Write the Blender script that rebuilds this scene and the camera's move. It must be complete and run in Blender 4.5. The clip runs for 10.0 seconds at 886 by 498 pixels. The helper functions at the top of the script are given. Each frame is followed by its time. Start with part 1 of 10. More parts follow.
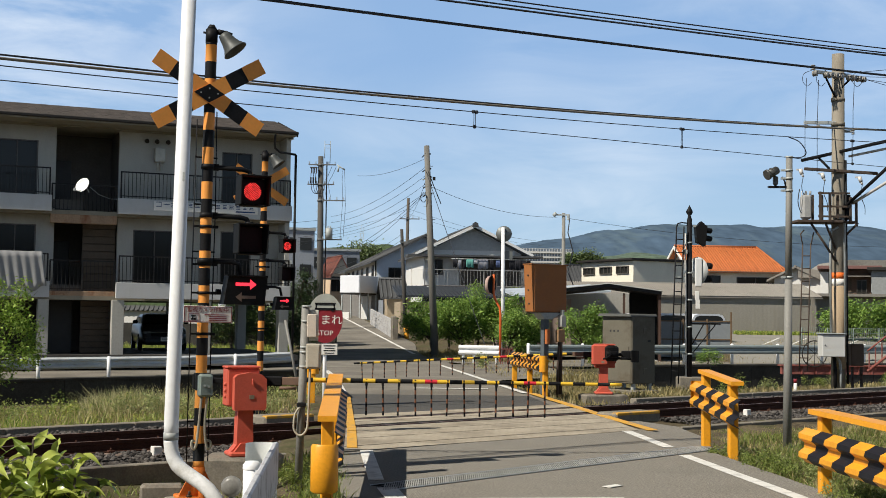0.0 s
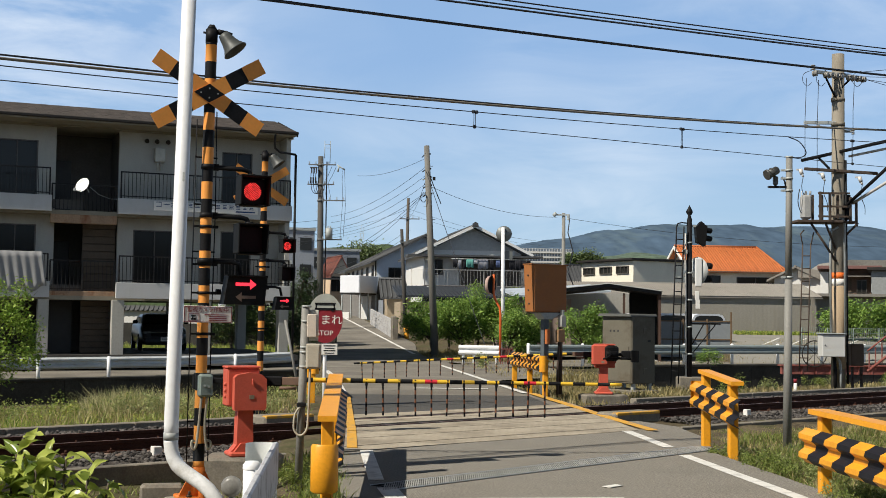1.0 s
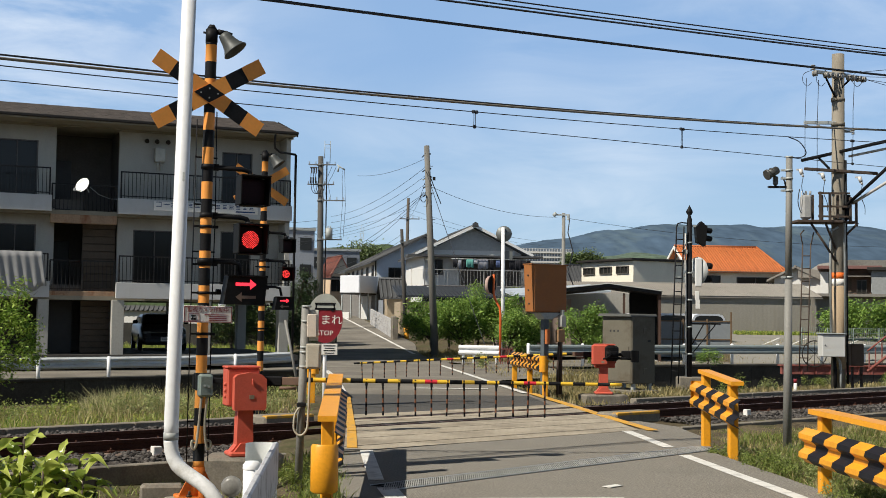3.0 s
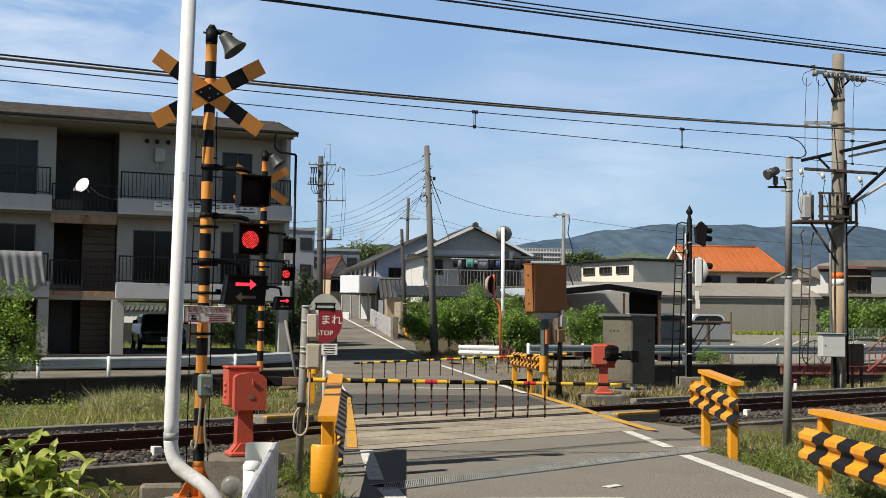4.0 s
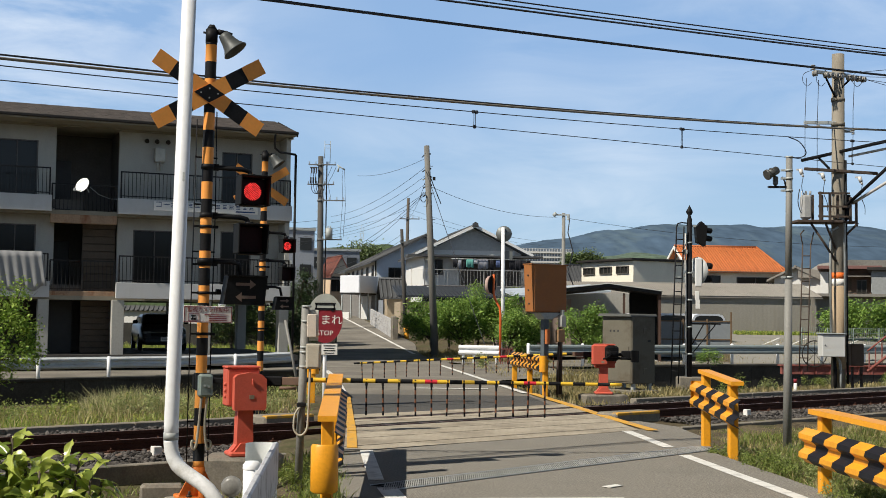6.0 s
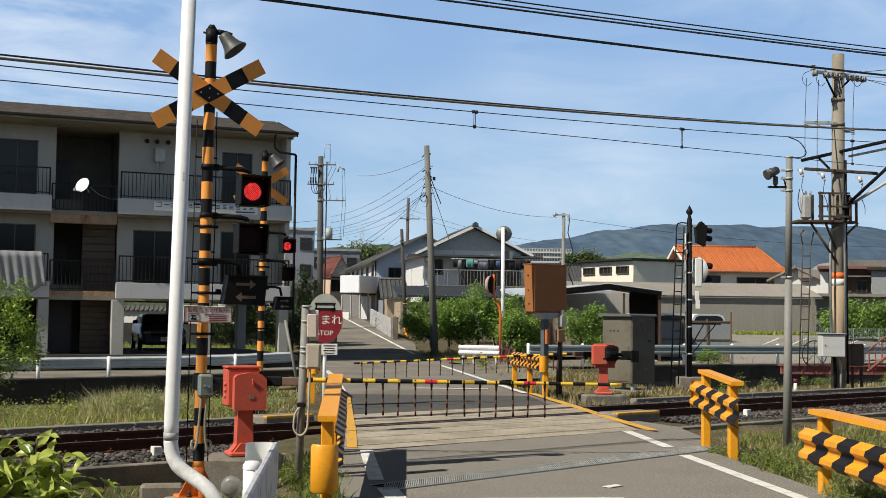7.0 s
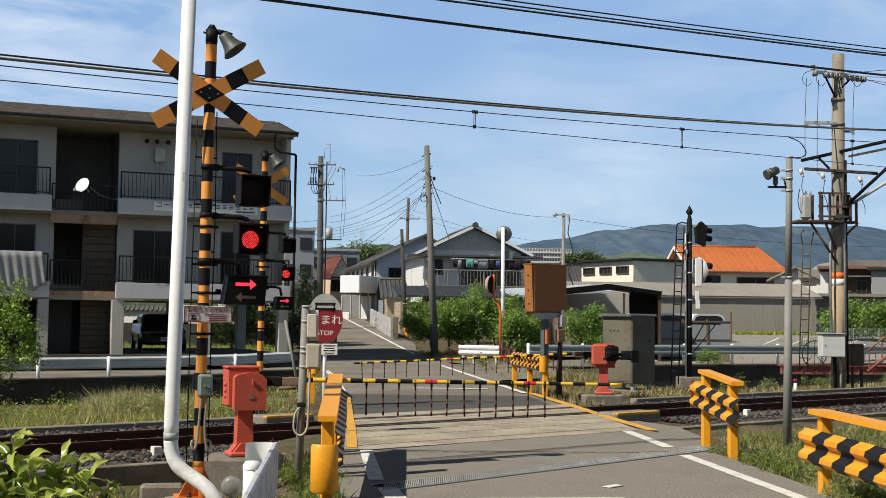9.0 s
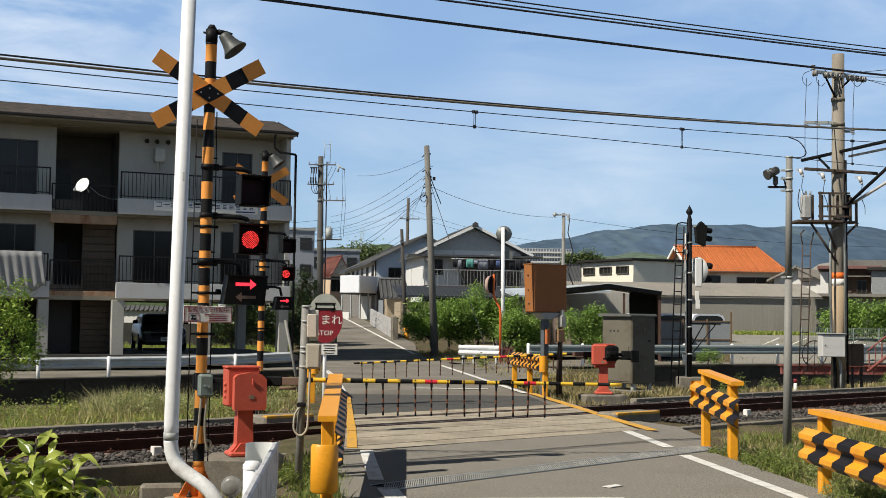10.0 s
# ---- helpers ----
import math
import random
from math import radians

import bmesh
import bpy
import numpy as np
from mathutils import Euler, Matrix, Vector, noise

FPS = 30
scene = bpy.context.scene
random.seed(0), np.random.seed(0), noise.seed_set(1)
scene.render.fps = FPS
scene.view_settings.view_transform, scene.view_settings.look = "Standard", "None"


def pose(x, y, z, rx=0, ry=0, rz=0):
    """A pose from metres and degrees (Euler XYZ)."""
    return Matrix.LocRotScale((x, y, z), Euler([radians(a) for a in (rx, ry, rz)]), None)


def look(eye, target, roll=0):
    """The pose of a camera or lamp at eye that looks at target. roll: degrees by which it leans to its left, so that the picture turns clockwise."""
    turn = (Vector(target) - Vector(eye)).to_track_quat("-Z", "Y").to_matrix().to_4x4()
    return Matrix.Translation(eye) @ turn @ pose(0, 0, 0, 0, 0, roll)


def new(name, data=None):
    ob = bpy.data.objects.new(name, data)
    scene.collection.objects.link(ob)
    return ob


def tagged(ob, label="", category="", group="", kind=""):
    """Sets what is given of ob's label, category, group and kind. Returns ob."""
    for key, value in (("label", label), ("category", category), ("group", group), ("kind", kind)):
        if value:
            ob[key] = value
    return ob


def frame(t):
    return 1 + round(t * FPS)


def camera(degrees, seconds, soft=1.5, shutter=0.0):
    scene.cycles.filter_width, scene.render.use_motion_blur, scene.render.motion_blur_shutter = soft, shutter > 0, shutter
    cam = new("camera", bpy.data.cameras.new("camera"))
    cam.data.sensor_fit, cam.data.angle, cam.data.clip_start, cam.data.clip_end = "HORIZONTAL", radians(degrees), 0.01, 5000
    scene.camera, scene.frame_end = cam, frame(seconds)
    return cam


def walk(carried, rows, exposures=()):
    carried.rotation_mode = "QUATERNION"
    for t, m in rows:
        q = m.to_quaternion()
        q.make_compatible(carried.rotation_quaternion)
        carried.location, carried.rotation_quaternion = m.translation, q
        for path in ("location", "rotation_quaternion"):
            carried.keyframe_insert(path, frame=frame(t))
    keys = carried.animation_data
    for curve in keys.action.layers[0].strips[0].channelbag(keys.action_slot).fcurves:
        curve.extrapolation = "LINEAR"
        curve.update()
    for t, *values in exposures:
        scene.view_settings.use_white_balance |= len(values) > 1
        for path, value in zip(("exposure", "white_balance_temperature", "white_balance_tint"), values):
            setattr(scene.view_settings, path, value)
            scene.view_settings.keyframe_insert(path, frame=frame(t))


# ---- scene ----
cam = camera(39.2, 10.0, soft=0.65)
EYE = (0.0, 0.0, 1.70)
VIEW = look(EYE, (0.0, 100.0, 1.70 + 100.0 * 0.05405), roll=0.7)
walk(cam, [(0.0, VIEW), (10.0, VIEW)], exposures=[(0.0, 0.22), (10.0, 0.22)])

# ---- sky, sun ----
SUN_EL, SUN_FROM = 46.0, (-0.832, -0.555)          # the sun stands behind the camera, to its left


def make_world():
    w = bpy.data.worlds.new("sky")
    scene.world = w
    w.use_nodes = True
    nt = w.node_tree
    nt.nodes.clear()
    out = nt.nodes.new("ShaderNodeOutputWorld")
    bg = nt.nodes.new("ShaderNodeBackground")
    sky = nt.nodes.new("ShaderNodeTexSky")
    sky.sky_type, sky.sun_disc = "NISHITA", False
    sky.sun_elevation = radians(SUN_EL)
    sky.sun_rotation = math.atan2(SUN_FROM[0], SUN_FROM[1])
    sky.air_density, sky.dust_density, sky.ozone_density = 1.0, 0.25, 3.2
    # thin high cloud: wisps over the blue
    tc = nt.nodes.new("ShaderNodeTexCoord")
    mp = nt.nodes.new("ShaderNodeMapping")
    mp.inputs["Rotation"].default_value = (0.0, radians(16), radians(8))
    mp.inputs["Scale"].default_value = (2.4, 2.0, 9.0)
    n1 = nt.nodes.new("ShaderNodeTexNoise")
    n1.inputs["Scale"].default_value, n1.inputs["Detail"].default_value = 2.3, 7.0
    n1.inputs["Roughness"].default_value, n1.inputs["Distortion"].default_value = 0.58, 0.7
    n2 = nt.nodes.new("ShaderNodeTexNoise")
    n2.inputs["Scale"].default_value, n2.inputs["Detail"].default_value = 2.6, 3.0
    r1 = nt.nodes.new("ShaderNodeMapRange")
    r1.inputs["From Min"].default_value, r1.inputs["From Max"].default_value = 0.37, 0.68
    r2 = nt.nodes.new("ShaderNodeMapRange")
    r2.inputs["From Min"].default_value, r2.inputs["From Max"].default_value = 0.35, 0.75
    mul = nt.nodes.new("ShaderNodeMath")
    mul.operation = "MULTIPLY"
    mul2 = nt.nodes.new("ShaderNodeMath")
    mul2.operation = "MULTIPLY"
    mul2.inputs[1].default_value = 0.9
    mix = nt.nodes.new("ShaderNodeMix")
    mix.data_type = "RGBA"
    mix.inputs["B"].default_value = (18.6, 20.6, 23.2, 1.0)
    L = nt.links.new
    L(tc.outputs["Generated"], mp.inputs["Vector"])
    L(mp.outputs["Vector"], n1.inputs["Vector"])
    L(tc.outputs["Generated"], n2.inputs["Vector"])
    L(n1.outputs["Fac"], r1.inputs["Value"])
    L(n2.outputs["Fac"], r2.inputs["Value"])
    L(r1.outputs["Result"], mul.inputs[0])
    L(r2.outputs["Result"], mul.inputs[1])
    L(mul.outputs["Value"], mul2.inputs[0])
    L(mul2.outputs["Value"], mix.inputs["Factor"])
    # an even veil of thin haze under the wisps
    veil = nt.nodes.new("ShaderNodeMix")
    veil.data_type = "RGBA"
    # the haze thickens towards the horizon
    sep = nt.nodes.new("ShaderNodeSeparateXYZ")
    up = nt.nodes.new("ShaderNodeMapRange")
    up.interpolation_type = "SMOOTHSTEP"
    up.inputs["From Min"].default_value, up.inputs["From Max"].default_value = 0.30, 0.60
    up.inputs["To Min"].default_value, up.inputs["To Max"].default_value = 0.60, 0.05
    L(tc.outputs["Generated"], sep.inputs["Vector"])
    L(sep.outputs["Z"], up.inputs["Value"])
    L(up.outputs["Result"], veil.inputs["Factor"])
    low = nt.nodes.new("ShaderNodeMix")
    low.data_type = "RGBA"
    low.inputs["A"].default_value, low.inputs["B"].default_value = (12.5, 18.9, 25.2, 1.0), (9.9, 15.9, 25.6, 1.0)
    climb = nt.nodes.new("ShaderNodeMapRange")
    climb.inputs["From Min"].default_value, climb.inputs["From Max"].default_value = 0.03, 0.20
    L(sep.outputs["Z"], climb.inputs["Value"])
    L(climb.outputs["Result"], low.inputs["Factor"])
    L(low.outputs["Result"], veil.inputs["B"])
    L(sky.outputs["Color"], veil.inputs["A"])
    L(veil.outputs["Result"], mix.inputs["A"])
    # clear and deep overhead, bright towards the hazy horizon
    deep = nt.nodes.new("ShaderNodeMapRange")
    deep.interpolation_type = "SMOOTHSTEP"
    deep.inputs["From Min"].default_value, deep.inputs["From Max"].default_value = 0.22, 0.62
    deep.inputs["To Min"].default_value, deep.inputs["To Max"].default_value = 1.0, 0.20
    L(sep.outputs["Z"], deep.inputs["Value"])
    tint = nt.nodes.new("ShaderNodeVectorMath")
    tint.operation = "SCALE"
    L(mix.outputs["Result"], tint.inputs[0])
    L(deep.outputs["Result"], tint.inputs["Scale"])
    L(tint.outputs["Vector"], bg.inputs["Color"])
    bg.inputs["Strength"].default_value = 0.0378
    L(bg.outputs["Background"], out.inputs["Surface"])
    sun = bpy.data.lights.new("sun", "SUN")
    sun.energy, sun.angle, sun.color = 5.0, radians(0.53), (1.0, 0.935, 0.82)
    ob = new("sun", sun)
    h = math.cos(radians(SUN_EL))
    ob.matrix_world = look((SUN_FROM[0] * h * 100, SUN_FROM[1] * h * 100, math.sin(radians(SUN_EL)) * 100), (0, 0, 0))


make_world()

# ---- materials ----
MATS = {}


def mat(name, col, rough=0.7, metal=0.0, var=0.18, scale=6.0, grain=60.0, bump=0.15, stain=None, stain_amt=0.0,
        stain_scale=1.2, emit=None, power=0.0, island=0.0, spec=0.28, rand=0.0, streak=0.0, alpha=1.0, through_light=0.0):
    """A procedural surface: two scales of tone, an optional stain colour with a shape of its own, and fine relief."""
    if name in MATS:
        return MATS[name]
    m = bpy.data.materials.new(name)
    MATS[name] = m
    m.use_nodes = True
    nt = m.node_tree
    b = nt.nodes["Principled BSDF"]
    L = nt.links.new
    b.inputs["Roughness"].default_value, b.inputs["Metallic"].default_value = rough, metal
    b.inputs["Specular IOR Level"].default_value = spec
    tc = nt.nodes.new("ShaderNodeTexCoord")
    vec = tc.outputs["Object"]
    big = nt.nodes.new("ShaderNodeTexNoise")
    big.inputs["Scale"].default_value, big.inputs["Detail"].default_value = scale, 5.0
    fine = nt.nodes.new("ShaderNodeTexNoise")
    fine.inputs["Scale"].default_value, fine.inputs["Detail"].default_value = grain, 3.0
    if streak:
        mp = nt.nodes.new("ShaderNodeMapping")
        mp.inputs["Scale"].default_value = streak if isinstance(streak, tuple) else (1.0, 1.0, streak)
        L(vec, mp.inputs["Vector"])
        L(mp.outputs["Vector"], big.inputs["Vector"])
    else:
        L(vec, big.inputs["Vector"])
    L(mp.outputs["Vector"] if isinstance(streak, tuple) else vec, fine.inputs["Vector"])
    add = nt.nodes.new("ShaderNodeMath")
    add.operation = "MULTIPLY_ADD"
    add.inputs[1].default_value = 0.55
    L(fine.outputs["Fac"], add.inputs[0])
    half = nt.nodes.new("ShaderNodeMath")
    half.operation = "MULTIPLY"
    half.inputs[1].default_value = 0.45
    L(big.outputs["Fac"], half.inputs[0])
    L(half.outputs["Value"], add.inputs[2])
    tone = nt.nodes.new("ShaderNodeMapRange")
    tone.inputs["From Min"].default_value, tone.inputs["From Max"].default_value = 0.32, 0.68
    tone.inputs["To Min"].default_value, tone.inputs["To Max"].default_value = 1.0 - var, 1.0 + var
    L(add.outputs["Value"], tone.inputs["Value"])
    value = tone.outputs["Result"]
    if island > 0 or rand > 0:
        if island > 0:
            g = nt.nodes.new("ShaderNodeNewGeometry")
            src = g.outputs["Random Per Island"]
        else:
            g = nt.nodes.new("ShaderNodeObjectInfo")
            src = g.outputs["Random"]
        rr = nt.nodes.new("ShaderNodeMapRange")
        k = max(island, rand)
        rr.inputs["To Min"].default_value, rr.inputs["To Max"].default_value = 1.0 - k, 1.0 + k
        L(src, rr.inputs["Value"])
        mm = nt.nodes.new("ShaderNodeMath")
        mm.operation = "MULTIPLY"
        L(value, mm.inputs[0])
        L(rr.outputs["Result"], mm.inputs[1])
        value = mm.outputs["Value"]
    base = nt.nodes.new("ShaderNodeVectorMath")
    base.operation = "SCALE"
    base.inputs[0].default_value = col
    L(value, base.inputs["Scale"])
    colour = base.outputs["Vector"]
    if stain is not None:
        sn = nt.nodes.new("ShaderNodeTexNoise")
        sn.inputs["Scale"].default_value, sn.inputs["Detail"].default_value = stain_scale, 8.0
        sn.inputs["Roughness"].default_value = 0.65
        L(mp.outputs["Vector"] if streak else vec, sn.inputs["Vector"])
        sr = nt.nodes.new("ShaderNodeMapRange")
        sr.inputs["From Min"].default_value, sr.inputs["From Max"].default_value = 0.5, 0.68
        sr.inputs["To Max"].default_value = stain_amt
        L(sn.outputs["Fac"], sr.inputs["Value"])
        mx = nt.nodes.new("ShaderNodeMix")
        mx.data_type = "RGBA"
        mx.inputs["B"].default_value = (*stain, 1.0)
        L(sr.outputs["Result"], mx.inputs["Factor"])
        L(colour, mx.inputs["A"])
        colour = mx.outputs["Result"]
    L(colour, b.inputs["Base Color"])
    if bump > 0:
        bp = nt.nodes.new("ShaderNodeBump")
        bp.inputs["Strength"].default_value, bp.inputs["Distance"].default_value = bump, 0.01
        L(add.outputs["Value"], bp.inputs["Height"])
        L(bp.outputs["Normal"], b.inputs["Normal"])
    if emit is not None:
        b.inputs["Emission Color"].default_value = (*emit, 1.0)
        b.inputs["Emission Strength"].default_value = power
    if through_light > 0:
        tr = nt.nodes.new("ShaderNodeBsdfTranslucent")
        L(colour, tr.inputs["Color"])
        ms = nt.nodes.new("ShaderNodeMixShader")
        ms.inputs["Fac"].default_value = through_light
        out = nt.nodes["Material Output"]
        L(b.outputs["BSDF"], ms.inputs[1])
        L(tr.outputs["BSDF"], ms.inputs[2])
        L(ms.outputs["Shader"], out.inputs["Surface"])
    return m


def glass(name, tint=(0.04, 0.05, 0.055), rough=0.06):
    """Window glass of an unlit room: dark behind, a clear reflection in front."""
    if name in MATS:
        return MATS[name]
    m = bpy.data.materials.new(name)
    MATS[name] = m
    m.use_nodes = True
    b = m.node_tree.nodes["Principled BSDF"]
    b.inputs["Base Color"].default_value = (*tint, 1.0)
    b.inputs["Roughness"].default_value = rough
    b.inputs["IOR"].default_value = 1.3
    return m


# ---- mesh building ----
class Build:
    """Collects faces, with a material slot for each, into one mesh."""

    def __init__(self):
        self.v, self.f, self.m, self.mi, self.smooth, self.weld = [], [], [], 0, [], False

    def add(self, verts, faces, smooth=False):
        n = len(self.v)
        self.v += [tuple(p) for p in verts]
        for f in faces:
            self.f.append([n + i for i in f])
            self.m.append(self.mi)
            self.smooth.append(smooth)
        return self

    def box(self, c, s, m=None, bev=0.0):
        """A box with its centre c and size s; bev chamfers its edges."""
        hx, hy, hz = s[0] / 2, s[1] / 2, s[2] / 2
        b = min(bev, hx * 0.9, hy * 0.9, hz * 0.9)
        if b <= 0:
            pts = [(x, y, z) for z in (-hz, hz) for x, y in ((-hx, -hy), (hx, -hy), (hx, hy), (-hx, hy))]
            faces = [(3, 2, 1, 0), (4, 5, 6, 7), (0, 1, 5, 4), (1, 2, 6, 5), (2, 3, 7, 6), (3, 0, 4, 7)]
        else:
            ring = [(-hx + b, -hy), (hx - b, -hy), (hx, -hy + b), (hx, hy - b), (hx - b, hy), (-hx + b, hy), (-hx, hy - b), (-hx, -hy + b)]
            kx, ky = (hx - b) / hx, (hy - b) / hy
            pts = [(x * kx, y * ky, -hz) for x, y in ring] + [(x, y, -hz + b) for x, y in ring] + [(x, y, hz - b) for x, y in ring] + [(x * kx, y * ky, hz) for x, y in ring]
            faces = [tuple(reversed(range(8))), tuple(range(24, 32))]
            for k in range(3):
                faces += [(8 * k + i, 8 * k + (i + 1) % 8, 8 * k + 8 + (i + 1) % 8, 8 * k + 8 + i) for i in range(8)]
        M = Matrix.Translation(c) if m is None else m @ Matrix.Translation(c)
        return self.add([M @ Vector(p) for p in pts], faces)

    def cyl(self, p, q, r, r2=None, seg=16, caps=True):
        """A round bar from p to q."""
        r2 = r if r2 is None else r2
        p, q = Vector(p), Vector(q)
        w = (q - p).normalized()
        a = w.orthogonal().normalized()
        c = w.cross(a)
        n = [(a * math.cos(2 * math.pi * i / seg) + c * math.sin(2 * math.pi * i / seg)) for i in range(seg)]
        pts = [p + d * r for d in n] + [q + d * r2 for d in n]
        self.add(pts, [(i, (i + 1) % seg, seg + (i + 1) % seg, seg + i) for i in range(seg)], True)
        if caps:
            k = len(self.v) - 2 * seg
            self.f += [[k + i for i in reversed(range(seg))], [k + seg + i for i in range(seg)]]
            self.m += [self.mi] * 2
            self.smooth += [False] * 2
        return self

    def tube(self, pts, r, seg=10, caps=True):
        """A round pipe or cable along points."""
        pts = [Vector(p) for p in pts]
        rings, a = [], None
        for i, p in enumerate(pts):
            w = (pts[min(i + 1, len(pts) - 1)] - pts[max(i - 1, 0)]).normalized()
            a = w.orthogonal().normalized() if a is None else (a - w * a.dot(w)).normalized()
            c = w.cross(a)
            rings.append([p + (a * math.cos(2 * math.pi * k / seg) + c * math.sin(2 * math.pi * k / seg)) * r for k in range(seg)])
        faces = []
        for i in range(len(pts) - 1):
            faces += [(seg * i + k, seg * i + (k + 1) % seg, seg * i + seg + (k + 1) % seg, seg * i + seg + k) for k in range(seg)]
        self.add([p for ring in rings for p in ring], faces, True)
        if caps:
            k = len(self.v) - seg * len(pts)
            self.f += [[k + i for i in reversed(range(seg))], [k + seg * (len(pts) - 1) + i for i in range(seg)]]
            self.m += [self.mi] * 2
            self.smooth += [False] * 2
        return self

    def prism(self, poly, y0, y1, m=None):
        """An outline in x, z drawn out from y0 to y1."""
        M = m or Matrix.Identity(4)
        n = len(poly)
        pts = [M @ Vector((x, y0, z)) for x, z in poly] + [M @ Vector((x, y1, z)) for x, z in poly]
        return self.add(pts, [tuple(range(n)), tuple(reversed(range(n, 2 * n)))] + [(i, n + i, n + (i + 1) % n, (i + 1) % n) for i in range(n)])

    def turn(self, prof, m=None, seg=20):
        """A profile of (radius, height) turned round z."""
        M = m or Matrix.Identity(4)
        pts = [M @ Vector((r * math.cos(2 * math.pi * k / seg), r * math.sin(2 * math.pi * k / seg), z)) for r, z in prof for k in range(seg)]
        faces = []
        for i in range(len(prof) - 1):
            faces += [(seg * i + k, seg * i + (k + 1) % seg, seg * i + seg + (k + 1) % seg, seg * i + seg + k) for k in range(seg)]
        return self.add(pts, faces, True)

    def mesh(self, name, mats):
        me = bpy.data.meshes.new(name)
        if self.weld:
            seen, order, idx = {}, [], []
            for p in self.v:
                key = tuple(round(c, 4) for c in p)
                if key not in seen:
                    seen[key] = len(order)
                    order.append(p)
                idx.append(seen[key])
            self.v, self.f = order, [[idx[i] for i in f] for f in self.f]
        me.from_pydata(self.v, [], self.f)
        for x in (mats if isinstance(mats, (list, tuple)) else [mats]):
            me.materials.append(x)
        me.polygons.foreach_set("material_index", self.m)
        me.polygons.foreach_set("use_smooth", self.smooth)
        me.update()
        return me


def thing(name, m, label="", category="", group="", kind=""):
    ob = new(name)
    ob.matrix_world = m
    ob.empty_display_size = 0.1
    return tagged(ob, label, category, group, kind)


def part(name, b, material, parent, label="", m=None, kind=""):
    """Links a build as one mesh object under a thing or under a part."""
    ob = new(name, b.mesh(name, material) if isinstance(b, Build) else b)
    ob.parent = parent
    if m is not None:
        ob.matrix_basis = m
    return tagged(ob, label, kind=kind)


def solo(name, b, material, m=None, label="", category="", group="", kind=""):
    ob = new(name, b.mesh(name, material))
    if m is not None:
        ob.matrix_world = m
    return tagged(ob, label, category, group, kind)


def sag(p, q, drop, n=16):
    p, q = Vector(p), Vector(q)
    return [p.lerp(q, i / n) - Vector((0, 0, drop * 4 * (i / n) * (1 - i / n))) for i in range(n + 1)]


def bend(pts, n=5):
    """A smooth curve through points, for leads and cables."""
    pts = [Vector(p) for p in pts]
    out = []
    for i in range(len(pts) - 1):
        a, b, c, d = pts[max(i - 1, 0)], pts[i], pts[i + 1], pts[min(i + 2, len(pts) - 1)]
        for k in range(n):
            t = k / n
            out.append(0.5 * (2 * b + (c - a) * t + (2 * a - 5 * b + 4 * c - d) * t * t + (3 * b - a - 3 * c + d) * t ** 3))
    return out + [pts[-1]]


# ---- the plan ----
TRACK = pose(1.0, 21.74, 0.0, 0, 0, 39.2)          # x along the rails, y across them, away from the camera
TC, TS = math.cos(radians(39.2)), math.sin(radians(39.2))


def trk(s, o, z=0.0):
    return Vector((1.0 + TC * s - TS * o, 21.74 + TS * s + TC * o, z))


def off_track(x, y):
    return -TS * (x - 1.0) + TC * (y - 21.74)


def road_mid(y):
    return 1.1 - 0.1 * (y - 14.0) - 0.075 * max(0.0, y - 50.0)


def rise(y):
    """The ground climbs gently behind the street."""
    return 0.046 * max(0.0, min(y, 102.0) - 53.0)


ROAD_HALF = 2.15


def smooth(a, b, x):
    t = min(1.0, max(0.0, (x - a) / (b - a)))
    return t * t * (3 - 2 * t)


def street_z(x):
    return -0.30 + 0.30 * smooth(-8.5, 0.5, x)


def past_street_wall(x, y):
    """Whether a place lies beyond the edge of the street behind the railway."""
    return off_track(x, y) >= 19.2 if x < 0.0 else y >= 42.45 + 0.48 * (x - 3.0)


def ground_z(x, y):
    o = off_track(x, y)
    if o < 0:
        z = -0.22 - 0.12 * smooth(-1.4, -4, o)
        z += 0.16 * smooth(3.0, 5.0, x) * smooth(-2.7, -4.2, o)
        z -= 0.16 * smooth(-1.3, -2.3, x) * smooth(-1.7, -2.1, o)
        z -= 0.25 * smooth(-8.0, -16.0, o) * smooth(2.0, -1.0, x)
    elif not past_street_wall(x, y):
        z = -0.22 - 0.75 * smooth(3.0, 14.0, o)
    else:
        z = street_z(x) - 0.06 + rise(y) + 0.64 * smooth(48.5, 53.5, y) * smooth(0.220, 0.230, x / max(y, 1.0))
    d = abs(x - road_mid(y)) - ROAD_HALF
    k = smooth(1.6, 0.25, d)
    if x > road_mid(y):
        k = max(k, smooth(5.2, 3.6, d) * smooth(32.5, 36.5, y) * smooth(46.0, 44.0, y))
    return z * (1 - k) + (-0.07 + rise(y)) * k

# ---- ground, road, track ----
ASPHALT = mat("asphalt", (0.215, 0.199, 0.170), 0.92, var=0.7, scale=40.0, grain=150, bump=0.5, stain=(0.135, 0.124, 0.106), stain_amt=0.4, stain_scale=0.8, spec=0.15)
OLD_ASPHALT = mat("old_asphalt", (0.195, 0.178, 0.15), 0.92, spec=0.15, var=0.4, scale=0.7, grain=80, bump=0.4, stain=(0.095, 0.088, 0.078), stain_amt=0.5, stain_scale=0.5)
SLAB = mat("crossing_concrete", (0.36, 0.315, 0.245), 0.92, spec=0.15, var=0.42, scale=1.5, grain=50, bump=0.4, stain=(0.17, 0.14, 0.105), stain_amt=0.6, stain_scale=1.1)


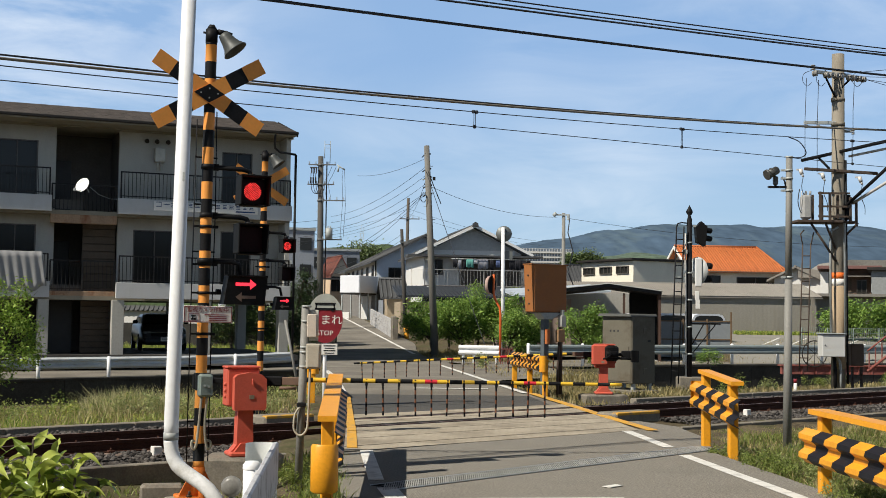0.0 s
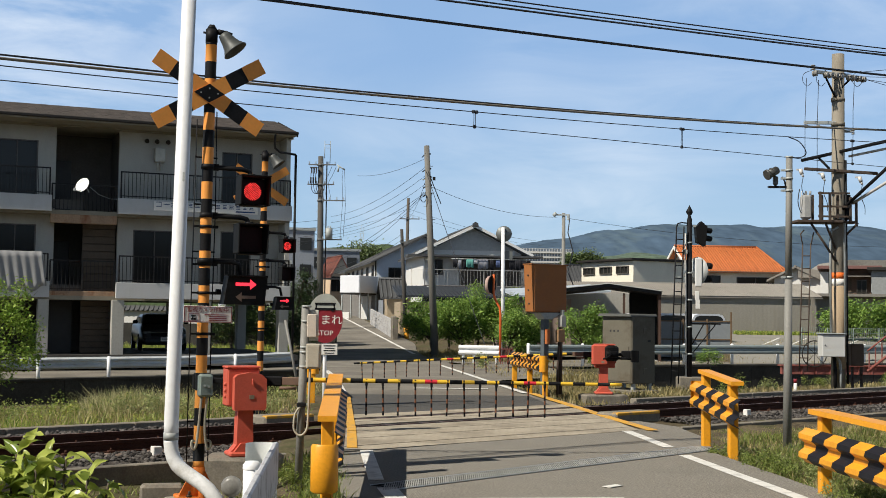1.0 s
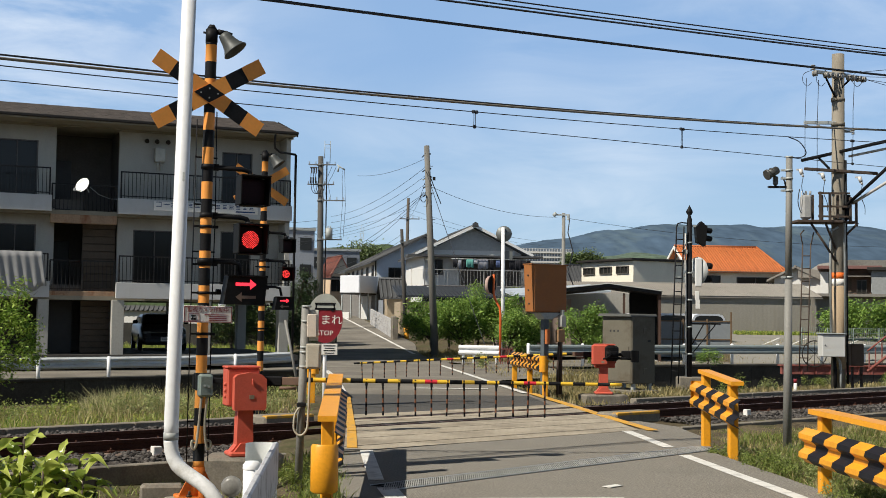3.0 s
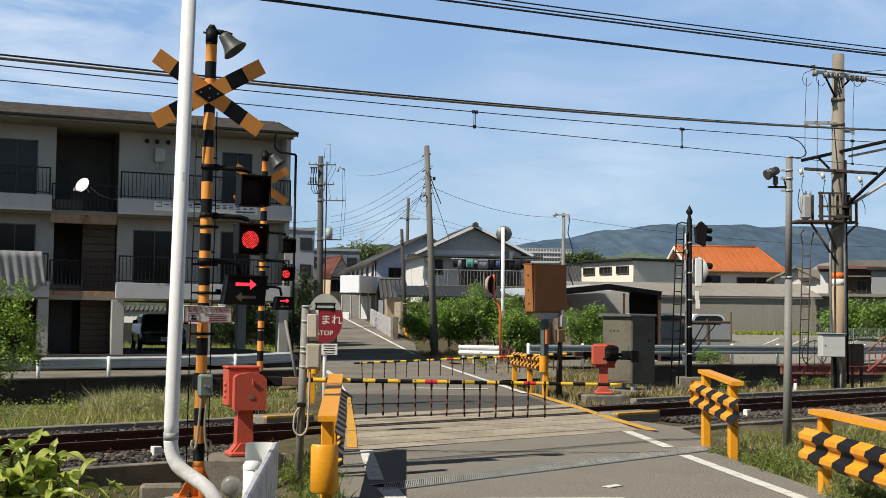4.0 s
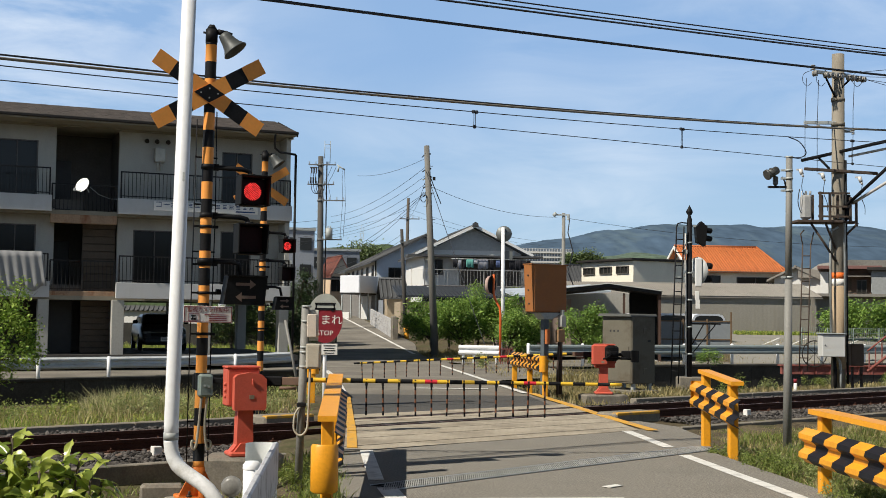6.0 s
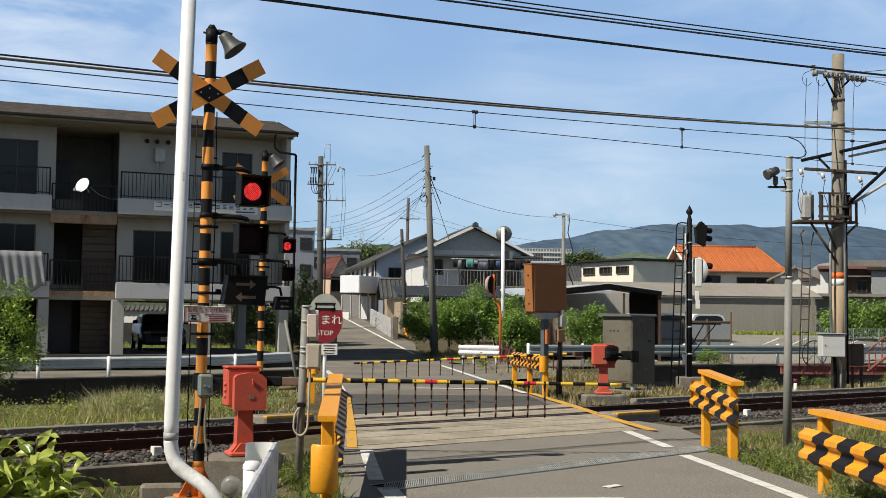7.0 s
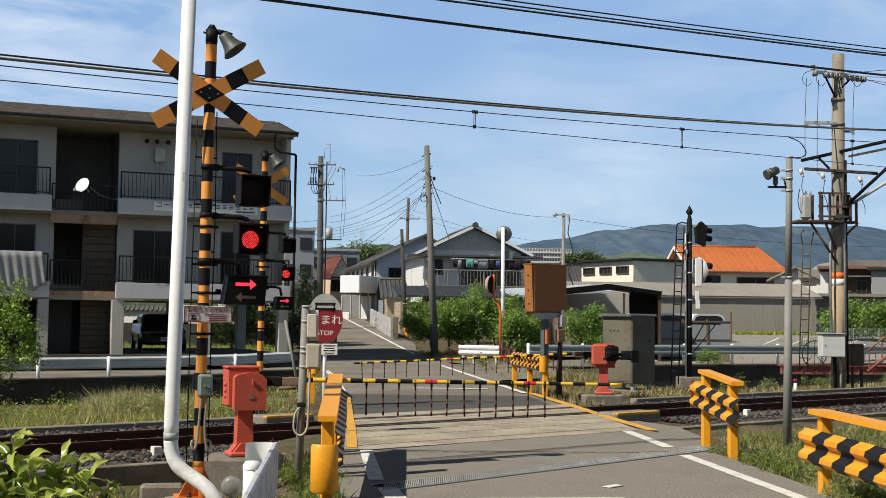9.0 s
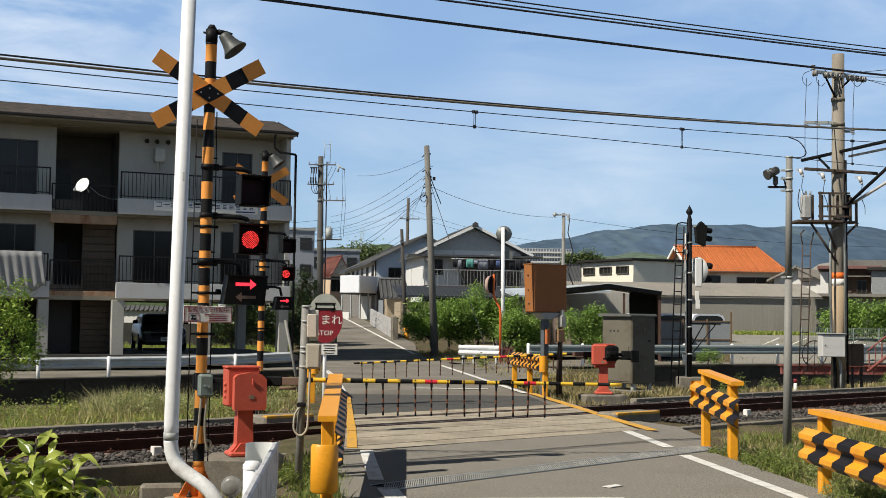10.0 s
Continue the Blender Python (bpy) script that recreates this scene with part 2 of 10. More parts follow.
def rib_slabs(m):
    """Shallow anti-slip ribs across the slabs, worn and dirty in the grooves."""
    nt = m.node_tree
    b = nt.nodes["Principled BSDF"]
    tc = nt.nodes.new("ShaderNodeTexCoord")
    mp = nt.nodes.new("ShaderNodeMapping")
    mp.inputs["Rotation"].default_value = (0, 0, radians(-39.2))
    br = nt.nodes.new("ShaderNodeTexBrick")
    br.inputs["Color1"].default_value, br.inputs["Color2"].default_value = (1, 1, 1, 1), (0.90, 0.90, 0.90, 1)
    br.inputs["Mortar"].default_value = (0.66, 0.64, 0.60, 1)
    br.inputs["Scale"].default_value, br.inputs["Mortar Size"].default_value = 1.0, 0.012
    br.inputs["Mortar Smooth"].default_value = 0.6
    br.inputs["Brick Width"].default_value, br.inputs["Row Height"].default_value = 0.16, 0.085
    mul = nt.nodes.new("ShaderNodeMix")
    mul.data_type, mul.blend_type = "RGBA", "MULTIPLY"
    mul.inputs["Factor"].default_value = 0.55
    L = nt.links.new
    L(tc.outputs["Object"], mp.inputs["Vector"])
    L(mp.outputs["Vector"], br.inputs["Vector"])
    L(b.inputs["Base Color"].links[0].from_socket, mul.inputs["A"])
    L(br.outputs["Color"], mul.inputs["B"])
    L(mul.outputs["Result"], b.inputs["Base Color"])


rib_slabs(SLAB)
CONCRETE = mat("weathered_concrete", (0.21, 0.188, 0.153), 0.92, spec=0.12, var=0.3, scale=2.0, grain=40, bump=0.4, stain=(0.09, 0.085, 0.075), stain_amt=0.75, stain_scale=1.4)
PALE_CONCRETE = mat("pale_worn_concrete", (0.30, 0.275, 0.23), 0.92, spec=0.12, var=0.25, scale=2.5, grain=45, bump=0.4, stain=(0.15, 0.135, 0.11), stain_amt=0.6, stain_scale=2.0)
# concrete colour taken near black for the wall face turned from the sun
DARK_CONCRETE = mat("shade_dark_concrete", (0.045, 0.043, 0.038), 0.92, var=0.35, scale=1.2, grain=25, bump=0.5, stain=(0.025, 0.025, 0.022), stain_amt=0.8, stain_scale=0.9)
WHITE_LINE = mat("worn_white_road_paint", (0.66, 0.65, 0.61), 0.8, var=0.1, scale=8, grain=70, bump=0.3, stain=(0.3, 0.29, 0.27), stain_amt=0.6, stain_scale=5)
YELLOW_LINE = mat("worn_yellow_road_paint", (0.62, 0.33, 0.045), 0.8, var=0.12, scale=8, grain=60, bump=0.3, stain=(0.27, 0.215, 0.15), stain_amt=0.9, stain_scale=7)
SOIL = mat("dry_soil_and_turf", (0.105, 0.085, 0.055), 0.97, spec=0.05, var=0.6, scale=1.5, grain=14, bump=0.8, stain=(0.07, 0.085, 0.03), stain_amt=0.8, stain_scale=0.7)
RAIL_STEEL = mat("rusty_rail_steel", (0.062, 0.028, 0.019), 0.8, spec=0.12, var=0.35, scale=3, grain=50, bump=0.3)
RAIL_HEAD = mat("polished_rail_head", (0.20, 0.125, 0.10), 0.5, 0.5, var=0.15, scale=3, grain=50, bump=0.05)
STONE = mat("dark_ballast_stone", (0.078, 0.071, 0.066), 0.92, spec=0.1, var=0.2, scale=10, grain=60, bump=0.3, island=0.75)
SLEEPER = mat("stained_sleeper", (0.16, 0.12, 0.095), 0.9, var=0.3, scale=4, grain=40, bump=0.4)
GALV = mat("galvanised_steel", (0.42, 0.44, 0.45), 0.5, 0.6, var=0.14, scale=5, grain=30, bump=0.1)

GRATE_BAR = mat("worn_grate_bar", (0.30, 0.30, 0.28), 0.7, 0.0, var=0.2, scale=5, grain=60, bump=0.1, rand=0.2)


def make_ground():
    def steps(a, b, fine, far):
        mid = [a + fine * i for i in range(int((b - a) / fine) + 1)]
        lo, hi, d = a, b, fine
        left, right = [], []
        while lo > -far:
            d *= 1.35
            lo -= d
            hi += d
            left.append(lo)
            right.append(hi)
        return left[::-1] + mid + right
    xs, ys = steps(-18.0, 22.0, 0.4, 3500.0), steps(4.0, 62.0, 0.4, 3500.0)
    b = Build()
    nx = len(xs)
    verts = []
    for y in ys:
        for x in xs:
            z = ground_z(x, y)
            rough = 0.05 * noise.noise((x * 0.9, y * 0.9, 0.0)) + 0.025 * noise.noise((x * 3.1, y * 3.1, 4.0))
            if abs(x - road_mid(y)) > ROAD_HALF + 0.4 and abs(off_track(x, y)) > 1.7 and off_track(x, y) < 19:
                z += rough
            verts.append((x, y, z))
    faces = [(j * nx + i, j * nx + i + 1, (j + 1) * nx + i + 1, (j + 1) * nx + i) for j in range(len(ys) - 1) for i in range(nx - 1)]
    b.add(verts, faces, True)
    solo("ground", b, SOIL, label="dry grassy soil beside the railway", category="ground", kind="structure")


make_ground()


def strip(b, pts, w, z0, z1, lift=0.0):
    """A band of width w along points in plan, with a thickness."""
    n = len(pts)
    top = []
    for i, p in enumerate(pts):
        a, c = Vector(pts[max(i - 1, 0)]).to_2d(), Vector(pts[min(i + 1, n - 1)]).to_2d()
        d = (c - a).normalized()
        k = Vector((-d.y, d.x)) * w / 2
        q = Vector(p).to_2d()
        top += [q + k, q - k]
    v = [(p.x, p.y, z1) for p in top] + [(p.x, p.y, z0) for p in top]
    m = len(top)
    f = []
    for i in range(n - 1):
        a = 2 * i
        f += [(a, a + 1, a + 3, a + 2), (m + a + 2, m + a + 3, m + a + 1, m + a), (a + 2, m + a + 2, m + a, a), (a + 1, m + a + 1, m + a + 3, a + 3)]
    f += [(0, m, m + 1, 1), (m - 2, m - 1, 2 * m - 1, 2 * m - 2)]
    b.add(v, f)
    return b


def make_road():
    b = Build()
    # near approach, up to the concrete of the crossing
    def edge_y(x, o):
        return 21.74 + (o + TS * (x - 1.0)) / TC
    def quad_strip(ya, yb, z):
        n = 12
        for i in range(n):
            p = []
            for k in (i / n, (i + 1) / n):
                for side in (-1, 1):
                    half = ROAD_HALF + (0.45 if side > 0 else 0.1)
                    x = 1.1 + side * half
                    y0, y1 = ya(x), yb(x)
                    y = y0 + (y1 - y0) * k
                    x = road_mid(y) + side * half
                    p.append((x, y, z))
            b.add([p[0], p[1], p[3], p[2]], [(0, 1, 2, 3)])
    quad_strip(lambda x: -8.0, lambda x: edge_y(road_mid(17) + x - 1.1, -3.35), 0.0)
    solo("road", b, ASPHALT, label="grey patched asphalt road leading to the crossing", category="road", kind="structure")
    far = Build()
    ys = [17.0 + 2.0 * i for i in range(60)]
    v, f = [], []
    for y in ys:
        z = rise(y)
        flare = 0.35 * smooth(30, 24, y)
        flare += 0.8 * smooth(54, 62, y)
        v += [(road_mid(y) - ROAD_HALF - 0.15, y, z), (road_mid(y) + ROAD_HALF + 0.15 + flare, y, z)]
    for i in range(len(ys) - 1):
        f.append((2 * i, 2 * i + 1, 2 * i + 3, 2 * i + 2))
    far.add(v, f)
    far.v = [(x, y, z - (0.012 if y < 40 else 0.0)) for x, y, z in far.v]
    solo("road_beyond", far, OLD_ASPHALT, label="pale old asphalt lane running on between the houses", category="road", kind="structure")
    # the concrete of the crossing, in bays between the rails
    slab = thing("crossing_deck", pose(0, 0, 0), "worn pale concrete slabs of the level crossing", "crossing deck", kind="structure")
    for o0, o1 in ((-3.35, -2.92), (-2.88, -2.1), (-2.07, -1.42), (-1.39, -0.76), (-0.36, 0.08), (0.11, 0.42), (0.70, 1.3)):
        bb = Build()
        def xe(o, side):
            # where the band across the road meets its edge
            x = 1.0
            for _ in range(20):
                y = 21.74 + (o + TS * (x - 1.0)) / TC
                half = ROAD_HALF + (0.05 if side < 0 else 0.25 + 0.15 * smooth(18, 24, y))
                x = road_mid(y) + side * half
            return x, 21.74 + (o + TS * (x - 1.0)) / TC
        a, c, d, e = xe(o0, -1), xe(o0, 1), xe(o1, 1), xe(o1, -1)
        z = 0.006
        bb.add([(*a, z), (*c, z), (*d, z), (*e, z), (*a, -0.2), (*c, -0.2), (*d, -0.2), (*e, -0.2)],
               [(0, 1, 2, 3), (0, 4, 5, 1), (1, 5, 6, 2), (2, 6, 7, 3), (3, 7, 4, 0)])
        part("slab", bb, SLAB, slab)
    # flat dark strips: painted shade in the rail gaps, dark slab joints
    gap_dark = mat("flangeway_shade_and_joints", (0.022, 0.016, 0.013), 0.9, var=0.3, bump=0.3)
    for o0, o1 in ((-0.76, -0.36), (0.42, 0.70), (-2.93, -2.87), (-2.105, -2.065), (-1.425, -1.385), (0.075, 0.115)):
        a, c, d, e = xe(o0, -1), xe(o0, 1), xe(o1, 1), xe(o1, -1)
        part("flangeway", Build().add([(*a, -0.004), (*c, -0.004), (*d, -0.004), (*e, -0.004)], [(0, 1, 2, 3)]), gap_dark, slab)


make_road()


def painted(name, pts, w, material, label, z=0.012):
    solo(name, strip(Build(), pts, w, z - 0.006, z), material, label=label, category="road marking", kind="structure")


painted("edge_line_white", [(3.50, 11.0), (3.45, 12.04), (3.20, 14.2), (3.04, 15.6)], 0.14, WHITE_LINE, "worn solid white road edge line")
painted("edge_line_white", [(3.02, 16.55), (2.80, 18.85)], 0.15, WHITE_LINE, "worn white dash at the road edge")
painted("edge_line_white", [(-0.66, 12.95), (-0.93, 15.7)], 0.16, WHITE_LINE, "worn white road edge line")
painted("edge_line_white", [(-0.30, 11.0), (-0.52, 12.35)], 0.2, WHITE_LINE, "worn white road edge line")
painted("stop_line", [(0.2, 11.55), (1.75, 11.72)], 0.3, WHITE_LINE, "worn white stop line across the lane")
painted("edge_line_yellow", [(-1.13, 16.0), (-1.31, 18.4), (-1.62, 22.0), (-1.95, 25.9)], 0.135, YELLOW_LINE, "worn yellow edge line of the crossing", 0.016)
painted("edge_line_yellow", [(3.22, 19.0), (2.86, 21.4), (2.45, 24.6), (2.01, 27.9)], 0.17, YELLOW_LINE, "worn yellow edge line of the crossing", 0.016)
painted("edge_line_white", [(1.88, 27.9), (1.15, 33.6), (0.0, 43.0)], 0.14, WHITE_LINE, "white road edge line beyond the track")
painted("edge_line_white", [(-2.15, 27.4), (-2.9, 34.0), (-3.5, 38.0)], 0.16, WHITE_LINE, "white road edge line beyond the track")
painted("stop_line", [(-0.65, 29.4), (1.1, 29.4)], 0.16, WHITE_LINE, "worn white stop line beyond the track")

painted("worn_mark", [(1.67, 12.60), (1.82, 12.76)], 0.10, WHITE_LINE, "small worn white mark on the asphalt")
solo("road_shoulder", Build().add([(2.9, 16.0, -0.012), (3.62, 16.7, -0.012), (3.86, 18.6, -0.03), (3.80, 20.2, -0.03), (3.30, 21.0, -0.012), (2.6, 20.4, -0.012)], [(0, 1, 2, 3, 4, 5)]),
     ASPHALT, label="worn asphalt shoulder beside the crossing deck", category="road", kind="structure")

edge = [(x, 21.76 + (1.3 + TS * (x - 1.0)) / TC) for x in (-2.05, 2.15)]
solo("asphalt_patch", Build().add([(edge[0][0], edge[0][1], -0.005), (edge[1][0], edge[1][1], -0.005), (1.9, 27.2, -0.005), (-2.35, 27.0, -0.005)], [(0, 1, 2, 3)]),
     mat("newer_dark_asphalt", (0.085, 0.082, 0.077), 0.92, spec=0.15, var=0.5, scale=30, grain=120, bump=0.4), label="newer darker asphalt patch beyond the crossing deck", category="road", kind="structure")


def lane_line():
    b = Build()
    ys = [54.0 + 3.0 * i for i in range(16)]
    v = []
    for y in ys:
        x = road_mid(y) + ROAD_HALF - 0.15
        v += [(x - 0.08, y, rise(y) + 0.012), (x + 0.08, y, rise(y) + 0.012)]
    b.add(v, [(2 * i, 2 * i + 1, 2 * i + 3, 2 * i + 2) for i in range(len(ys) - 1)])
    solo("edge_line_white", b, WHITE_LINE, label="white road edge line between the houses", category="road marking", kind="structure")


lane_line()


def make_grate():
    a, c = Vector((-0.56, 12.38, 0)), Vector((3.50, 16.52, 0))
    d = (c - a).normalized()
    ang = math.degrees(math.atan2(d.y, d.x))
    L = (c - a).length
    g = thing("drain_grating", pose(a.x, a.y, 0.0, 0, 0, ang), "galvanised steel drain grating across the road", "drain grating", kind="structure")
    # dark sheet on the road paints the shade seen between the bars
    dark = mat("drain_shade", (0.03, 0.029, 0.027), 1.0, bump=0, spec=0.0)
    part("channel", Build().box((L / 2, 0, 0.0095), (L, 0.37, 0.004)), dark, g)
    for y in (-0.19, 0.19):
        part("frame_bar", Build().box((L / 2, y, 0.009), (L, 0.022, 0.013), bev=0.004), GALV, g)
    me = Build().box((0, 0, 0.0130), (0.0130, 0.49, 0.002)).mesh("bar", GRATE_BAR)
    for y in (-0.062, 0.062):
        part("cross_bar", Build().box((L / 2, y, 0.0118), (L, 0.012, 0.001)), GRATE_BAR, g)
    n = int(L / 0.031)
    for i in range(n):
        part("bar", me, GRATE_BAR, g, m=pose((i + 0.5) * L / n, 0, 0, 0, 0, -ang))


make_grate()


def make_track():
    t = thing("railway_track", TRACK, "single rusty narrow-gauge railway track on ballast", "railway track", kind="structure")
    prof = [(-0.033, 0.0), (0.033, 0.0), (0.034, -0.04), (0.012, -0.055), (0.010, -0.125), (0.064, -0.14), (0.064, -0.153), (-0.064, -0.153), (-0.064, -0.14), (-0.010, -0.125), (-0.012, -0.055), (-0.034, -0.04)]
    for o in (-0.566, 0.566):
        b = Build()
        M = pose(0, 0, 0, 0, 0, 90)
        b.prism([(x, z) for x, z in prof], -90, 90, M @ pose(0, 0, 0))
        ob = part("rail", b, RAIL_STEEL, t, m=pose(0, o, 0))
        h = Build().box((0, 0, 0.001), (180, 0.05, 0.004))
        part("running_surface", h, RAIL_HEAD, ob, "polished running surface")
    me = Build().box((0, 0, -0.21), (0.2, 2.0, 0.12), bev=0.015).mesh("sleeper", SLEEPER)
    for i in range(-40, 60):
        s = i * 0.62
        if -4.0 < s < 5.0:
            continue
        part("sleeper", me, SLEEPER, t, m=pose(s, 0, 0))
    clip = Build().box((0, -0.10, -0.135), (0.10, 0.07, 0.035), bev=0.01).cyl((0, -0.10, -0.12), (0, -0.10, -0.085), 0.016, seg=8)
    me = clip.mesh("rail_clip", RAIL_STEEL)
    for i in range(-24, 40):
        s = i * 0.62
        if -4.0 < s < 5.0:
            continue
        for o in (-0.566, 0.566):
            part("rail_clip", me, RAIL_STEEL, t, m=pose(s, o, 0))


make_track()


def make_ballast():
    rng = np.random.default_rng(5)
    base = Build()
    for s0, s1 in ((-60.0, -3.6), (4.6, 90.0)):
        sec = [(-1.75, -0.34), (-1.35, -0.19), (-0.9, -0.17), (0.9, -0.17), (1.3, -0.10), (1.85, -0.10), (1.85, -0.34)]
        base.prism(sec, 0, 1, Matrix(((0, s1 - s0, 0, s0), (1, 0, 0, 0), (0, 0, 1, 0), (0, 0, 0, 1))))
    solo("ballast_bed", base, mat("ballast_bed", (0.065, 0.058, 0.052), 0.95, var=0.5, scale=9, grain=30, bump=1.0), TRACK, "bed of dark crushed stone under the track", "ballast", kind="structure")
    ico = [Vector(p).normalized() for p in ((0, 0, 1), (0.9, 0, 0.4), (0.28, 0.85, 0.4), (-0.72, 0.53, 0.4), (-0.72, -0.53, 0.4), (0.28, -0.85, 0.4), (0.72, 0.53, -0.4), (-0.28, 0.85, -0.4), (-0.9, 0, -0.4), (-0.28, -0.85, -0.4), (0.72, -0.53, -0.4), (0, 0, -1))]
    tri = [(0, 1, 2), (0, 2, 3), (0, 3, 4), (0, 4, 5), (0, 5, 1), (1, 6, 2), (2, 7, 3), (3, 8, 4), (4, 9, 5), (5, 10, 1), (6, 7, 2), (7, 8, 3), (8, 9, 4), (9, 10, 5), (10, 6, 1), (11, 7, 6), (11, 8, 7), (11, 9, 8), (11, 10, 9), (11, 6, 10)]
    P = np.array([tuple(p) for p in ico])
    V, F = [], []
    n = 0
    for s0, s1, count in ((-12.0, -3.5, 11000), (3.4, 18.0, 12500)):
        for _ in range(count):
            s = rng.uniform(s0, s1)
            o = rng.uniform(-1.85, 1.7)
            if rng.random() < 0.45:
                o = rng.uniform(-1.85, -0.65)
            z = -0.18 - 0.16 * max(0.0, (-o - 1.25) / 0.5) + 0.08 * smooth(0.8, 1.25, o)
            r = rng.uniform(0.017, 0.040)
            q = P * (r * rng.uniform(0.75, 1.25, (12, 1))) * np.array([rng.uniform(0.8, 1.4), rng.uniform(0.8, 1.3), rng.uniform(0.6, 0.9)])
            a = rng.uniform(0, 6.28)
            c, d = math.cos(a), math.sin(a)
            q = np.stack([q[:, 0] * c - q[:, 1] * d + s, q[:, 0] * d + q[:, 1] * c + o, q[:, 2] + z + rng.uniform(-0.01, 0.03)], 1)
            V.append(q)
            F.append(np.array(tri) + n)
            n += 12
    me = bpy.data.meshes.new("ballast_stones")
    me.from_pydata(np.concatenate(V).tolist(), [], np.concatenate(F).tolist())
    me.materials.append(STONE)
    ob = new("ballast_stones", me)
    ob.matrix_world = TRACK
    tagged(ob, "dark crushed ballast stones beside the rails", "ballast", kind="stuff")


make_ballast()


def wall_along(name, s0, s1, o, w, z0, z1, material, label, joint=0.0):
    """A low wall along the track, cast in lengths."""
    t = thing(name, TRACK, label, "retaining wall", kind="structure")
    n = max(1, int(round((s1 - s0) / joint))) if joint else 1
    for i in range(n):
        a, c = s0 + (s1 - s0) * i / n, s0 + (s1 - s0) * (i + 1) / n
        part("block", Build().box(((a + c) / 2, o, (z0 + z1) / 2), (c - a - (0.012 if joint else 0), w, z1 - z0), bev=0.012), material, t)


wall_along("track_kerb_near", -34.0, -4.9, -2.0, 0.16, -0.6, -0.145, CONCRETE, "weathered concrete kerb along the ballast", 2.0)
wall_along("track_kerb_near", 2.4, 30.0, -2.0, 0.16, -0.6, -0.17, CONCRETE, "weathered concrete kerb along the ballast", 2.0)
wall_along("track_kerb_far", -34.0, -3.9, 1.95, 0.18, -0.6, -0.01, CONCRETE, "weathered concrete kerb along the ballast", 2.0)
wall_along("track_kerb_far", 5.6, 60.0, 1.95, 0.18, -0.6, -0.01, CONCRETE, "weathered concrete kerb along the ballast", 2.0)


def make_street():
    """The street behind the track, on its retaining wall, in lengths that rise with it."""
    b = Build()
    for s in range(-40, 100, 4):
        p = [trk(s, 19.3), trk(s + 4, 19.3), trk(s + 4, 24.6), trk(s, 24.6)]
        b.add([(q.x, q.y, street_z(q.x) + 0.015) for q in p], [(0, 1, 2, 3)])
    solo("street", b, OLD_ASPHALT, label="pale asphalt street behind the railway", category="road", kind="structure")
    w = thing("street_retaining_wall", pose(0, 0, 0), "concrete retaining wall under the street, its shade put into the dark colour", "retaining wall", kind="structure")
    s0, s1 = -40, 9.2
    n = int((s1 - s0) / 3)
    for i in range(n):
        a, c = s0 + (s1 - s0) * i / n, s0 + (s1 - s0) * (i + 1) / n
        x = trk((a + c) / 2, 19).x
        z = street_z(x)
        # blocks and coping get their shade from the dark concrete colour
        part("block", Build().box(((a + c) / 2, 19.05, z - 0.58), (c - a - 0.015, 0.3, 1.14), bev=0.01), DARK_CONCRETE, w, m=TRACK)
        part("coping", Build().box(((a + c) / 2, 19.08, z + 0.03), (c - a, 0.5, 0.08), bev=0.01), DARK_CONCRETE, w, m=TRACK)

    # beyond the lane the street turns along the plain
    line = STREET_BEND
    for i in range(1, 13):
        a = 3.0 * i
        part("block", Build().box((a + 1.5, -0.75, -0.59), (2.985, 0.3, 1.14), bev=0.01), DARK_CONCRETE, w, m=line)
        part("coping", Build().box((a + 1.5, -0.72, 0.02), (3.0, 0.5, 0.08), bev=0.01), DARK_CONCRETE, w, m=line)
    solo("parking_ground", Build().box((15.0, 4.2, 0.0), (32.0, 9.2, 0.03)), OLD_ASPHALT, line @ pose(0, 0, 0.0), label="pale asphalt street and parking ground behind the guard rail", category="road", kind="structure")
    b, v = Build(), []
    for i in range(13):
        y = 33.0 + i
        x = road_mid(y) + ROAD_HALF - 0.05
        v += [(x, y, -0.022), (x + 0.1 + 3.3 * smooth(33.0, 38.0, y), y, -0.022)]
    b.add(v, [(2 * i, 2 * i + 1, 2 * i + 3, 2 * i + 2) for i in range(12)])
    solo("street_apron", b, OLD_ASPHALT, label="pale asphalt where the street meets the lane", category="road", kind="structure")
    b = Build()
    for i in range(4):
        b.box((8.5 + 2.6 * i, 3.6, 0.018), (0.12, 3.6, 0.008))
    solo("parking_lines", b, WHITE_LINE, line, label="faded white parking lines", category="road marking", kind="structure")


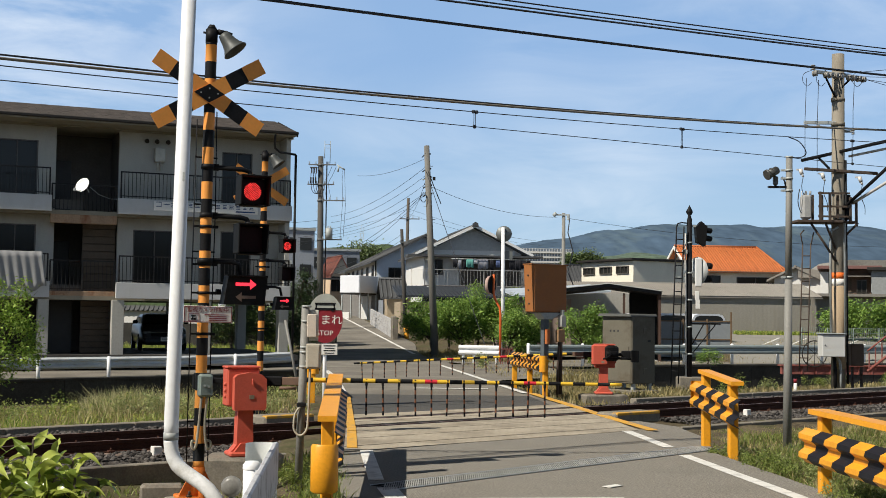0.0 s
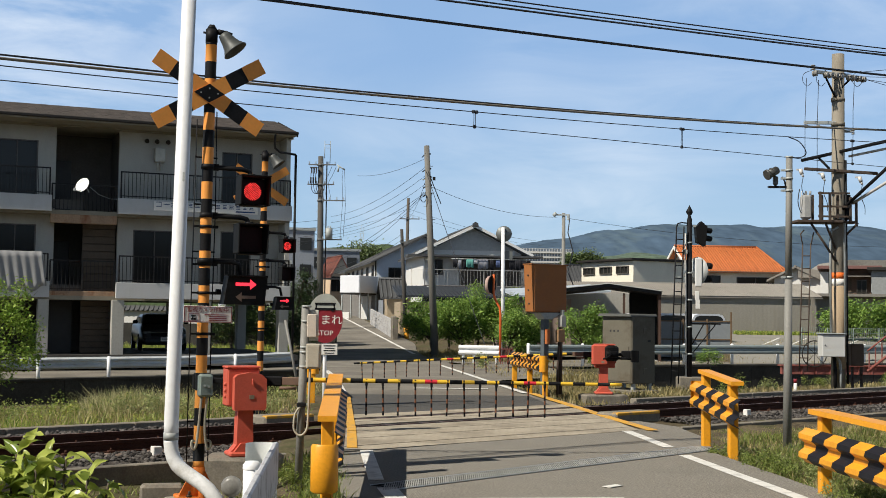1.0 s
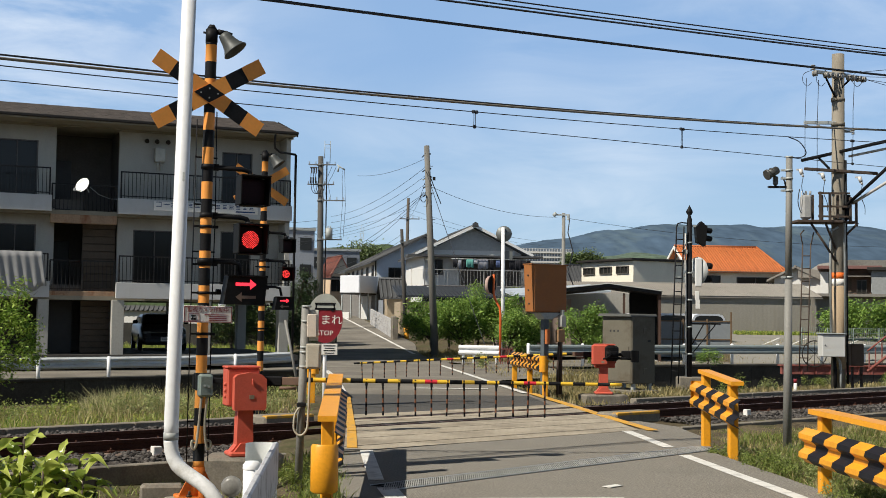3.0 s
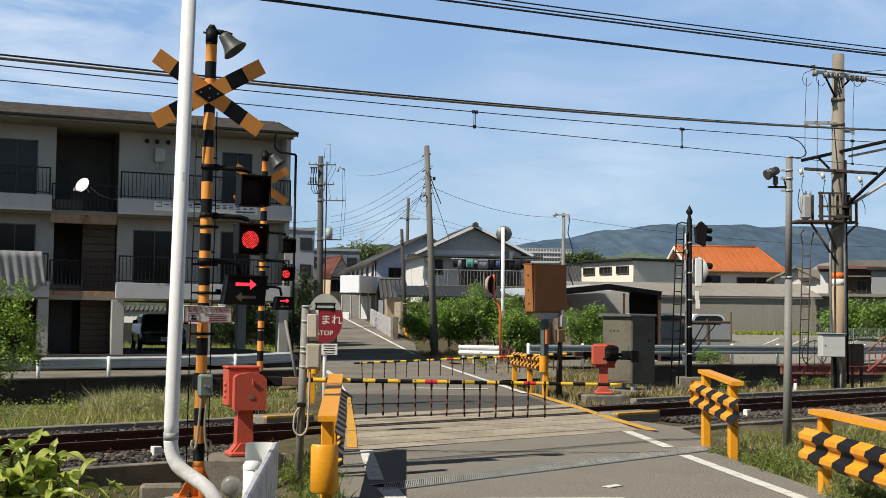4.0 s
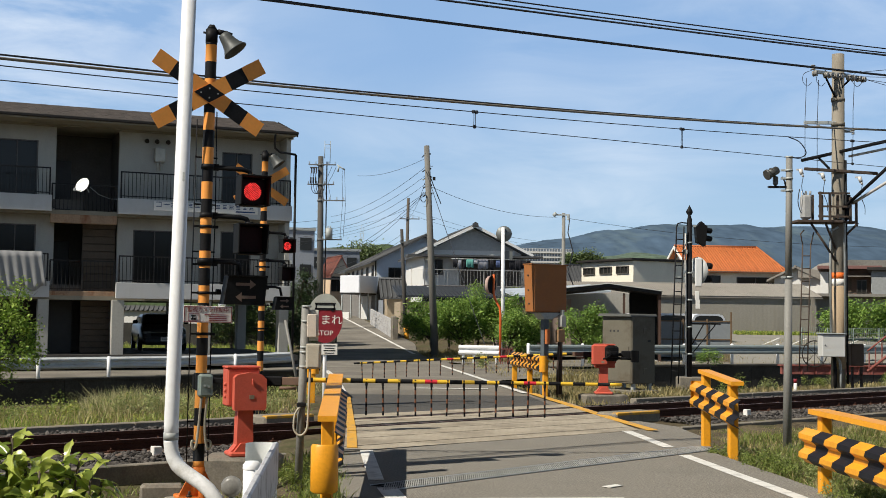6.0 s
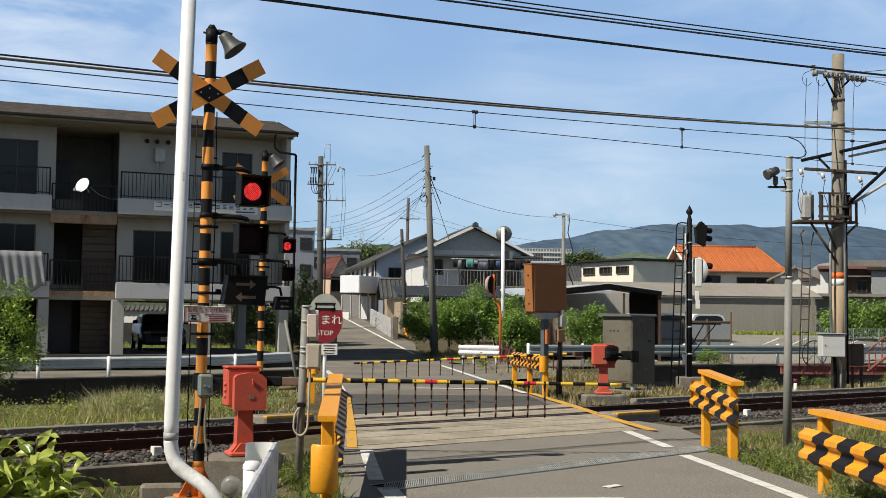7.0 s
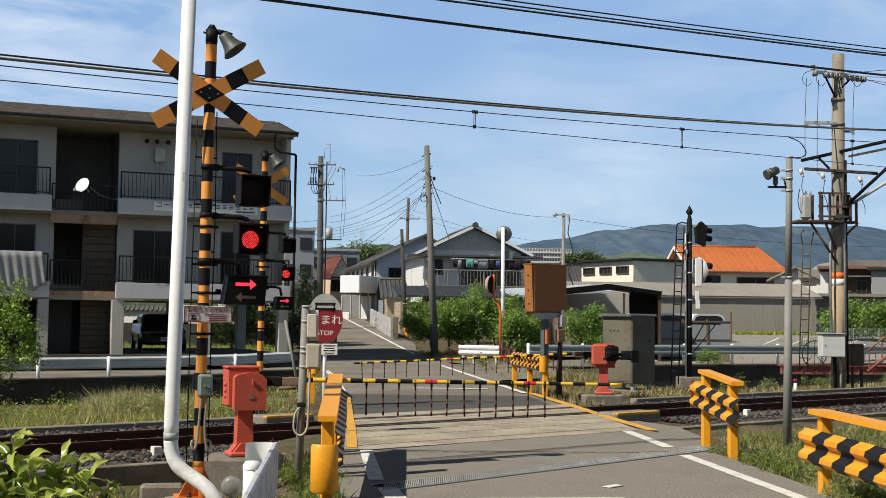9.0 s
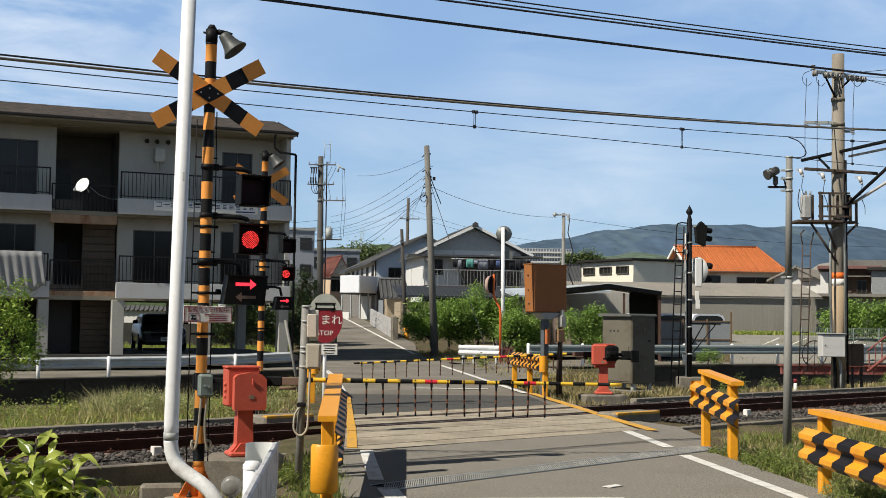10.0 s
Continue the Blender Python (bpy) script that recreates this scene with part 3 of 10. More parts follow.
def raised_lot():
    """The pale parking lot that climbs to the foot of the long shed."""
    b = Build()
    v = []
    for j in range(16):
        y = 49.0 + 0.8 * j
        v += [(y * (0.231 + 0.0195 * i), y, ground_z(y * (0.231 + 0.0195 * i), y) + 0.05) for i in range(11)]
    b.add(v, [(11 * j + i, 11 * j + i + 1, 11 * j + i + 12, 11 * j + i + 11) for j in range(15) for i in range(10)])
    solo("parking_lot", b, mat("pale_lot_concrete", (0.25, 0.24, 0.215), 0.92, spec=0.12, var=0.15, scale=0.8, grain=20, bump=0.1, stain=(0.23, 0.22, 0.19), stain_amt=0.5, stain_scale=0.7), label="pale concrete parking lot before the long shed", category="parking lot", kind="structure")
    b = Build()
    for i in range(5):
        p = [(y * (0.262 + 0.022 * i) + 0.15 * (y - 55), y) for y in (53.5, 56.0, 58.5)]
        b.add([(x + w, y, ground_z(x, y) + 0.056) for x, y in p for w in (-0.06, 0.06)], [(0, 1, 3, 2), (2, 3, 5, 4)])
    solo("parking_lines", b, WHITE_LINE, label="white bay lines on the lot", category="road marking", kind="structure")
    f = thing("mesh_fence", pose(15.0, 52.0, 0.70, 0, 0, 3), "low grey-green wire mesh fence at the lot's edge", "fence")
    for i in range(6):
        part("fence_post", Build().cyl((1.1 * i, 0, -0.3), (1.1 * i, 0, 0.72), 0.025, seg=8), GREEN_WIRE, f)
    for z in (0.05, 0.28, 0.5, 0.70):
        part("wire", Build().cyl((0, 0, z), (5.5, 0, z), 0.008, seg=5), GREEN_WIRE, f)
    for i in range(68):
        part("wire", Build().cyl((0.08 * i + 0.04, 0, 0.03), (0.08 * i + 0.04, 0, 0.71), 0.006, seg=4), GREEN_WIRE, f)


GREEN_WIRE = mat("grey_green_coated_wire", (0.16, 0.20, 0.18), 0.6, var=0.1, bump=0.0)
STREET_BEND = pose(3.0, 43.2, 0.0, 0, 0, 25.64)
make_street()
raised_lot()

# unseen wall added at the viewer's back to hold off low sky light
solo("wall_behind", Build().box((0, 0, 4.2), (110.0, 0.4, 9.0)), CONCRETE, pose(0, -11.0, -0.4), "unseen plain wall added behind the viewer to block low sky light", "wall", kind="structure")

# ---- crossing equipment ----
YELLOW = mat("faded_orange_yellow_paint", (0.80, 0.32, 0.065), 0.55, var=0.06, scale=3, grain=30, bump=0.03, stain=(0.55, 0.24, 0.06), stain_amt=0.25, stain_scale=4)
GUARD_YELLOW = mat("bright_amber_guard_paint", (0.76, 0.33, 0.02), 0.42, var=0.1, scale=5, grain=40, bump=0.06, stain=(0.42, 0.17, 0.03), stain_amt=0.45, stain_scale=5)
ARM_YELLOW = mat("arm_yellow_paint", (0.72, 0.45, 0.04), 0.5, var=0.1, scale=12, grain=50, bump=0.05)
ARM_RED = mat("arm_red_reflector", (0.6, 0.03, 0.05), 0.45, var=0.1, scale=12, grain=50, bump=0.05)
BLACK = mat("worn_black_paint", (0.012, 0.012, 0.013), 0.55, spec=0.12, var=0.3, scale=8, grain=40, bump=0.06)
GUARD_BLACK = mat("faded_navy_black_paint", (0.014, 0.0145, 0.019), 0.6, spec=0.15, var=0.2, scale=8, grain=40, bump=0.06)
BLACK_CASE = mat("matt_black_casing", (0.009, 0.009, 0.009), 0.6, spec=0.12, var=0.25, scale=10, grain=50, bump=0.08)
GREY_METAL = mat("grey_painted_metal", (0.36, 0.38, 0.37), 0.55, 0.1, var=0.12, scale=6, grain=40, bump=0.08, stain=(0.2, 0.19, 0.17), stain_amt=0.4, stain_scale=4)
GALV_POLE = mat("dull_galvanised_pole", (0.215, 0.21, 0.192), 0.65, 0.1, var=0.16, scale=6, grain=40, bump=0.1, streak=0.3, stain=(0.2, 0.2, 0.19), stain_amt=0.5, stain_scale=4)
WHITE_PAINT = mat("weathered_white_paint", (0.74, 0.75, 0.76), 0.45, var=0.06, scale=3, grain=30, bump=0.05, stain=(0.5, 0.5, 0.47), stain_amt=0.35, stain_scale=3, streak=0.3)
RED_MACHINE = mat("sun_bleached_vermilion_paint", (0.53, 0.10, 0.062), 0.5, var=0.1, scale=5, grain=40, bump=0.08, stain=(0.42, 0.10, 0.07), stain_amt=0.5, stain_scale=5)
ORANGE_BASE = mat("orange_cast_base", (0.62, 0.17, 0.03), 0.6, var=0.15, scale=6, grain=40, bump=0.1)
LENS = mat("unlit_dark_red_lens", (0.02, 0.004, 0.004), 0.3, spec=0.15, var=0.2, scale=20, grain=80, bump=0.03)
LED = mat("lit_red_led", (0.5, 0.01, 0.01), 0.4, emit=(1.0, 0.055, 0.05), power=1.5, bump=0)
LED_BOARD = mat("led_back_board", (0.10, 0.006, 0.006), 0.5, emit=(1.0, 0.02, 0.015), power=0.035, bump=0)
LED_ARROW = mat("lit_red_arrow", (0.5, 0.02, 0.03), 0.4, emit=(1.0, 0.035, 0.06), power=1.5, bump=0)
DIM_ARROW = mat("unlit_brown_arrow", (0.16, 0.115, 0.09), 0.6, var=0.15, bump=0.02)
SIGN_WHITE = mat("sign_white_sheet", (0.74, 0.72, 0.67), 0.4, var=0.06, scale=6, grain=40, bump=0.02)
SIGN_RED = mat("sign_red_sheet", (0.215, 0.022, 0.030), 0.4, var=0.12, scale=6, grain=40, bump=0.02)
RUST_STEEL = mat("rust_brown_steel", (0.075, 0.055, 0.043), 0.75, var=0.3, scale=6, grain=30, bump=0.15)
RUBBER_CABLE = mat("beige_cable_sleeve", (0.42, 0.38, 0.30), 0.7, var=0.12, bump=0.05)


def lettering(name, text, size, material, parent, m, label=""):
    """Raised letters from the built-in font, as a mesh."""
    cu = bpy.data.curves.new("letters", "FONT")
    cu.body, cu.size, cu.align_x, cu.align_y, cu.extrude, cu.resolution_u = text, size, "CENTER", "CENTER", 0.001, 3
    ob = bpy.data.objects.new("letters", cu)
    scene.collection.objects.link(ob)
    bpy.context.view_layer.update()
    me = bpy.data.meshes.new_from_object(ob.evaluated_get(bpy.context.evaluated_depsgraph_get()))
    bpy.data.objects.remove(ob)
    me.materials.clear()
    me.materials.append(material)
    return part(name, me, material, parent, label, m @ pose(0, 0, 0, 90, 0, 0))


def striped(b, p, q, r, first, length, seg=18):
    """A round bar in bands of slots 0 and 1; first: where a band of slot 0 begins, from p."""
    p, q = Vector(p), Vector(q)
    L = (q - p).length
    k = math.floor((0 - first) / length)
    at = 0.0
    while at < L - 1e-4:
        end = min(L, first + (k + 1) * length)
        if end > at:
            b.mi = 0 if k % 2 == 0 else 1
            b.cyl(p.lerp(q, at / L), p.lerp(q, end / L), r, seg=seg, caps=(at == 0 or end == L))
            at = end
        k += 1
    b.mi, b.weld = 0, True
    return b


LAMPS = {}


def lamp_box(post, x, z, key, size=0.31):
    """A square warning lamp on a bent arm: case, visor, dark lens and the board of lights that comes forward through it."""
    arm = Build().tube([(0, 0, z + 0.24), (x - 0.10, -0.02, z + 0.235), (x - 0.03, -0.02, z + 0.22), (x, -0.02, z + 0.16), (x, -0.02, z + 0.1)], 0.026, 12)
    arm.cyl((0, 0, z + 0.215), (0, 0, z + 0.265), 0.070, seg=20).box((0.085, 0, z + 0.24), (0.07, 0.03, 0.07)).cyl((x, -0.02, z + 0.135), (x, -0.02, z + 0.19), 0.045, seg=14)
    part("lamp_arm", arm, BLACK, post)
    h = size / 2
    case = Build().box((x, 0.0, z), (size * 0.9, 0.12, size * 0.9), bev=0.03)
    for c, s in (((0, 0, h - 0.008), (size, 0.26, 0.016)), ((0, 0, -h + 0.008), (size * 0.8, 0.16, 0.014)), ((-h + 0.008, 0, 0), (0.016, 0.22, size * 0.94)), ((h - 0.008, 0, 0), (0.016, 0.22, size * 0.94))):
        case.box((x + c[0], -0.10, z + c[2]), s, bev=0.006)
    case.cyl((x, 0.06, z), (x, 0.12, z), 0.10, 0.07, seg=18)
    lamp = part("warning_lamp", case, BLACK_CASE, post)
    n, r = 24, 0.096
    part("lens_frame", Build().box((x, -0.064, z), (size * 0.82, 0.008, size * 0.82), bev=0.003), LENS, lamp, "dark red lens plate")
    leds = Build()
    leds.mi = 1
    leds.cyl((0, 0.004, 0), (0, -0.002, 0), r, seg=28)
    leds.mi = 0
    # rows of lights on a slanting lattice
    for i in range(-9, 10):
        for j in range(-8, 9):
            lx = 0.0125 * i
            lz = 0.0195 * j + 0.75 * abs(lx) - 0.03
            if math.hypot(lx, lz) < r * 0.97:
                leds.cyl((lx, -0.001, lz), (lx, -0.007, lz), 0.0048, seg=6)
    leds.v = [(p[0] * size / 0.33, p[1], p[2] * size / 0.33) for p in leds.v]
    LAMPS[key] = (part("led_disc", leds, [LED, LED_BOARD], lamp, "disc of red lights"), x, z)


def arrow_shape(w, h, left):
    k = -1 if left else 1
    return [(k * a * w, c * h) for a, c in ((-0.5, -0.16), (0.2, -0.16), (0.2, -0.5), (0.5, 0.0), (0.2, 0.5), (0.2, 0.16), (-0.5, 0.16))][::(-1 if left else 1)]


def signal_post(name, m, near):
    """Warning post of the crossing: banded pole, crossed boards, horn, two lamps, direction box."""
    p = thing(name, m, "black and yellow banded level crossing warning post with red lamps" if near else "far black and yellow crossing warning post, crossed boards seen from behind", "crossing signal", group="crossing warning posts")
    H = 4.90
    b = striped(Build(), (0, 0, 0.24), (0, 0, H - 0.17), 0.059, 0.255, 0.183)
    part("pole", b, [YELLOW, BLACK], p)
    top = Build().cyl((0, 0, H - 0.17), (0, 0, H - 0.03), 0.064).cyl((0, 0, H - 0.03), (0, 0, H + 0.02), 0.060, 0.028).cyl((-0.09, 0, H - 0.07), (0.06, 0, H - 0.07), 0.012, seg=8)
    part("cap", top, BLACK, p)
    foot = -0.085 if near else 0.0
    base = Build().cyl((0, 0, foot), (0, 0, 0.25), 0.082, 0.068).box((0, 0, foot + 0.02), (0.42, 0.42, 0.04), bev=0.01)
    for a in range(4):
        base.prism([(0.06, foot + 0.04), (0.20, foot + 0.04), (0.075, 0.20)], -0.014, 0.014, pose(0, 0, 0, 0, 0, 90 * a))
    basis = part("base", base, ORANGE_BASE if near else BLACK, p)
    for a in range(4):
        c, d = 0.165 * math.cos(a * 1.5708 + 0.7854), 0.165 * math.sin(a * 1.5708 + 0.7854)
        part("anchor_bolt", Build().cyl((c, d, foot + 0.04), (c, d, foot + 0.10), 0.014, seg=8).cyl((c, d, foot + 0.04), (c, d, foot + 0.065), 0.026, seg=6), RUST_STEEL if near else BLACK, basis)
    # crossed boards
    zc = 4.17 if near else 4.28
    for k, (ang, y) in enumerate(((31.5, -0.075), (-31.5, -0.087))):
        b = Build()
        L, w = 1.30, 0.17 if near else 0.15
        cuts = [c * (1.0 if near else 0.88) for c in (-0.665, -0.45, -0.24, 0.0, 0.24, 0.45, 0.665)]
        for i in range(6):
            b.mi = (0, 1, 0, 0, 1, 0)[i] if near else 0
            a, c = cuts[i], cuts[i + 1]
            b.box(((a + c) / 2, 0, 0), (c - a, 0.01, w))
        b.weld = True
        board = part("crossbuck_board", b, [YELLOW, BLACK], p, "orange and black striped board" if near else "plain orange back of a board", pose(-0.03, y if near else -y, zc, 0, ang if near else -ang, 0))
    yp = -0.095 if near else 0.099
    plate = part("bolt_plate", Build().prism([(-0.163, 0), (0, -0.10), (0.163, 0), (0, 0.10)], yp - 0.003, yp + 0.001, pose(-0.03, 0, zc)), BLACK, p, "black diamond plate")
    for bx, bz in ((-0.12, 0), (0.06, 0), (-0.03, 0.05), (-0.03, -0.05)):
        part("bolt", Build().cyl((bx, yp - 0.003, zc + bz), (bx, yp - 0.012, zc + bz), 0.008, seg=6), GREY_METAL, plate)
    # horn
    horn = thing("horn", pose(0.10, -0.02, H - 0.05, 0, 0, 0))
    horn.parent = p
    hm = pose(0.0, 0, 0.0, 0, 142, -25)
    part("horn_driver", Build().cyl((-0.04, 0, 0), (0.04, 0, -0.01), 0.03).cyl((0.03, 0, -0.02), (0.10, 0, -0.045), 0.045, 0.05), BLACK, horn)
    bell = Build().turn([(0.0, 0.02), (0.055, 0.03), (0.066, 0.07), (0.080, 0.13), (0.100, 0.19), (0.130, 0.235), (0.142, 0.25), (0.138, 0.255), (0.09, 0.19), (0.06, 0.12), (0.02, 0.08)], hm, 26)
    part("horn_bell", bell, mat("grey_horn", (0.075, 0.08, 0.078), 0.5, 0.2, bump=0.04), horn, "grey flared horn bell")
    k = 1.0 if near else 0.78
    lamp_box(p, 0.475 if near else 0.44, 3.16, (near, "up"), 0.33 * k)
    lamp_box(p, 0.465 if near else 0.43, 2.645, (near, "down"), 0.33 * k)
    # direction box
    x, z = 0.42 if near else 0.40, 2.10
    arm = Build().tube([(0, 0, z + 0.3), (x - 0.14, 0, z + 0.3), (x - 0.05, 0, z + 0.28), (x - 0.02, 0, z + 0.14)], 0.024, 12).cyl((0, 0, z + 0.27), (0, 0, z + 0.33), 0.08, seg=18)
    part("box_arm", arm, BLACK, p)
    case = Build().prism([(-0.235 * k, -0.15 * k), (0.21 * k, -0.15 * k), (0.235 * k, 0.15 * k), (-0.19 * k, 0.15 * k)], -0.12, 0.06, pose(x, 0, z))
    case.box((x, -0.13, z + 0.155 * k), (0.44 * k, 0.12, 0.012)).cyl((x - 0.24 * k, 0, z - 0.02), (x - 0.29 * k, 0, z - 0.02), 0.03, seg=10)
    box = part("direction_box", case, BLACK_CASE, p)
    for key, dz, left in (("go", 0.065 * k, False), ("back", -0.07 * k, True)):
        part("arrow_plate", Build().prism(arrow_shape(0.22 * k, 0.10 * k, left), -0.124, -0.119, pose(x, 0, z + dz)), DIM_ARROW, box, "unlit brown arrow")
    LAMPS[(near, "arrow")] = (part("led_arrow", Build().prism(arrow_shape(0.225 * k, 0.105 * k, False), -0.004, 0.004), LED_ARROW, box, "red lit arrow pointing along the track"), x, z + 0.065 * k)
    # clamps and cables on the pole
    for zz in (2.35, 2.75, 2.05, 1.62):
        part("clamp", Build().cyl((0, 0, zz), (0, 0, zz + 0.03), 0.07).box((0.10, 0, zz + 0.015), (0.06, 0.04, 0.03)).box((-0.10, 0, zz + 0.015), (0.07, 0.02, 0.02)), BLACK, p)
    return p


post_near = signal_post("crossing_signal", pose(-2.53, 13.10, -0.15, 0, 0.5, 25), True)
post_far = signal_post("crossing_signal", pose(-3.32, 22.80, -0.20, 0, 0.3, 27), False)


def near_post_extras():
    p = post_near
    # camera notice
    s = part("notice_board", Build().box((0.03, -0.085, 1.84), (0.52, 0.012, 0.175), bev=0.004), SIGN_WHITE, p, "white notice with a red border")
    for c, w in (((0.03, 0.0795), (0.50, 0.006)), ((0.03, -0.0795), (0.50, 0.006)), ((-0.22, 0), (0.006, 0.16)), ((0.28, 0), (0.006, 0.16))):
        part("border", Build().box((c[0], -0.0925, 1.84 + c[1]), (w[0], 0.003, w[1])), SIGN_RED, s)
    lettering("lettering", "監視カメラ作動中", 0.055, SIGN_RED, s, pose(0.03, -0.0935, 1.885))
    part("pictogram", Build().box((-0.125, -0.0925, 1.822), (0.05, 0.003, 0.014)).box((-0.13, -0.0925, 1.808), (0.012, 0.003, 0.02)).box((-0.12, -0.0925, 1.79), (0.055, 0.003, 0.018)), BLACK, s)
    for c, w in (((-0.12, 0.0), (0.11, 0.003)), ((-0.12, -0.073), (0.11, 0.003)), ((-0.175, -0.0365), (0.003, 0.073)), ((-0.065, -0.0365), (0.003, 0.073))):
        part("border", Build().box((c[0], -0.0925, 1.845 + c[1]), (w[0], 0.003, w[1])), SIGN_RED, s)
    for k in range(4):
        part("small_print", Build().box((0.115 + 0.02 * (k > 0), -0.0925, 1.838 - 0.02 * k), (0.24 - 0.05 * (k > 0), 0.003, 0.007)), SIGN_RED, s)
    # junction box and looped cables
    j = part("junction_box", Build().box((0.02, -0.10, 1.10), (0.15, 0.09, 0.24), bev=0.02).box((0.02, -0.15, 1.10), (0.12, 0.012, 0.20), bev=0.005), mat("grey_green_box", (0.19, 0.23, 0.21), 0.5, bump=0.05), p, "grey-green junction box")
    part("latch", Build().cyl((0.0, -0.157, 1.10), (0.0, -0.166, 1.10), 0.012, seg=8).cyl((0.045, -0.157, 1.09), (0.045, -0.166, 1.09), 0.012, seg=8), GREY_METAL, j)
    for k in (-1, 1):
        pts = [(0.02 + 0.03 * k, -0.08, 0.98), (0.03 * k, -0.085, 0.7), (0.05 * k, -0.09, 0.5), (0.075 * k, -0.09, 0.44), (0.10 * k, -0.085, 0.475), (0.095 * k, -0.07, 0.52), (0.06 * k, -0.04, 0.52)]
        part("cable", Build().tube(bend(pts), 0.014, 8), RUBBER_CABLE, p, "beige looped cable")
    part("cable", Build().tube([(0.105, 0.03, 0.3), (0.10, 0.03, 2.0), (0.105, 0.03, 2.9), (0.09, 0.03, 4.0)], 0.006, 6), BLACK, p)
    part("cable", Build().tube([(-0.12, 0.03, 0.3), (-0.125, 0.03, 2.0), (-0.12, 0.03, 3.9)], 0.006, 6), BLACK, p)
    for zz in (0.72, 1.3, 2.5, 3.0, 3.5):
        part("cable_bracket", Build().box((-0.01, 0.03, zz), (0.24, 0.012, 0.016)), BLACK, p)
    solo("post_footing", Build().box((0, 0, -0.21), (0.62, 0.62, 0.36), bev=0.03), PALE_CONCRETE, pose(-2.53, 13.10, -0.205, 0, 0, 25), "weathered concrete footing block under a post", "footing")

    solo("edging_block", Build().box((0, 0, -0.16), (0.46, 0.22, 0.32), bev=0.03), CONCRETE, pose(-2.98, 13.45, -0.13, 0, 0, 12), "loose weathered concrete edging block beside the post", "concrete block")


near_post_extras()


def gate_machine(name, m, arm_len, arm_rise, rods, rod_len, rod_from, flip, label, detail=True):
    """Crossing gate: cast pedestal, gear case, counterweight arm, banded boom with hanging rods. x points along the boom."""
    g = thing(name, m, label, "crossing gate", group="crossing gates")
    s = -1 if flip else 1
    b = Build().box((0, 0, 0.03), (0.40, 0.34, 0.06), bev=0.02)
    b.prism([(-0.17, 0.06), (0.17, 0.06), (0.10, 0.14), (0.09, 0.60), (-0.09, 0.60), (-0.10, 0.14)], -0.09, 0.09)
    b.prism([(-0.14, 0.06), (0.14, 0.06), (0.06, 0.16), (-0.06, 0.16)], -0.14, 0.14)
    part("pedestal", b, RED_MACHINE, g, "", pose(0, 0, 0, 0, 0, 0 if flip else 20))
    body = part("gear_case", Build().box((-0.03 * s, 0.06, 0.845), (0.44, 0.30, 0.51), bev=0.02), RED_MACHINE, g, "", pose(0, 0, 0, 0, 0, 0 if flip else 20) @ Matrix.Translation((0, 0, 0.06 if not flip else 0.0)) @ Matrix.Scale(1.0 if flip else 0.9, 4))
    if not flip:
        part("cover", Build().prism([(-0.20, -0.25), (0.20, -0.25), (0.225, -0.22), (0.225, 0.16), (0.16, 0.22), (0.0, 0.245), (-0.16, 0.22), (-0.205, 0.18), (-0.205, -0.22)], -0.24, -0.10, pose(0.02 * s, 0, 0.80)), RED_MACHINE, body, "bolted front cover")
    part("cover", Build().box((-0.03 * s, 0.06, 1.11), (0.46, 0.32, 0.03), bev=0.008), RED_MACHINE, body)
    part("handle", Build().box((0.05 * s, -0.255, 0.925), (0.012, 0.02, 0.07), bev=0.004).box((0.062 * s, -0.262, 0.955), (0.03, 0.012, 0.012)), RED_MACHINE, body)
    part("data_plate", Build().box((0.045 * s, -0.244, 0.725), (0.065, 0.006, 0.05)), mat("tarnished_plate", (0.32, 0.28, 0.2), 0.4, 0.5), body)
    for dz in (0.78, 0.86, 0.70):
        part("hinge", Build().cyl((-0.26 * s, -0.02, dz), (-0.26 * s, -0.02, dz + 0.05), 0.022, seg=10), RED_MACHINE, body)
    if flip:
        motor = part("motor_case", Build().box((0.15, -0.22, 0.92), (0.30, 0.20, 0.33), bev=0.04).cyl((0.02, -0.33, 0.90), (0.26, -0.33, 0.90), 0.07, seg=14), BLACK_CASE, g)
        part("shaft", Build().cyl((0.2, -0.26, 0.82), (0.58, -0.26, 0.80), 0.028, seg=10), BLACK, motor)
        part("counterweight", Build().box((0.66, -0.26, 0.86), (0.17, 0.14, 0.26), bev=0.012), BLACK_CASE, motor)
        part("crank", Build().tube([(0.05, -0.40, 1.0), (0.12, -0.42, 0.93), (0.06, -0.42, 0.84), (-0.06, -0.40, 0.80)], 0.022, 8), BLACK, motor)
        part("gear_cover", Build().box((-0.10, -0.13, 0.88), (0.36, 0.16, 0.46), bev=0.03), RED_MACHINE, body)
    # boom
    z0 = 0.90
    drive = Build().cyl((0.0, 0.12, z0), (0.0, 0.40, z0), 0.05, seg=14)
    drive.box((0.12 * s, 0.27, z0 - 0.02), (0.62, 0.09, 0.12), bev=0.015).box((-0.30 * s, 0.27, z0 - 0.02), (0.40, 0.05, 0.07), bev=0.01).box((-0.55 * s, 0.27, z0 - 0.03), (0.22, 0.16, 0.2), bev=0.02)
    part("drive_arm", drive, BLACK, g)
    part("clamp_shoe", Build().box((0.52 * s, 0.27, z0 - 0.02), (0.3, 0.07, 0.10), bev=0.01).cyl((0.4 * s, 0.22, z0 - 0.1), (0.6 * s, 0.22, z0 - 0.1), 0.02, seg=8), mat("brown_bracket", (0.17, 0.11, 0.08), 0.7, bump=0.1), g)
    a, c = Vector((0.5 * s, 0.27, z0)), Vector((arm_len * s, 0.27, z0 + arm_rise))
    boom = Build()
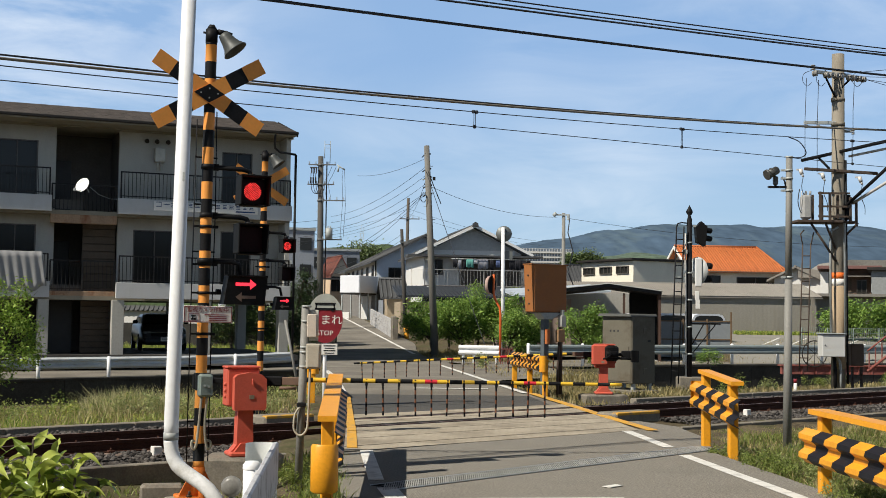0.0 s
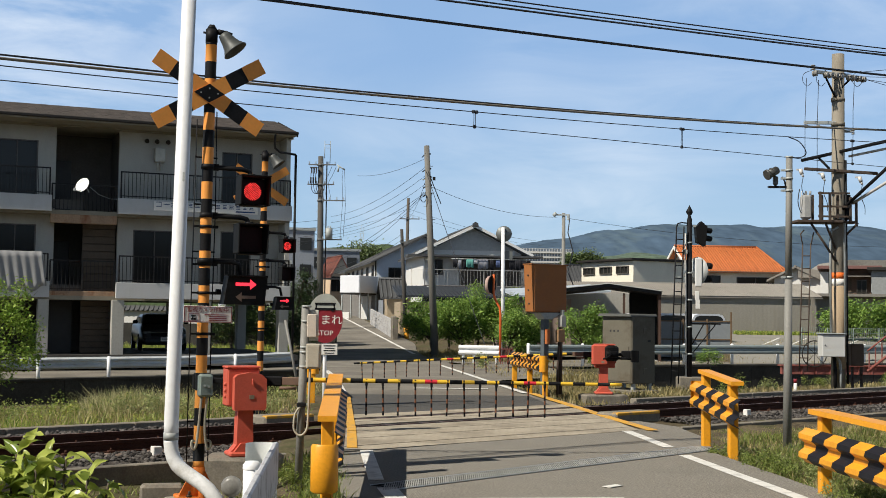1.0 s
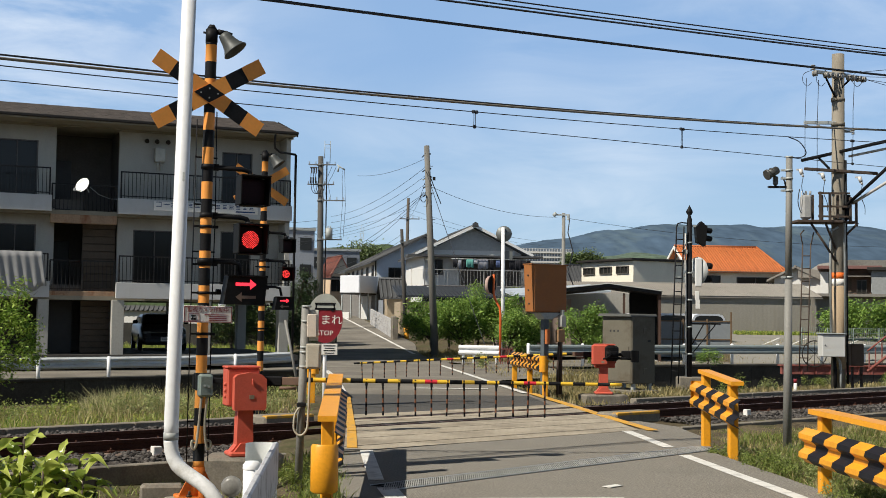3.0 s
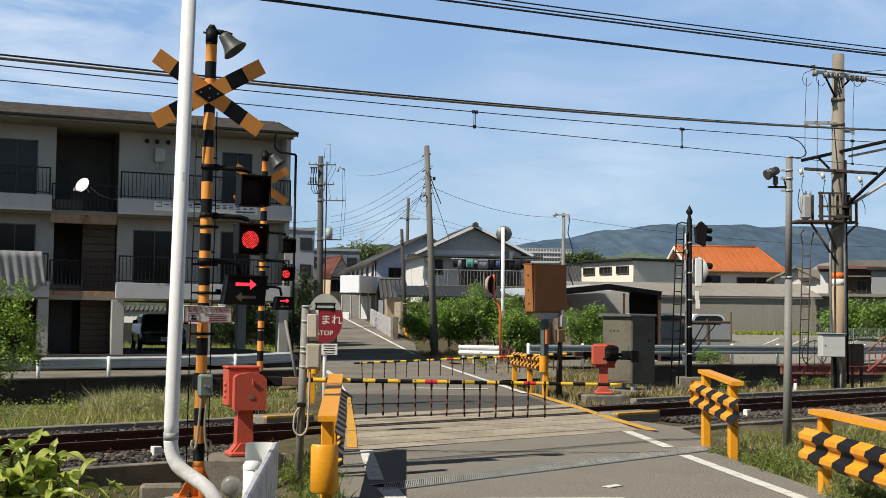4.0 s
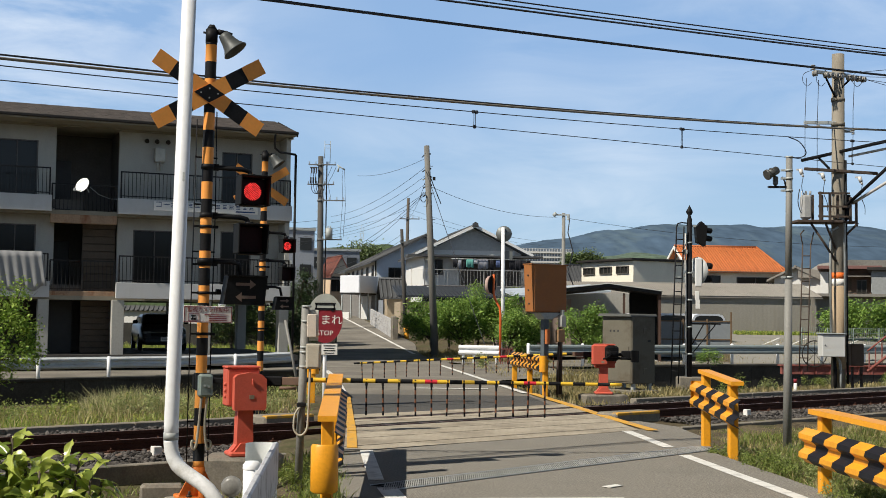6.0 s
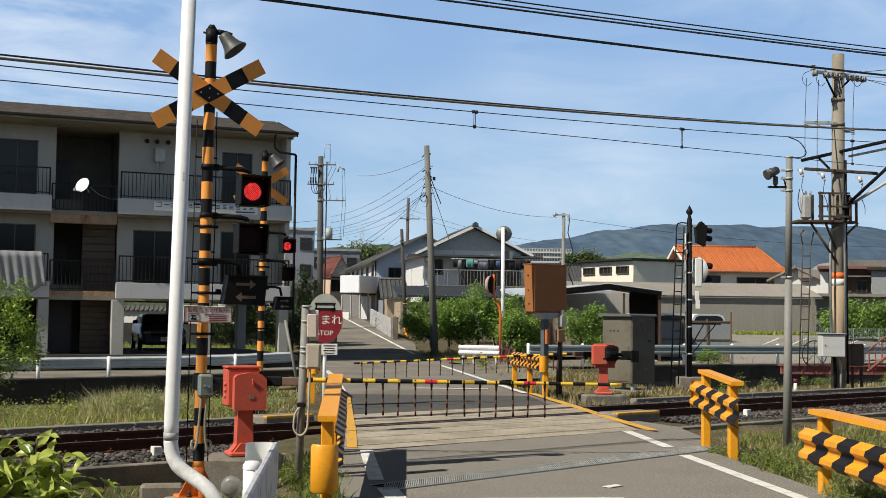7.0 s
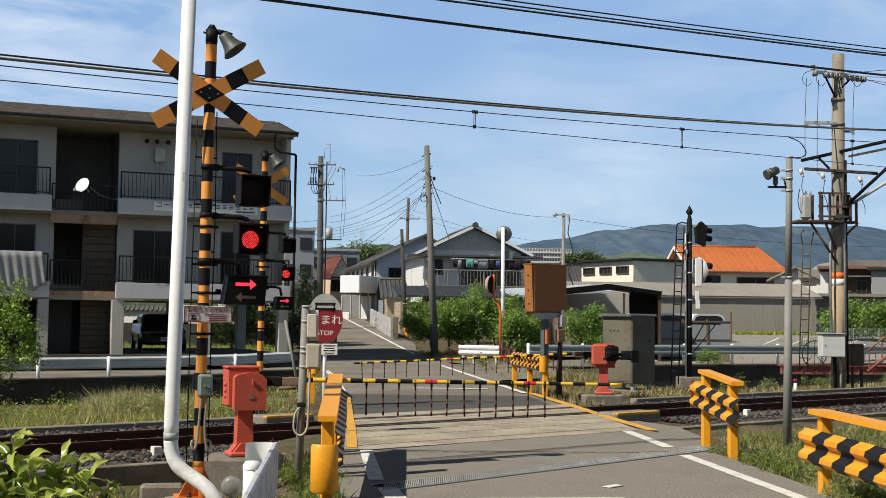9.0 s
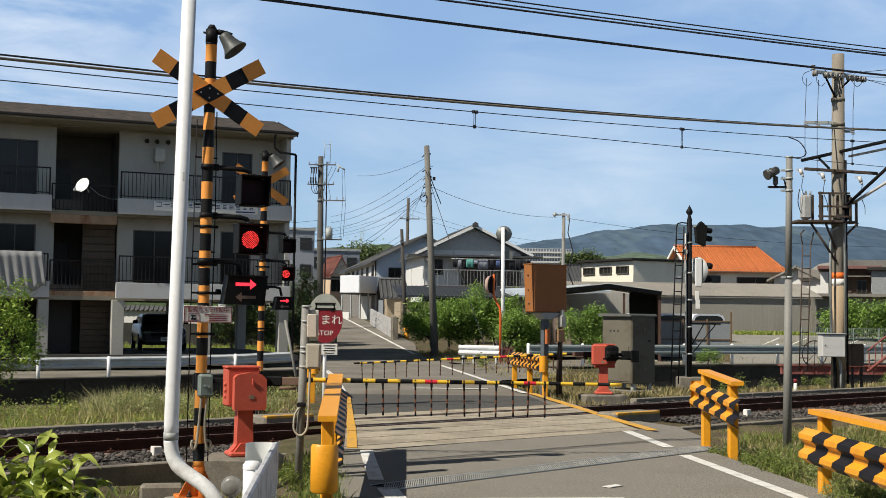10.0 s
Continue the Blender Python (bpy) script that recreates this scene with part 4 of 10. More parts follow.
    L = (c - a).length
    n = int(L / 0.15)
    for i in range(n):
        boom.mi = 2 if i in (11, 19) else (0 if i % 2 == 0 else 1)
        boom.cyl(a.lerp(c, i / n), a.lerp(c, (i + 1) / n), 0.031 - 0.011 * i / n, 0.031 - 0.011 * (i + 1) / n, seg=14, caps=(i in (0, n - 1)))
    boom.weld = True
    bo = part("boom", boom, [ARM_YELLOW, BLACK, ARM_RED], g, "yellow and black banded boom with red bands")
    dx = (arm_len - 0.9)
    for i in range(rods):
        k = rod_from + i * (0.2 if rod_len > 0.4 else 0.255)
        f = (k - 0.5) / (arm_len - 0.5)
        q = a.lerp(c, f)
        rod = Build()
        wob = 0.012 * math.sin(i * 2.3)
        m_ = 8
        for j in range(m_):
            rod.mi = j % 2
            p0 = q + Vector((wob * j / m_, 0, -rod_len * j / m_))
            p1 = q + Vector((wob * (j + 1) / m_, 0, -rod_len * (j + 1) / m_))
            rod.cyl(p0, p1, 0.0115, seg=8, caps=(j in (0, m_ - 1)))
        rod.mi = 1
        rod.box(q + Vector((0, 0, -0.02)), (0.03, 0.05, 0.09), bev=0.008)
        rod.weld = True
        part("hanging_rod", rod, [mat("rod_orange", (0.17, 0.065, 0.03), 0.6, bump=0.05), BLACK], bo)
    return g


gate_machine("crossing_gate", pose(-2.37, 15.05, 0.0, 0, 0, 2), 4.62, -0.02, 12, 0.42, 1.46, False, "sun-bleached red crossing gate machine with lowered yellow and black boom")
gate_machine("crossing_gate", pose(3.63, 28.0, 0.0, 0, 0, 0), 5.62, -0.29, 18, 0.36, 1.1, True, "far red crossing gate machine with lowered banded boom")
solo("gate_footing", Build().box((0, 0, -0.25), (0.9, 0.7, 0.5), bev=0.03), CONCRETE, pose(-2.37, 15.05, 0.0), "weathered concrete block under a gate machine", "footing")
solo("gate_footing", Build().box((0, 0, -0.2), (1.0, 0.6, 0.4), bev=0.03), CONCRETE, pose(3.63, 28.0, 0.0, 0, 0, 10), "weathered concrete block under a gate machine", "footing")


def w_beam(b, L, stripe, z, first=0.0, face=-1):
    """A corrugated guard beam along x, in slanted bands of slots 0 and 1. face: the side in y that it bulges to."""
    prof = [(0.0, 0.175), (0.03, 0.15), (0.075, 0.12), (0.075, 0.07), (0.015, 0.025), (0.015, -0.025), (0.075, -0.07), (0.075, -0.12), (0.03, -0.15), (0.0, -0.175)]
    n = max(1, int(round(L / stripe)))
    for i in range(n):
        b.mi = (i + int(first)) % 2
        x0, x1 = L * i / n, L * (i + 1) / n
        lean = 0.0 if stripe > 3 else -0.12
        v = []
        for x, e in ((x0, i > 0), (x1, i < n - 1)):
            for q, zz in prof:
                v.append((x + (lean * zz / 0.175 if e else 0.0), face * q, z + zz))
            for q, zz in prof:
                v.append((x + (lean * zz / 0.175 if e else 0.0), face * q - face * 0.006, z + zz))
        k = len(prof)
        f = []
        for j in range(k - 1):
            f += [(j, j + 1, 2 * k + j + 1, 2 * k + j), (k + j + 1, k + j, 3 * k + j, 3 * k + j + 1)]
        f += [(0, 2 * k, 3 * k, k), (k - 1, 2 * k - 1, 4 * k - 1, 3 * k - 1)]
        b.add(v, f)
    b.weld = True
    return b


def end_rounds(b, x, z, face, out):
    """The rolled end of a guard beam."""
    n = 8
    v, f = [], []
    for i in range(n + 1):
        a = math.pi * i / n
        for zz in (-0.18, 0.18):
            v.append((x + out * 0.10 * math.sin(a), face * (0.06 - 0.10 * (1 - math.cos(a)) * 0.9), z + zz))
    for i in range(n):
        f.append((2 * i, 2 * i + 1, 2 * i + 3, 2 * i + 2))
    b.add(v, f, True)
    return b


def yellow_guard(name, m, posts, L, x0, heights, plate, beam_z, face, label, stripe=0.2, plate_ext=(0.15, 0.35), roll_end=None, ground=(0, 0)):
    g = thing(name, m, label, "road guard", group="yellow crossing guards")
    z0, z1 = heights
    span = posts[-1] - posts[0] or 1.0
    for k, x in enumerate(posts):
        z = z0 + (z1 - z0) * (x - posts[0]) / span
        gz = ground[0] + (ground[1] - ground[0]) * (x - posts[0]) / span
        part("post", Build().box((x, 0, (z + gz) / 2 - 0.1), (0.115, 0.115, z - gz + 0.2), bev=0.012), GUARD_YELLOW, g)
    a, c = posts[0] - plate_ext[0], posts[-1] + plate_ext[1]
    za = z0 + (z1 - z0) * (a - posts[0]) / span
    zb = z0 + (z1 - z0) * (c - posts[0]) / span
    b = Build().prism([(a, za), (c, zb), (c, zb + 0.05), (a, za + 0.05)], -plate / 2, plate / 2)
    part("top_plate", b, GUARD_YELLOW, g)
    tilt = math.degrees(math.atan2(z1 - z0, span))
    bm = w_beam(Build(), L, stripe, 0.0, 1, face)
    beam = part("beam", bm, [GUARD_YELLOW, GUARD_BLACK], g, "corrugated beam with slanted black bands", pose(x0, face * 0.07, beam_z, 0, -tilt, 0))
    if roll_end is not None:
        part("beam_end", end_rounds(Build(), 0 if roll_end < 0 else L, 0, face, roll_end), GUARD_YELLOW, beam)
    return g


def road_guards():
    # x runs along the road, away from the camera
    yellow_guard("road_guard", pose(3.64, 15.6, 0.0, 0, 0, 91.6), (0.0, 1.4), 2.35, -0.6, (0.90, 0.96), 0.16, 0.56, 1, "amber road guard with black banded corrugated beam", 0.29, (0.22, 0.14), 1, (0.06, -0.03))
    yellow_guard("road_guard", pose(3.91, 10.35, 0.0, 0, 0, 93.0), (0.0, 2.05), 3.3, -0.9, (0.765, 0.765), 0.20, 0.44, 1, "amber road guard with black banded corrugated beam", 0.33, (0.9, 0.2), None, (0.05, -0.02))
    g = yellow_guard("road_guard", pose(-1.04, 11.5, -0.05, 0, 0, 93.8), (0.0, 1.9, 3.75), 3.85, 0.0, (0.79, 0.965), 0.175, 0.50, -1, "amber road guard with rolled end, seen along its top", 0.2, (0.15, 0.2), None)
    e = Build()
    n = 18
    prof = [(-0.02, 0.02), (0.0, 0.0), (0.44, 0.0), (0.46, 0.02)]
    v, f = [], []
    for i in range(n + 1):
        a = math.pi * i / n
        x, y = -0.12 - 0.10 * math.sin(a), 0.02 + 0.125 * math.cos(a)
        for z, ins in ((0.0, 0.02), (0.02, 0.0), (0.42, 0.0), (0.44, 0.02)):
            k = 1 - ins / 0.13
            v.append((-0.12 + (x + 0.12) * k, 0.02 + (y - 0.02) * k, z + 0.14))
    for i in range(n):
        for j in range(3):
            f.append((4 * i + j, 4 * i + 4 + j, 4 * i + 5 + j, 4 * i + 1 + j))
    e.add(v, f, True)
    part("rolled_end", e, GUARD_YELLOW, g, "rounded amber end wrap")
    yellow_guard("road_guard", pose(2.28, 27.5, 0.0, 0, 0, 98.0), (0.0, 1.6, 3.4), 3.4, 0.0, (0.72, 0.72), 0.14, 0.68, 1, "far amber road guard with black banded corrugated beam", 0.2, (0.05, 0.05), -1)
    yellow_guard("road_guard", pose(-2.62, 25.4, 0.0, 0, 0, 98.0), (0.0, 1.6), 2.0, 0.0, (0.85, 0.85), 0.14, 0.68, -1, "far amber road guard beside the lane", 0.2, (0.05, 0.05), -1)


road_guards()


def white_bent_pole():
    p = thing("bent_pole", pose(-1.83, 8.5, 0.0), "glossy white steel pole with a bent foot", "pole")
    foot = [(x, y, z + 0.22) for x, y, z in ((0.0, 0, 0.62), (0.0, 0, 0.60), (0.006, -0.005, 0.55), (0.022, -0.01, 0.50), (0.05, -0.02, 0.455), (0.09, -0.03, 0.42), (0.15, -0.05, 0.385), (0.22, -0.07, 0.345), (0.28, -0.09, 0.30), (0.33, -0.1, 0.24), (0.37, -0.1, 0.16), (0.39, -0.1, 0.05), (0.40, -0.1, -0.1), (0.40, -0.1, -0.75))]
    part("pole", Build().tube([(0.078, 0, 5.2), (0.0, 0, 0.95), (0.0, 0, 0.84)], 0.049, 24), WHITE_PAINT, p)
    part("bent_foot", Build().tube(foot, 0.0485, 24), mat("scuffed_white_paint", (0.66, 0.665, 0.66), 0.5, var=0.1, scale=4, grain=30, bump=0.06, stain=(0.36, 0.345, 0.30), stain_amt=0.6, stain_scale=9), p, "scuffed and dirty white bend")
    part("band", Build().cyl((0.0, 0, 0.84), (0.0, 0, 0.89), 0.051, seg=24), GREY_METAL, p, "grey adhesive band")
    part("sticker", Build().box((0.045, -0.044, 2.63), (0.03, 0.004, 0.06)), GREY_METAL, p)


white_bent_pole()


def white_guard_end():
    """The near end of a white roadside guard, its wing curled round the last post."""
    g = thing("guard_rail_end", pose(-1.40, 9.6, 0.0), "white steel guard rail end with a round post", "guard rail")
    part("post", Build().cyl((-0.06, 0.12, -0.5), (-0.06, 0.12, 0.52), 0.068, seg=24).turn([(0.072, 0.50), (0.072, 0.53), (0.05, 0.56), (0.0, 0.565)], pose(-0.06, 0.12, 0)), WHITE_PAINT, g)
    n = 14
    v, f = [], []
    for i in range(n + 1):
        a = radians(-100 + 200 * i / n)
        x, y = 0.0 + 0.125 * math.sin(a), 0.20 + 0.10 * math.cos(a)
        for k, z in enumerate((0.16, 0.19, 0.60, 0.63)):
            v.append((x, y, z + 0.06))
    for i in range(n):
        for j in range(3):
            f.append((4 * i + j, 4 * i + 4 + j, 4 * i + 5 + j, 4 * i + 1 + j))
    e = Build().add(v, f, True)
    part("wing", e, mat("chalky_white_wing", (0.70, 0.72, 0.70), 0.55, var=0.08, bump=0.05, through_light=0.0), g, "chalky white curled wing")
    bm = Build().box((1.5, 0, 0), (3.0, 0.045, 0.33), bev=0.012)
    part("beam", bm, [mat("lilac_grey_beam", (0.50, 0.50, 0.52), 0.5, 0.0, var=0.1, bump=0.05, stain=(0.13, 0.13, 0.125), stain_amt=0.8, stain_scale=6)], g, "", pose(0.145, -0.06, 0.565, 0, 0, -85.6))
    c = thing("round_reflector", pose(-1.62, 9.75, 0.0), "round grey roadside reflector on a stake", "reflector")
    part("stake", Build().cyl((0, 0.03, -0.5), (0, 0.03, 0.35), 0.025, seg=12), GREY_METAL, c)
    part("disc", Build().turn([(0.0, 0.05), (0.05, 0.045), (0.075, 0.03), (0.083, 0.0), (0.075, -0.03), (0.0, -0.03)], pose(0, 0, 0.36, 90, 0, 0), 24), mat("dull_reflector", (0.19, 0.185, 0.17), 0.35, var=0.15, bump=0.05), c)


white_guard_end()


def grey_pole():
    p = thing("conduit_pole", pose(-1.47, 12.95, -0.2), "thin galvanised pole with a looped cable", "pole")
    part("pole", Build().cyl((0.0, 0, 0.0), (0.05, 0, 1.98), 0.041, seg=20), GALV_POLE, p)
    beige = mat("weathered_beige_case", (0.40, 0.36, 0.29), 0.7, var=0.12, bump=0.1)
    k = part("relay_case", Build().box((0.145, -0.02, 1.47), (0.15, 0.12, 0.26), bev=0.012).box((0.145, -0.083, 1.47), (0.12, 0.01, 0.22), bev=0.004), beige, p, "weathered beige relay case")
    part("bracket", Build().box((0.06, -0.02, 1.52), (0.06, 0.03, 0.02)).box((0.06, -0.02, 1.42), (0.06, 0.03, 0.02)), GREY_METAL, k)
    part("terminal_box", Build().box((0.125, -0.02, 1.785), (0.10, 0.08, 0.24), bev=0.008).box((0.06, -0.02, 1.80), (0.06, 0.03, 0.03)), mat("pale_beige_box", (0.52, 0.45, 0.38), 0.6, var=0.08, bump=0.05), p, "pale beige terminal box")
    part("cap", Build().cyl((0.06, 0, 1.975), (0.06, 0, 1.995), 0.05, seg=20), GREY_METAL, p)
    for z in (0.96, 1.50, 1.55, 1.82, 1.35):
        x = 0.06 * z / 1.98
        part("band", Build().cyl((x, 0, z), (x, 0, z + 0.022), 0.049, seg=20).box((x + 0.05, -0.02, z + 0.011), (0.03, 0.03, 0.02)), GREY_METAL, p)
    part("cable", Build().tube(bend([(0.11, -0.02, 1.36), (0.105, -0.03, 1.15), (0.10, -0.05, 0.85), (0.09, -0.06, 0.72), (0.04, -0.06, 0.66), (-0.01, -0.06, 0.67), (-0.045, -0.06, 0.74), (-0.03, -0.06, 0.88), (0.02, -0.055, 0.95)]), 0.012, 8), RUBBER_CABLE, p, "beige looped cable")
    part("cable_tie", Build().box((0.03, -0.055, 0.97), (0.09, 0.03, 0.05), bev=0.01), BLACK, p)
    part("plate", Build().box((0.135, 0.02, 1.79), (0.10, 0.012, 0.32), bev=0.004), mat("pale_plate", (0.55, 0.53, 0.47), 0.5, bump=0.03), p, "pale blank plate")


grey_pole()


def stop_sign():
    p = thing("stop_sign", pose(-1.69, 18.0, -0.05), "round red and white railway stop sign on a pole", "sign")
    part("pole", Build().cyl((0.0, 0.04, 0.0), (0.0, 0.04, 1.95), 0.028, seg=14), WHITE_PAINT, p)
    z, r = 1.70, 0.255
    n = 32
    tall = 1.4
    arc = [(r * math.cos(2 * math.pi * i / n), tall * r * math.sin(2 * math.pi * i / n)) for i in range(n)]
    s = part("disc", Build().prism([(x, zz + z) for x, zz in arc], -0.012, 0.0), [SIGN_RED], p, "round sign face")
    cut = 0.085
    a0 = math.asin(cut / r)
    top = [(r * math.cos(a0 + (math.pi - 2 * a0) * i / 14), z + tall * r * math.sin(a0 + (math.pi - 2 * a0) * i / 14)) for i in range(15)]
    head = top
    part("upper_field", Build().prism(head, -0.017, -0.013), mat("grey_sheet", (0.36, 0.37, 0.33), 0.5, bump=0.03), s, "pale grey upper field")
    car = Build().box((0, -0.019, z + 0.195), (0.28, 0.004, 0.012)).box((0, -0.019, z + 0.135), (0.30, 0.004, 0.028)).box((0, -0.019, z + 0.215), (0.30, 0.004, 0.02)).box((0.13, -0.019, z + 0.17), (0.02, 0.004, 0.08)).box((-0.13, -0.019, z + 0.17), (0.02, 0.004, 0.08)).box((0.11, -0.019, z + 0.115), (0.05, 0.004, 0.03)).box((-0.11, -0.019, z + 0.115), (0.05, 0.004, 0.03))
    part("pictogram", car, BLACK, s)
    lettering("lettering", "とまれ", 0.158, SIGN_WHITE, s, pose(0.01, -0.016, z - 0.03))
    lettering("lettering", "STOP", 0.10, SIGN_WHITE, s, pose(0.0, -0.016, z - 0.215))
    q = part("name_plate", Build().box((0.07, 0.0, 1.255), (0.23, 0.01, 0.16), bev=0.004), SIGN_WHITE, p, "white plate with small print")
    for k in range(4):
        part("small_print", Build().box((0.07, -0.007, 1.305 - 0.035 * k), (0.17 - 0.03 * (k % 2), 0.003, 0.013)), BLACK, q)


stop_sign()


def camera_pole():
    """Slim pole with a detector housing."""
    p = thing("detector_pole", pose(5.06, 18.3, -0.1), "slim grey pole carrying a dark grey detector housing", "pole")
    part("pole", Build().cyl((0, 0, -0.2), (0.03, 0, 2.4), 0.064, 0.055, seg=20).cyl((0.03, 0, 2.4), (0.045, 0, 4.22), 0.05, 0.048, seg=20), GALV_POLE, p)
    part("cap", Build().cyl((0.045, 0, 4.2), (0.045, 0, 4.225), 0.054, seg=18), GREY_METAL, p)
    h = part("detector", Build().cyl((-0.29, -0.05, 3.94), (-0.13, 0.02, 4.02), 0.066, 0.058, seg=20).cyl((-0.305, -0.055, 3.933), (-0.275, -0.043, 3.948), 0.078, seg=20).cyl((-0.22, -0.02, 3.975), (-0.205, -0.013, 3.983), 0.071, seg=20).box((-0.16, 0, 3.86), (0.07, 0.08, 0.14), bev=0.02), mat("dark_grey_housing", (0.10, 0.10, 0.098), 0.4, 0.4, var=0.2, bump=0.05), p, "dark grey tubular detector housing")
    part("bracket", Build().box((-0.10, 0, 3.765), (0.34, 0.05, 0.03)).cyl((-0.16, 0, 3.76), (-0.16, 0, 3.84), 0.02, seg=8).tube([(-0.06, 0.0, 3.92), (-0.02, 0, 3.84), (0.0, 0, 3.72)], 0.012, 8), BLACK, p)
    for z in (3.70, 3.88, 2.42, 4.0):
        part("band", Build().cyl((0.04, 0, z), (0.04, 0, z + 0.03), 0.058, seg=18).box((-0.04, 0, z + 0.015), (0.08, 0.03, 0.03)), GREY_METAL, p)


camera_pole()


RUST_POST = mat("dark_rusty_post", (0.07, 0.05, 0.04), 0.8, var=0.25, bump=0.1)


def signal_cabinets():
    brown = mat("sun_faded_tan_steel", (0.31, 0.118, 0.034), 0.6, var=0.1, scale=4, grain=40, bump=0.08, stain=(0.24, 0.11, 0.045), stain_amt=0.5, stain_scale=3)
    c = thing("relay_cabinet", pose(2.31, 27.6, 0.0, 0, 0, 38), "faded tan steel cabinet raised on a grey post", "cabinet")
    part("body", Build().box((0, 0, 2.34), (0.97, 0.27, 1.04), bev=0.012), brown, c)
    part("side_door", Build().prism([(-0.512, 1.83), (-0.485, 1.83), (-0.485, 2.85), (-0.57, 2.85)], -0.125, 0.125), brown, c)
    part("roof_cap", Build().prism([(-0.58, 2.855), (0.50, 2.855), (0.50, 2.875), (-0.58, 2.875)], -0.15, 0.15), brown, c)
    for z in (2.0, 2.3, 2.62):
        part("hinge", Build().box((-0.525 - 0.055 * (z - 2.0), 0.0, z), (0.03, 0.035, 0.035), bev=0.006), RUST_POST, c)
    part("post", Build().box((-0.05, 0, 0.9), (0.15, 0.12, 1.8), bev=0.01), mat("dark_slate_paint", (0.085, 0.10, 0.11), 0.6, bump=0.06), c)
    part("post", Build().cyl((0.38, -0.05, 0.0), (0.38, -0.05, 1.95), 0.05, seg=14), RUST_POST, c)
    part("bracket", Build().prism([(-0.3, 1.80), (0.35, 1.80), (0.05, 1.66), (-0.15, 1.66)], -0.12, 0.12), GREY_METAL, c)
    part("meter_box", Build().box((0.33, -0.16, 1.62), (0.16, 0.1, 0.26), bev=0.015).box((0.33, -0.16, 1.80), (0.07, 0.08, 0.14), bev=0.01), mat("pale_grey_box", (0.5, 0.49, 0.44), 0.5, bump=0.05), c)
    part("meter_box", Build().box((0.27, -0.16, 1.30), (0.22, 0.1, 0.28), bev=0.015), mat("tan_box", (0.34, 0.2, 0.1), 0.6, bump=0.05), c)
    part("meter_box", Build().box((-0.08, -0.12, 1.28), (0.10, 0.08, 0.34), bev=0.015), mat("rust_orange_box", (0.42, 0.13, 0.04), 0.6, bump=0.05), c)
    part("conduit", Build().tube([(0.26, -0.14, 1.15), (0.24, -0.12, 0.6), (0.25, -0.1, 0.0)], 0.03, 10), RUST_POST, c)
    g = mat("grey_green_steel", (0.138, 0.126, 0.098), 0.6, spec=0.1, var=0.12, scale=3, grain=40, bump=0.08, stain=(0.075, 0.054, 0.033), stain_amt=0.65, stain_scale=1.6)
    k = thing("signal_cabinet", pose(4.70, 31.4, -0.06, 0, 0, -50), "tall grey-green steel signal cabinet on a plinth", "cabinet")
    part("body", Build().box((0, 0, 0.98), (1.0, 0.86, 1.66), bev=0.015), g, k)
    part("door", Build().box((-0.0, -0.437, 0.98), (0.94, 0.02, 1.56), bev=0.006), g, k)
    part("roof", Build().prism([(-0.54, 1.81), (0.54, 1.81), (0.54, 1.84), (0.50, 1.88), (-0.50, 1.88), (-0.54, 1.84)], -0.54, 0.46), mat("dull_roof_steel", (0.13, 0.13, 0.12), 0.5, 0.2, bump=0.05), k)
    part("plinth", Build().box((0, 0, -0.08), (1.2, 0.95, 0.14), bev=0.02), CONCRETE, k)
    for x in (-0.42, 0.42):
        for y in (-0.3, 0.3):
            part("leg", Build().box((x, y, 0.07), (0.09, 0.09, 0.18), bev=0.006), GREY_METAL, k)
    part("louvre", Build().box((0.505, 0.0, 1.45), (0.012, 0.025, 0.14)).box((0.505, 0.05, 1.52), (0.012, 0.1, 0.02)), CONCRETE, k)
    part("louvre", Build().box((0.505, 0.0, 0.45), (0.012, 0.025, 0.14)).box((0.505, 0.05, 0.52), (0.012, 0.1, 0.02)), CONCRETE, k)
    part("handle", Build().box((0.40, -0.455, 1.0), (0.03, 0.03, 0.14), bev=0.006), g, k)
    for x in (-0.2, -0.08, 0.05):
        part("small_print", Build().box((x, -0.449, 1.45), (0.05, 0.003, 0.05)), mat("dark_print", (0.035, 0.035, 0.035), 0.6), k)
    part("small_print", Build().box((0.504, 0.2, 1.2), (0.004, 0.1, 0.05)), mat("dark_print", (0.035, 0.035, 0.035), 0.6), k)


signal_cabinets()

# ---- buildings ----
PLASTER = mat("stained_white_plaster", (0.40, 0.388, 0.345), 0.85, var=0.1, scale=1.2, grain=25, bump=0.15, stain=(0.27, 0.265, 0.245), stain_amt=0.5, stain_scale=0.9, streak=0.4)
FRONT_WHITE = mat("white_balcony_front_paint", (0.50, 0.50, 0.49), 0.8, var=0.07, scale=1.2, grain=25, bump=0.1, stain=(0.40, 0.39, 0.36), stain_amt=0.45, stain_scale=1.3, streak=0.4)
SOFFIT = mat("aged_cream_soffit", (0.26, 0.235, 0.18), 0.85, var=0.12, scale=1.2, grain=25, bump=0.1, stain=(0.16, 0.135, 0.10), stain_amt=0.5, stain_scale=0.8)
SHINGLE = mat("brown_grey_shingle", (0.060, 0.050, 0.044), 0.9, var=0.3, scale=3.0, grain=20, bump=0.4, rand=0.14, stain=(0.055, 0.05, 0.046), stain_amt=0.6, stain_scale=1.0)
RUSTY = mat("rust_streaked_concrete", (0.35, 0.23, 0.145), 0.9, var=0.25, scale=3, grain=20, bump=0.3, stain=(0.19, 0.065, 0.028), stain_amt=0.9, stain_scale=2.6, streak=0.3)
DARK_RAIL = mat("dark_brown_iron", (0.022, 0.019, 0.017), 0.6, var=0.2, bump=0.05)
